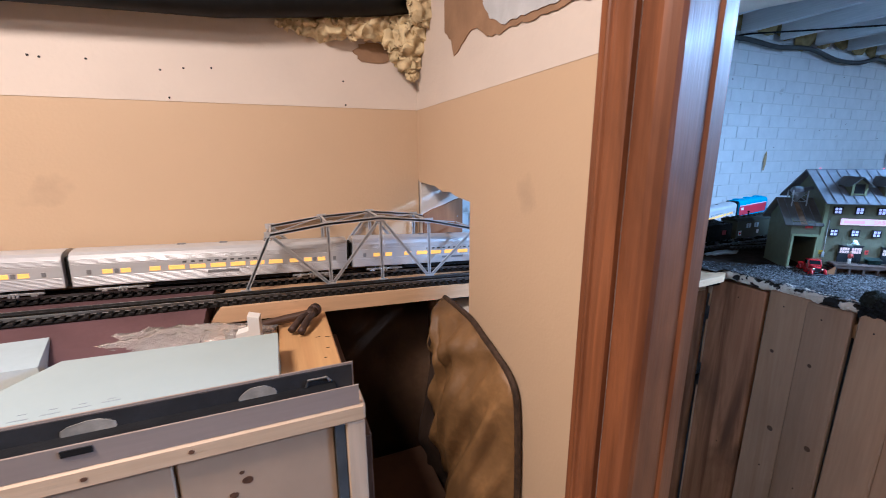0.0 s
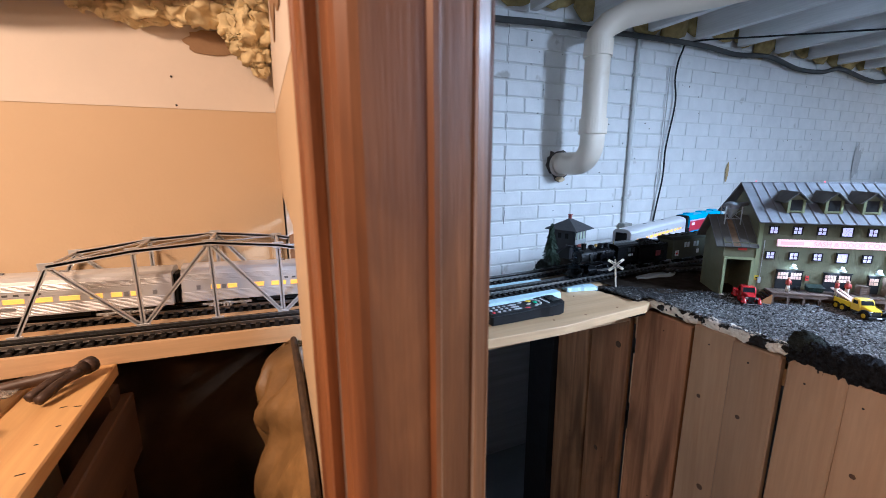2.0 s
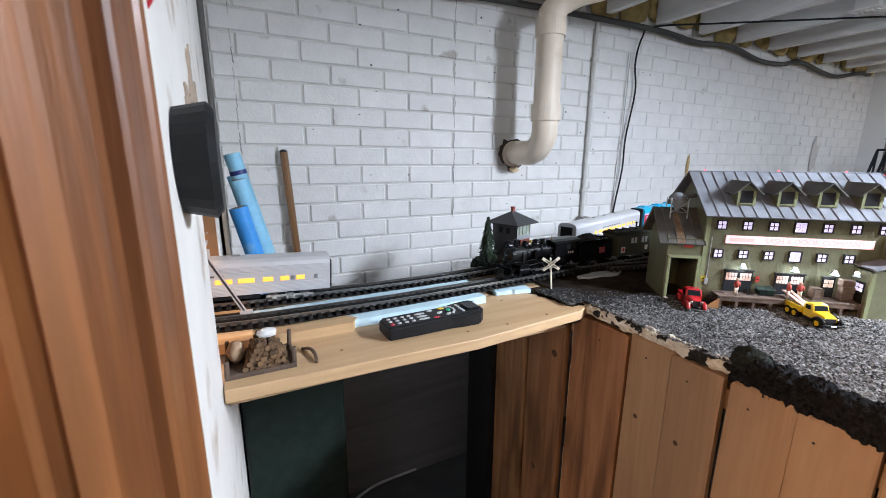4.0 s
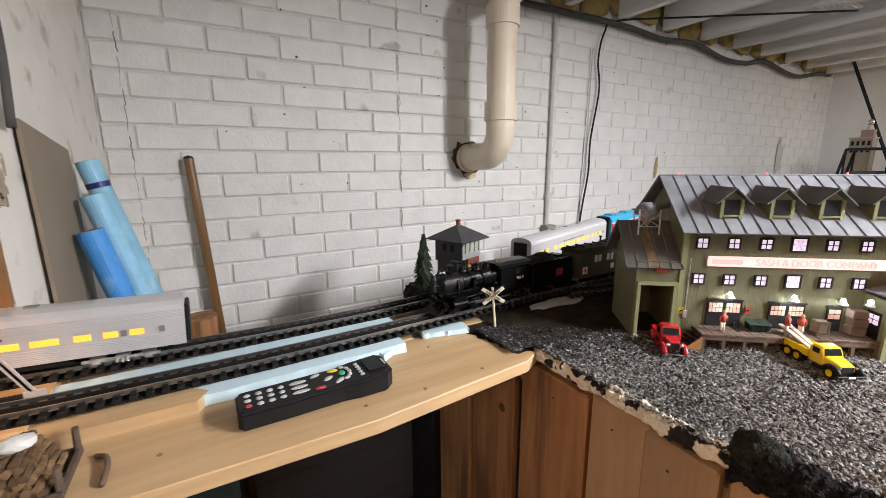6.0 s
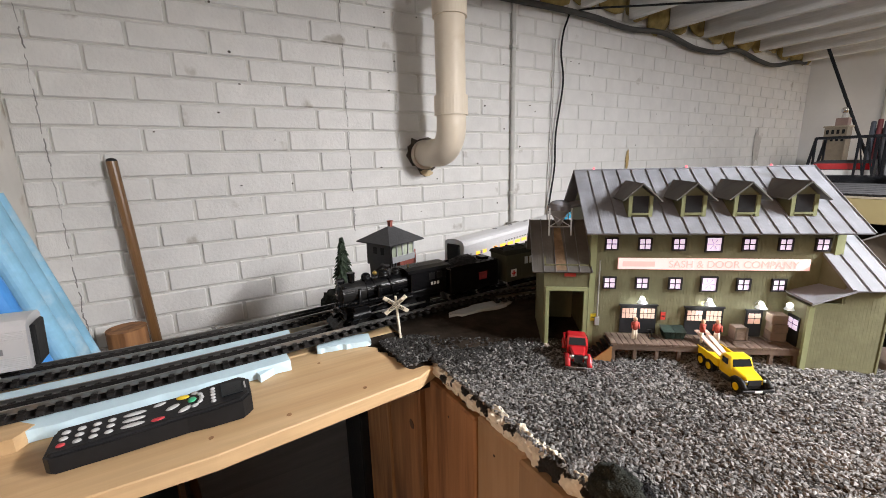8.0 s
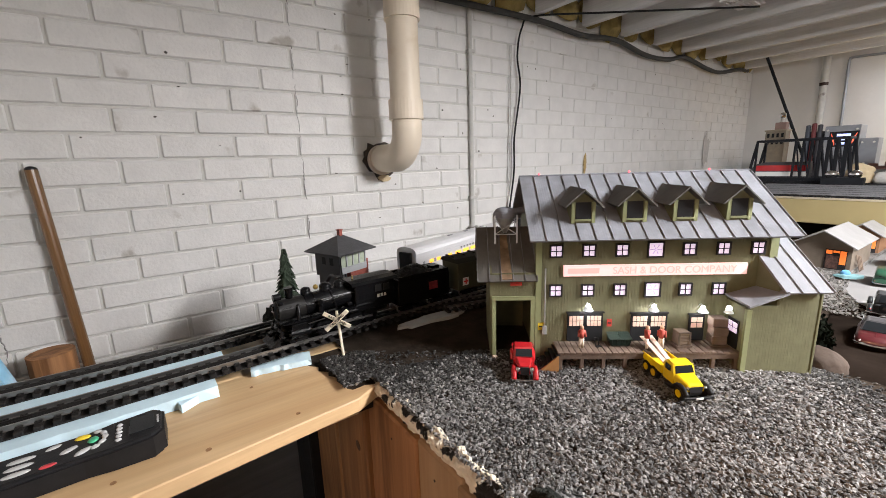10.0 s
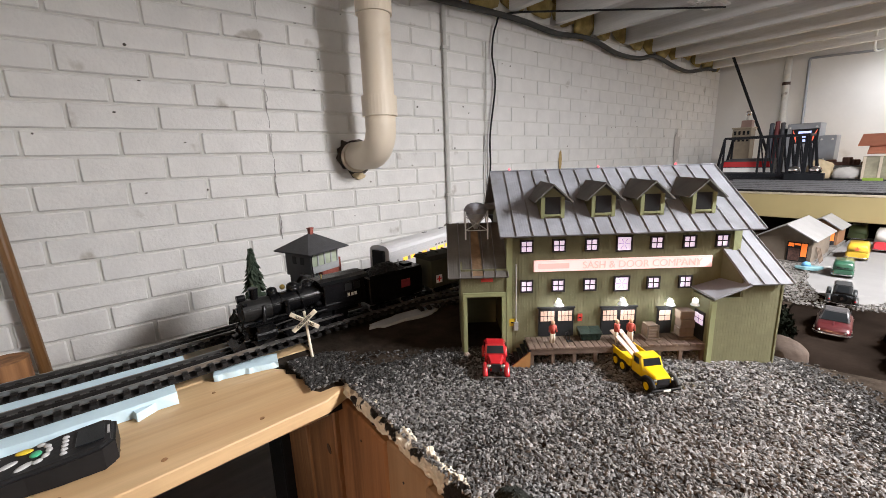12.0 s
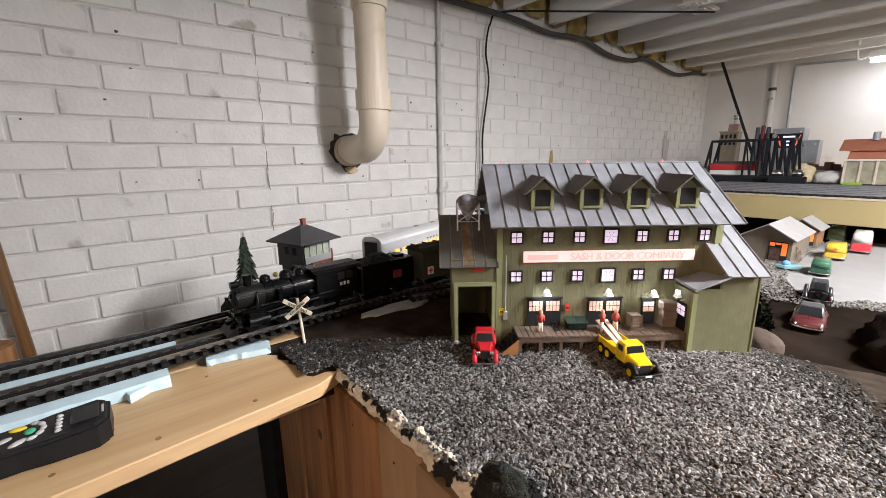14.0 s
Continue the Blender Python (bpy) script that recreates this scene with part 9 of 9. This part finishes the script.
for s in (-1, 1):
    part("stripe", box(B(), -0.13, 0.1, s * 0.0303 - 0.0008, s * 0.0303 + 0.0008, 0.048, 0.078), M_REDT, rd, "red side stripe")
    part("skirt", box(B(), -0.13, 0.11, s * 0.0303 - 0.0008, s * 0.0303 + 0.0008, 0.02, 0.044), M_WHITEP, rd)
    bogie(rd, s * 0.075, 2)
M_SILO = mat("silver_grey_panel", (0.33, 0.35, 0.38), 0.4, metal=0.3, vary=0.08, bump=0.05)
mill = thing("silver_mill", "silver grey model mill with a lit sign", "model building", pose(4.4, 0.845, DECK2 + 0.002))
part("block", box(B(), 0, 0.16, -0.075, 0.085, 0, 0.325, 0.003), M_SILO, mill)
part("wing", box(B(), 0.01, 0.14, -0.155, -0.076, 0, 0.245, 0.003), M_SILO, mill)
part("roof_plant", box(B(), 0.03, 0.14, 0.086, 0.18, 0, 0.3, 0.003), mat("dark_plant", (0.05, 0.055, 0.065), 0.5), mill)
led = part("sign_panel", box(B(), -0.004, -0.0005, -0.072, 0.06, 0.2, 0.29), M_FRAME, mill)
M_LEDB = mat("blue_white_led", (0.5, 0.6, 0.9), 0.5, vary=0, bump=0, fine=0, glow=1.2, glow_colour=(0.45, 0.55, 1.0))
M_LEDR = mat("red_led", (0.8, 0.1, 0.05), 0.5, vary=0, bump=0, fine=0, glow=1.2, glow_colour=(1.0, 0.15, 0.08))
for k in range(3):
    part("lit_bar", box(B(), -0.005, -0.0041, -0.036, 0.026, 0.212 + k * 0.025, 0.226 + k * 0.025), M_LEDB, led)
for s in (-1, 1):
    part("lit_bolt", slab(B(), (-0.0042, -0.005 + s * 0.036, 0.205), (-0.0042, -0.005 + s * 0.048, 0.235), (-0.0042, -0.005 + s * 0.06, 0.285), (-0.0042, -0.005 + s * 0.042, 0.248), 0.0008), M_LEDR, led)
for y, z in ((-0.06, 0.3), (0.07, 0.3), (-0.14, 0.22), (-0.09, 0.22), (-0.11, 0.1)):
    part("lamp", ball(B(), (-0.004, y, z), 0.006), M_WHITEP, mill)
for k, c in enumerate(((0.05, 0.05, 0.06), (0.16, 0.03, 0.035), (0.06, 0.07, 0.09))):
    tk = thing("storage_tank", "tall cylindrical storage tank beside the mill", "model tank", pose(4.405, 0.955 + 0.029 * k, DECK2 + 0.002), "tanks by the mill")
    part("shell", rod(B(), (0, 0, 0), (0, 0, 0.335 + 0.01 * (k == 1)), 0.0125, n=16), mat("tank_paint", c, 0.4), tk)
    part("cap", ball(B(), (0, 0, 0.335 + 0.01 * (k == 1)), 0.0125, 1, 1, 0.5), mat("tank_cap_paint", c, 0.4), tk)
M_SALMON = mat("salmon_roof", (0.42, 0.16, 0.10), 0.65, vary=0.1, bump=0.1)
depot = thing("depot", "model depot with a salmon pink roof and glazed front", "model building", pose(3.9, 0.42, DECK2 + 0.002))
part("wall", box(B(), 0.02, 0.2, -0.28, 0.085, 0, 0.12), mat("depot_glass_front", (0.32, 0.3, 0.22), 0.3, vary=0.4, scale=20), depot)
for k in range(7):
    y = -0.27 + k * 0.058
    part("post", box(B(), 0.014, 0.024, y - 0.005, y + 0.005, 0, 0.12), mat("cream_post", (0.6, 0.52, 0.42), 0.6), depot)
part("canopy", slab(B(), (-0.02, -0.3, 0.135), (-0.02, 0.07, 0.135), (0.03, 0.07, 0.175), (0.03, -0.3, 0.175), -0.004), M_SALMON, depot)
part("roof", slab(B(), (0.0, -0.32, 0.175), (0.0, 0.11, 0.175), (0.11, 0.11, 0.232), (0.11, -0.32, 0.232), -0.004), M_SALMON, depot)
part("roof", slab(B(), (0.22, 0.11, 0.175), (0.22, -0.32, 0.175), (0.11, -0.32, 0.232), (0.11, 0.11, 0.232), -0.004), M_SALMON, depot)
part("turret", box(B(), 0.06, 0.12, -0.14, -0.06, 0.2, 0.265, 0.003), M_SALMON, depot)
part("water_drum", rod(B(), (0.08, -0.01, 0.225), (0.08, -0.01, 0.265), 0.014, n=14), M_SILO, depot)
hall = thing("clock_tower", "tan model tower block topped by a silver ball", "model building", pose(4.6, 1.235, DECK2 + 0.002))
M_TOWER = mat("tan_tower_wall", (0.24, 0.2, 0.15), 0.7, vary=0.15)
part("block", box(B(), 0, 0.1, -0.055, 0.062, 0, 0.325, 0.003), M_TOWER, hall)
part("cornice", box(B(), -0.006, 0.106, -0.061, 0.068, 0.3255, 0.336, 0.002), mat("pale_cornice", (0.34, 0.29, 0.22), 0.7, vary=0.1), hall)
for k in range(4):
    for z in (0.235, 0.282):
        part("window", box(B(), -0.0025, -0.0005, -0.045 + k * 0.027, -0.031 + k * 0.027, z, z + 0.028), M_GLASS, hall)
part("top", box(B(), 0.015, 0.075, -0.048, 0.016, 0.3365, 0.385, 0.002), mat("rose_tower_top", (0.3, 0.2, 0.17), 0.7, vary=0.15), hall)
part("mast", rod(B(), (0.045, -0.015, 0.385), (0.045, -0.015, 0.415), 0.014, 0.009, 10), mat("pale_mast", (0.5, 0.48, 0.45), 0.5), hall)
part("ball", ball(B(), (0.045, -0.015, 0.434), 0.02), M_CHROME, hall, smooth=True)
M_TARP = mat("cream_crumpled_cloth", (0.62, 0.5, 0.32), 0.8, vary=0.15, scale=30, bump=0.4)
clump("cloth_heap", 4.0, 0.68, DECK2 + 0.045, 0.058, 0.9, 1.0, 1.1, M_TARP, "crumpled cream cloth heap on the deck", 6, 0.25)
clump("cloth_heap", 3.98, 0.545, DECK2 + 0.03, 0.055, 0.8, 1.5, 0.7, mat("white_crumpled_paper", (0.62, 0.6, 0.58), 0.8, vary=0.1, bump=0.4), "crumpled white paper heap on the deck", 16, 0.25)
tc = thing("tank_wagon", "small wagon with two shiny domes on the upper deck", "model train", pose(3.6, 0.665, DECK2 + 0.045))
part("flat", box(B(), -0.02, 0.02, -0.075, 0.075, -0.043, 0.008, 0.002), M_BB, tc)
for s in (-1, 1):
    part("dome", ball(B(), (0, s * 0.04, 0.022), 0.026, 1, 1, 0.8), M_CHROME, tc, smooth=True)
flat = thing("concrete_ramp", "pale grey block ramp between the mill and the depot", "model ramp", pose(4.1, 0.6, DECK2 + 0.002))
part("block", box(B(), 0, 0.1, -0.12, 0.1, 0, 0.07, 0.003), M_PALEROOF, flat)
for k in range(5):
    o = thing("scrap_pile", "rusty scrap parts lying on the ramp", "scrap", pose(4.12 + 0.012 * k, 0.52 + 0.035 * k, DECK2 + 0.072, 0, 0, 30 * k), "scrap on the ramp")
    part("lump", box(B(), -0.02, 0.02, -0.013, 0.013, 0, 0.02 + 0.012 * (k % 3), 0.004), mat("rusty_scrap", (0.2, 0.1, 0.08), 0.7, vary=0.3), o)
gl = thing("green_ramp", "bright green plastic piece between the tracks", "plastic piece", pose(3.8, 0.447, DECK2 + 0.0085, 0, 0, 8))
part("piece", prism(B(), [(-0.03, 0), (0.03, 0), (0.03, 0.012)], -0.035, 0.035, "y"), mat("lime_plastic", (0.3, 0.5, 0.05), 0.4), gl)

# pipes on the far wall
ep = thing("standpipe", "white painted pipe on the far wall", "pipe")
part("tube", rod(B(), (EAST - 0.05, 1.235, 1.16), (EAST - 0.05, 1.252, 2.2), 0.026, n=18), M_CONDUIT, ep)
part("clamp", rod(B(), (EAST - 0.05, 1.2465, 1.86), (EAST - 0.05, 1.2465, 1.885), 0.029, n=18), M_IRON, ep)
ec = thing("wall_conduit", "grey conduit bending down the far wall", "conduit")
part("tube", sweep(B(), spline([(EAST - 0.02, 0.7, 2.03), (EAST - 0.02, 1.07, 2.052), (EAST - 0.02, 1.114, 2.04), (EAST - 0.02, 1.117, 1.99), (EAST - 0.02, 1.108, 1.555), (EAST - 0.02, 1.104, 1.3)], 6), 0.010, 10), M_SILO, ec, smooth=True)
pl = thing("support_pole", "dark slanting pole between joists and deck", "pole")
part("pole", rod(B(), (5.0, 1.484, 2.09), (5.0, 1.219 - 0.4 * (1.427 - DECK2 - 0.002), DECK2 + 0.002), 0.0105, n=12), M_BB, pl)


# ---- the bricks of the north wall, last ----
bm = box(B(), -BRICK_L / 2 + 0.0045, BRICK_L / 2 - 0.0045, 0, 0.02, -BRICK_H / 2 + 0.0035, BRICK_H / 2 - 0.0035, 0.0036)
brick_proto = part("brick", bm, M_BRICK, wall_north)
placed = []
for k in courses:
    z = COURSE0 + (k + 0.5) * BRICK_H
    i = math.floor((WALL_B - joint_x(k)) / BRICK_L)
    while True:
        x0 = joint_x(k) + i * BRICK_L
        i += 1
        if x0 > EAST - 0.05:
            break
        lo, hi = max(x0, WALL_B + 0.002), min(x0 + BRICK_L, EAST - 0.002)
        if hi - lo > 0.03:
            placed.append((lo, hi, z))
near = [p for p in placed if p[1] < 2.62][:300]
rest = [p for p in placed if p not in near]
rng = random.Random(2)


def sunk(x):
    """Thicker paint fills the joints further along the wall."""
    k = min(1, max(0, (x - 1.25) / 1.0))
    q = min(1, max(0, (x - 2.4) / 1.0))
    return 0.0031 * k * k * (3 - 2 * k) + 0.0011 * q


first = True
for lo, hi, z in near:
    m = Matrix.Translation(((lo + hi) / 2, NORTH + sunk(lo) + rng.uniform(-0.0006, 0.0012), z + rng.uniform(-0.0012, 0.0012))) @ Matrix.Rotation(radians(rng.uniform(-0.35, 0.35)), 4, "Y") @ Matrix.Diagonal(((hi - lo) / BRICK_L, 1, 1, 1))
    if first:
        brick_proto.matrix_local = m
        first = False
    else:
        twin(brick_proto, m)
bm = B()
for lo, hi, z in rest:
    box(bm, lo + 0.005, hi - 0.005, NORTH + 0.0005 + sunk(lo) + rng.uniform(-0.0006, 0.0008), NORTH + 0.02, z - BRICK_H / 2 + 0.004, z + BRICK_H / 2 - 0.004)
M_CRACK = mat("dark_wall_crack", (0.27, 0.26, 0.25), 0.9, vary=0.4, scale=60)
for k, (x, z_lo) in enumerate(((1.414, 1.05), (0.524, 0.8))):
    crack = tagged(new("wall_crack"), "thin jagged crack running down the painted bricks", "crack", "", "structure")
    z = z_lo
    while z < 1.98:
        n = rng.randint(5, 16)
        line = [(x + 0.006 * noise.noise(Vector((q * 22, k, 0))) + 0.004 * noise.noise(Vector((q * 90, k, 3))), NORTH + 0.0004, q) for q in (z + 0.006 * i for i in range(n))]
        part("split", sweep(B(), line, rng.uniform(0.0006, 0.0017), 5), M_CRACK, crack)
        z += 0.006 * n + rng.uniform(-0.006, 0.012)
tagged(part("far_bricks", bm, M_BRICK, wall_north), kind="stuff")
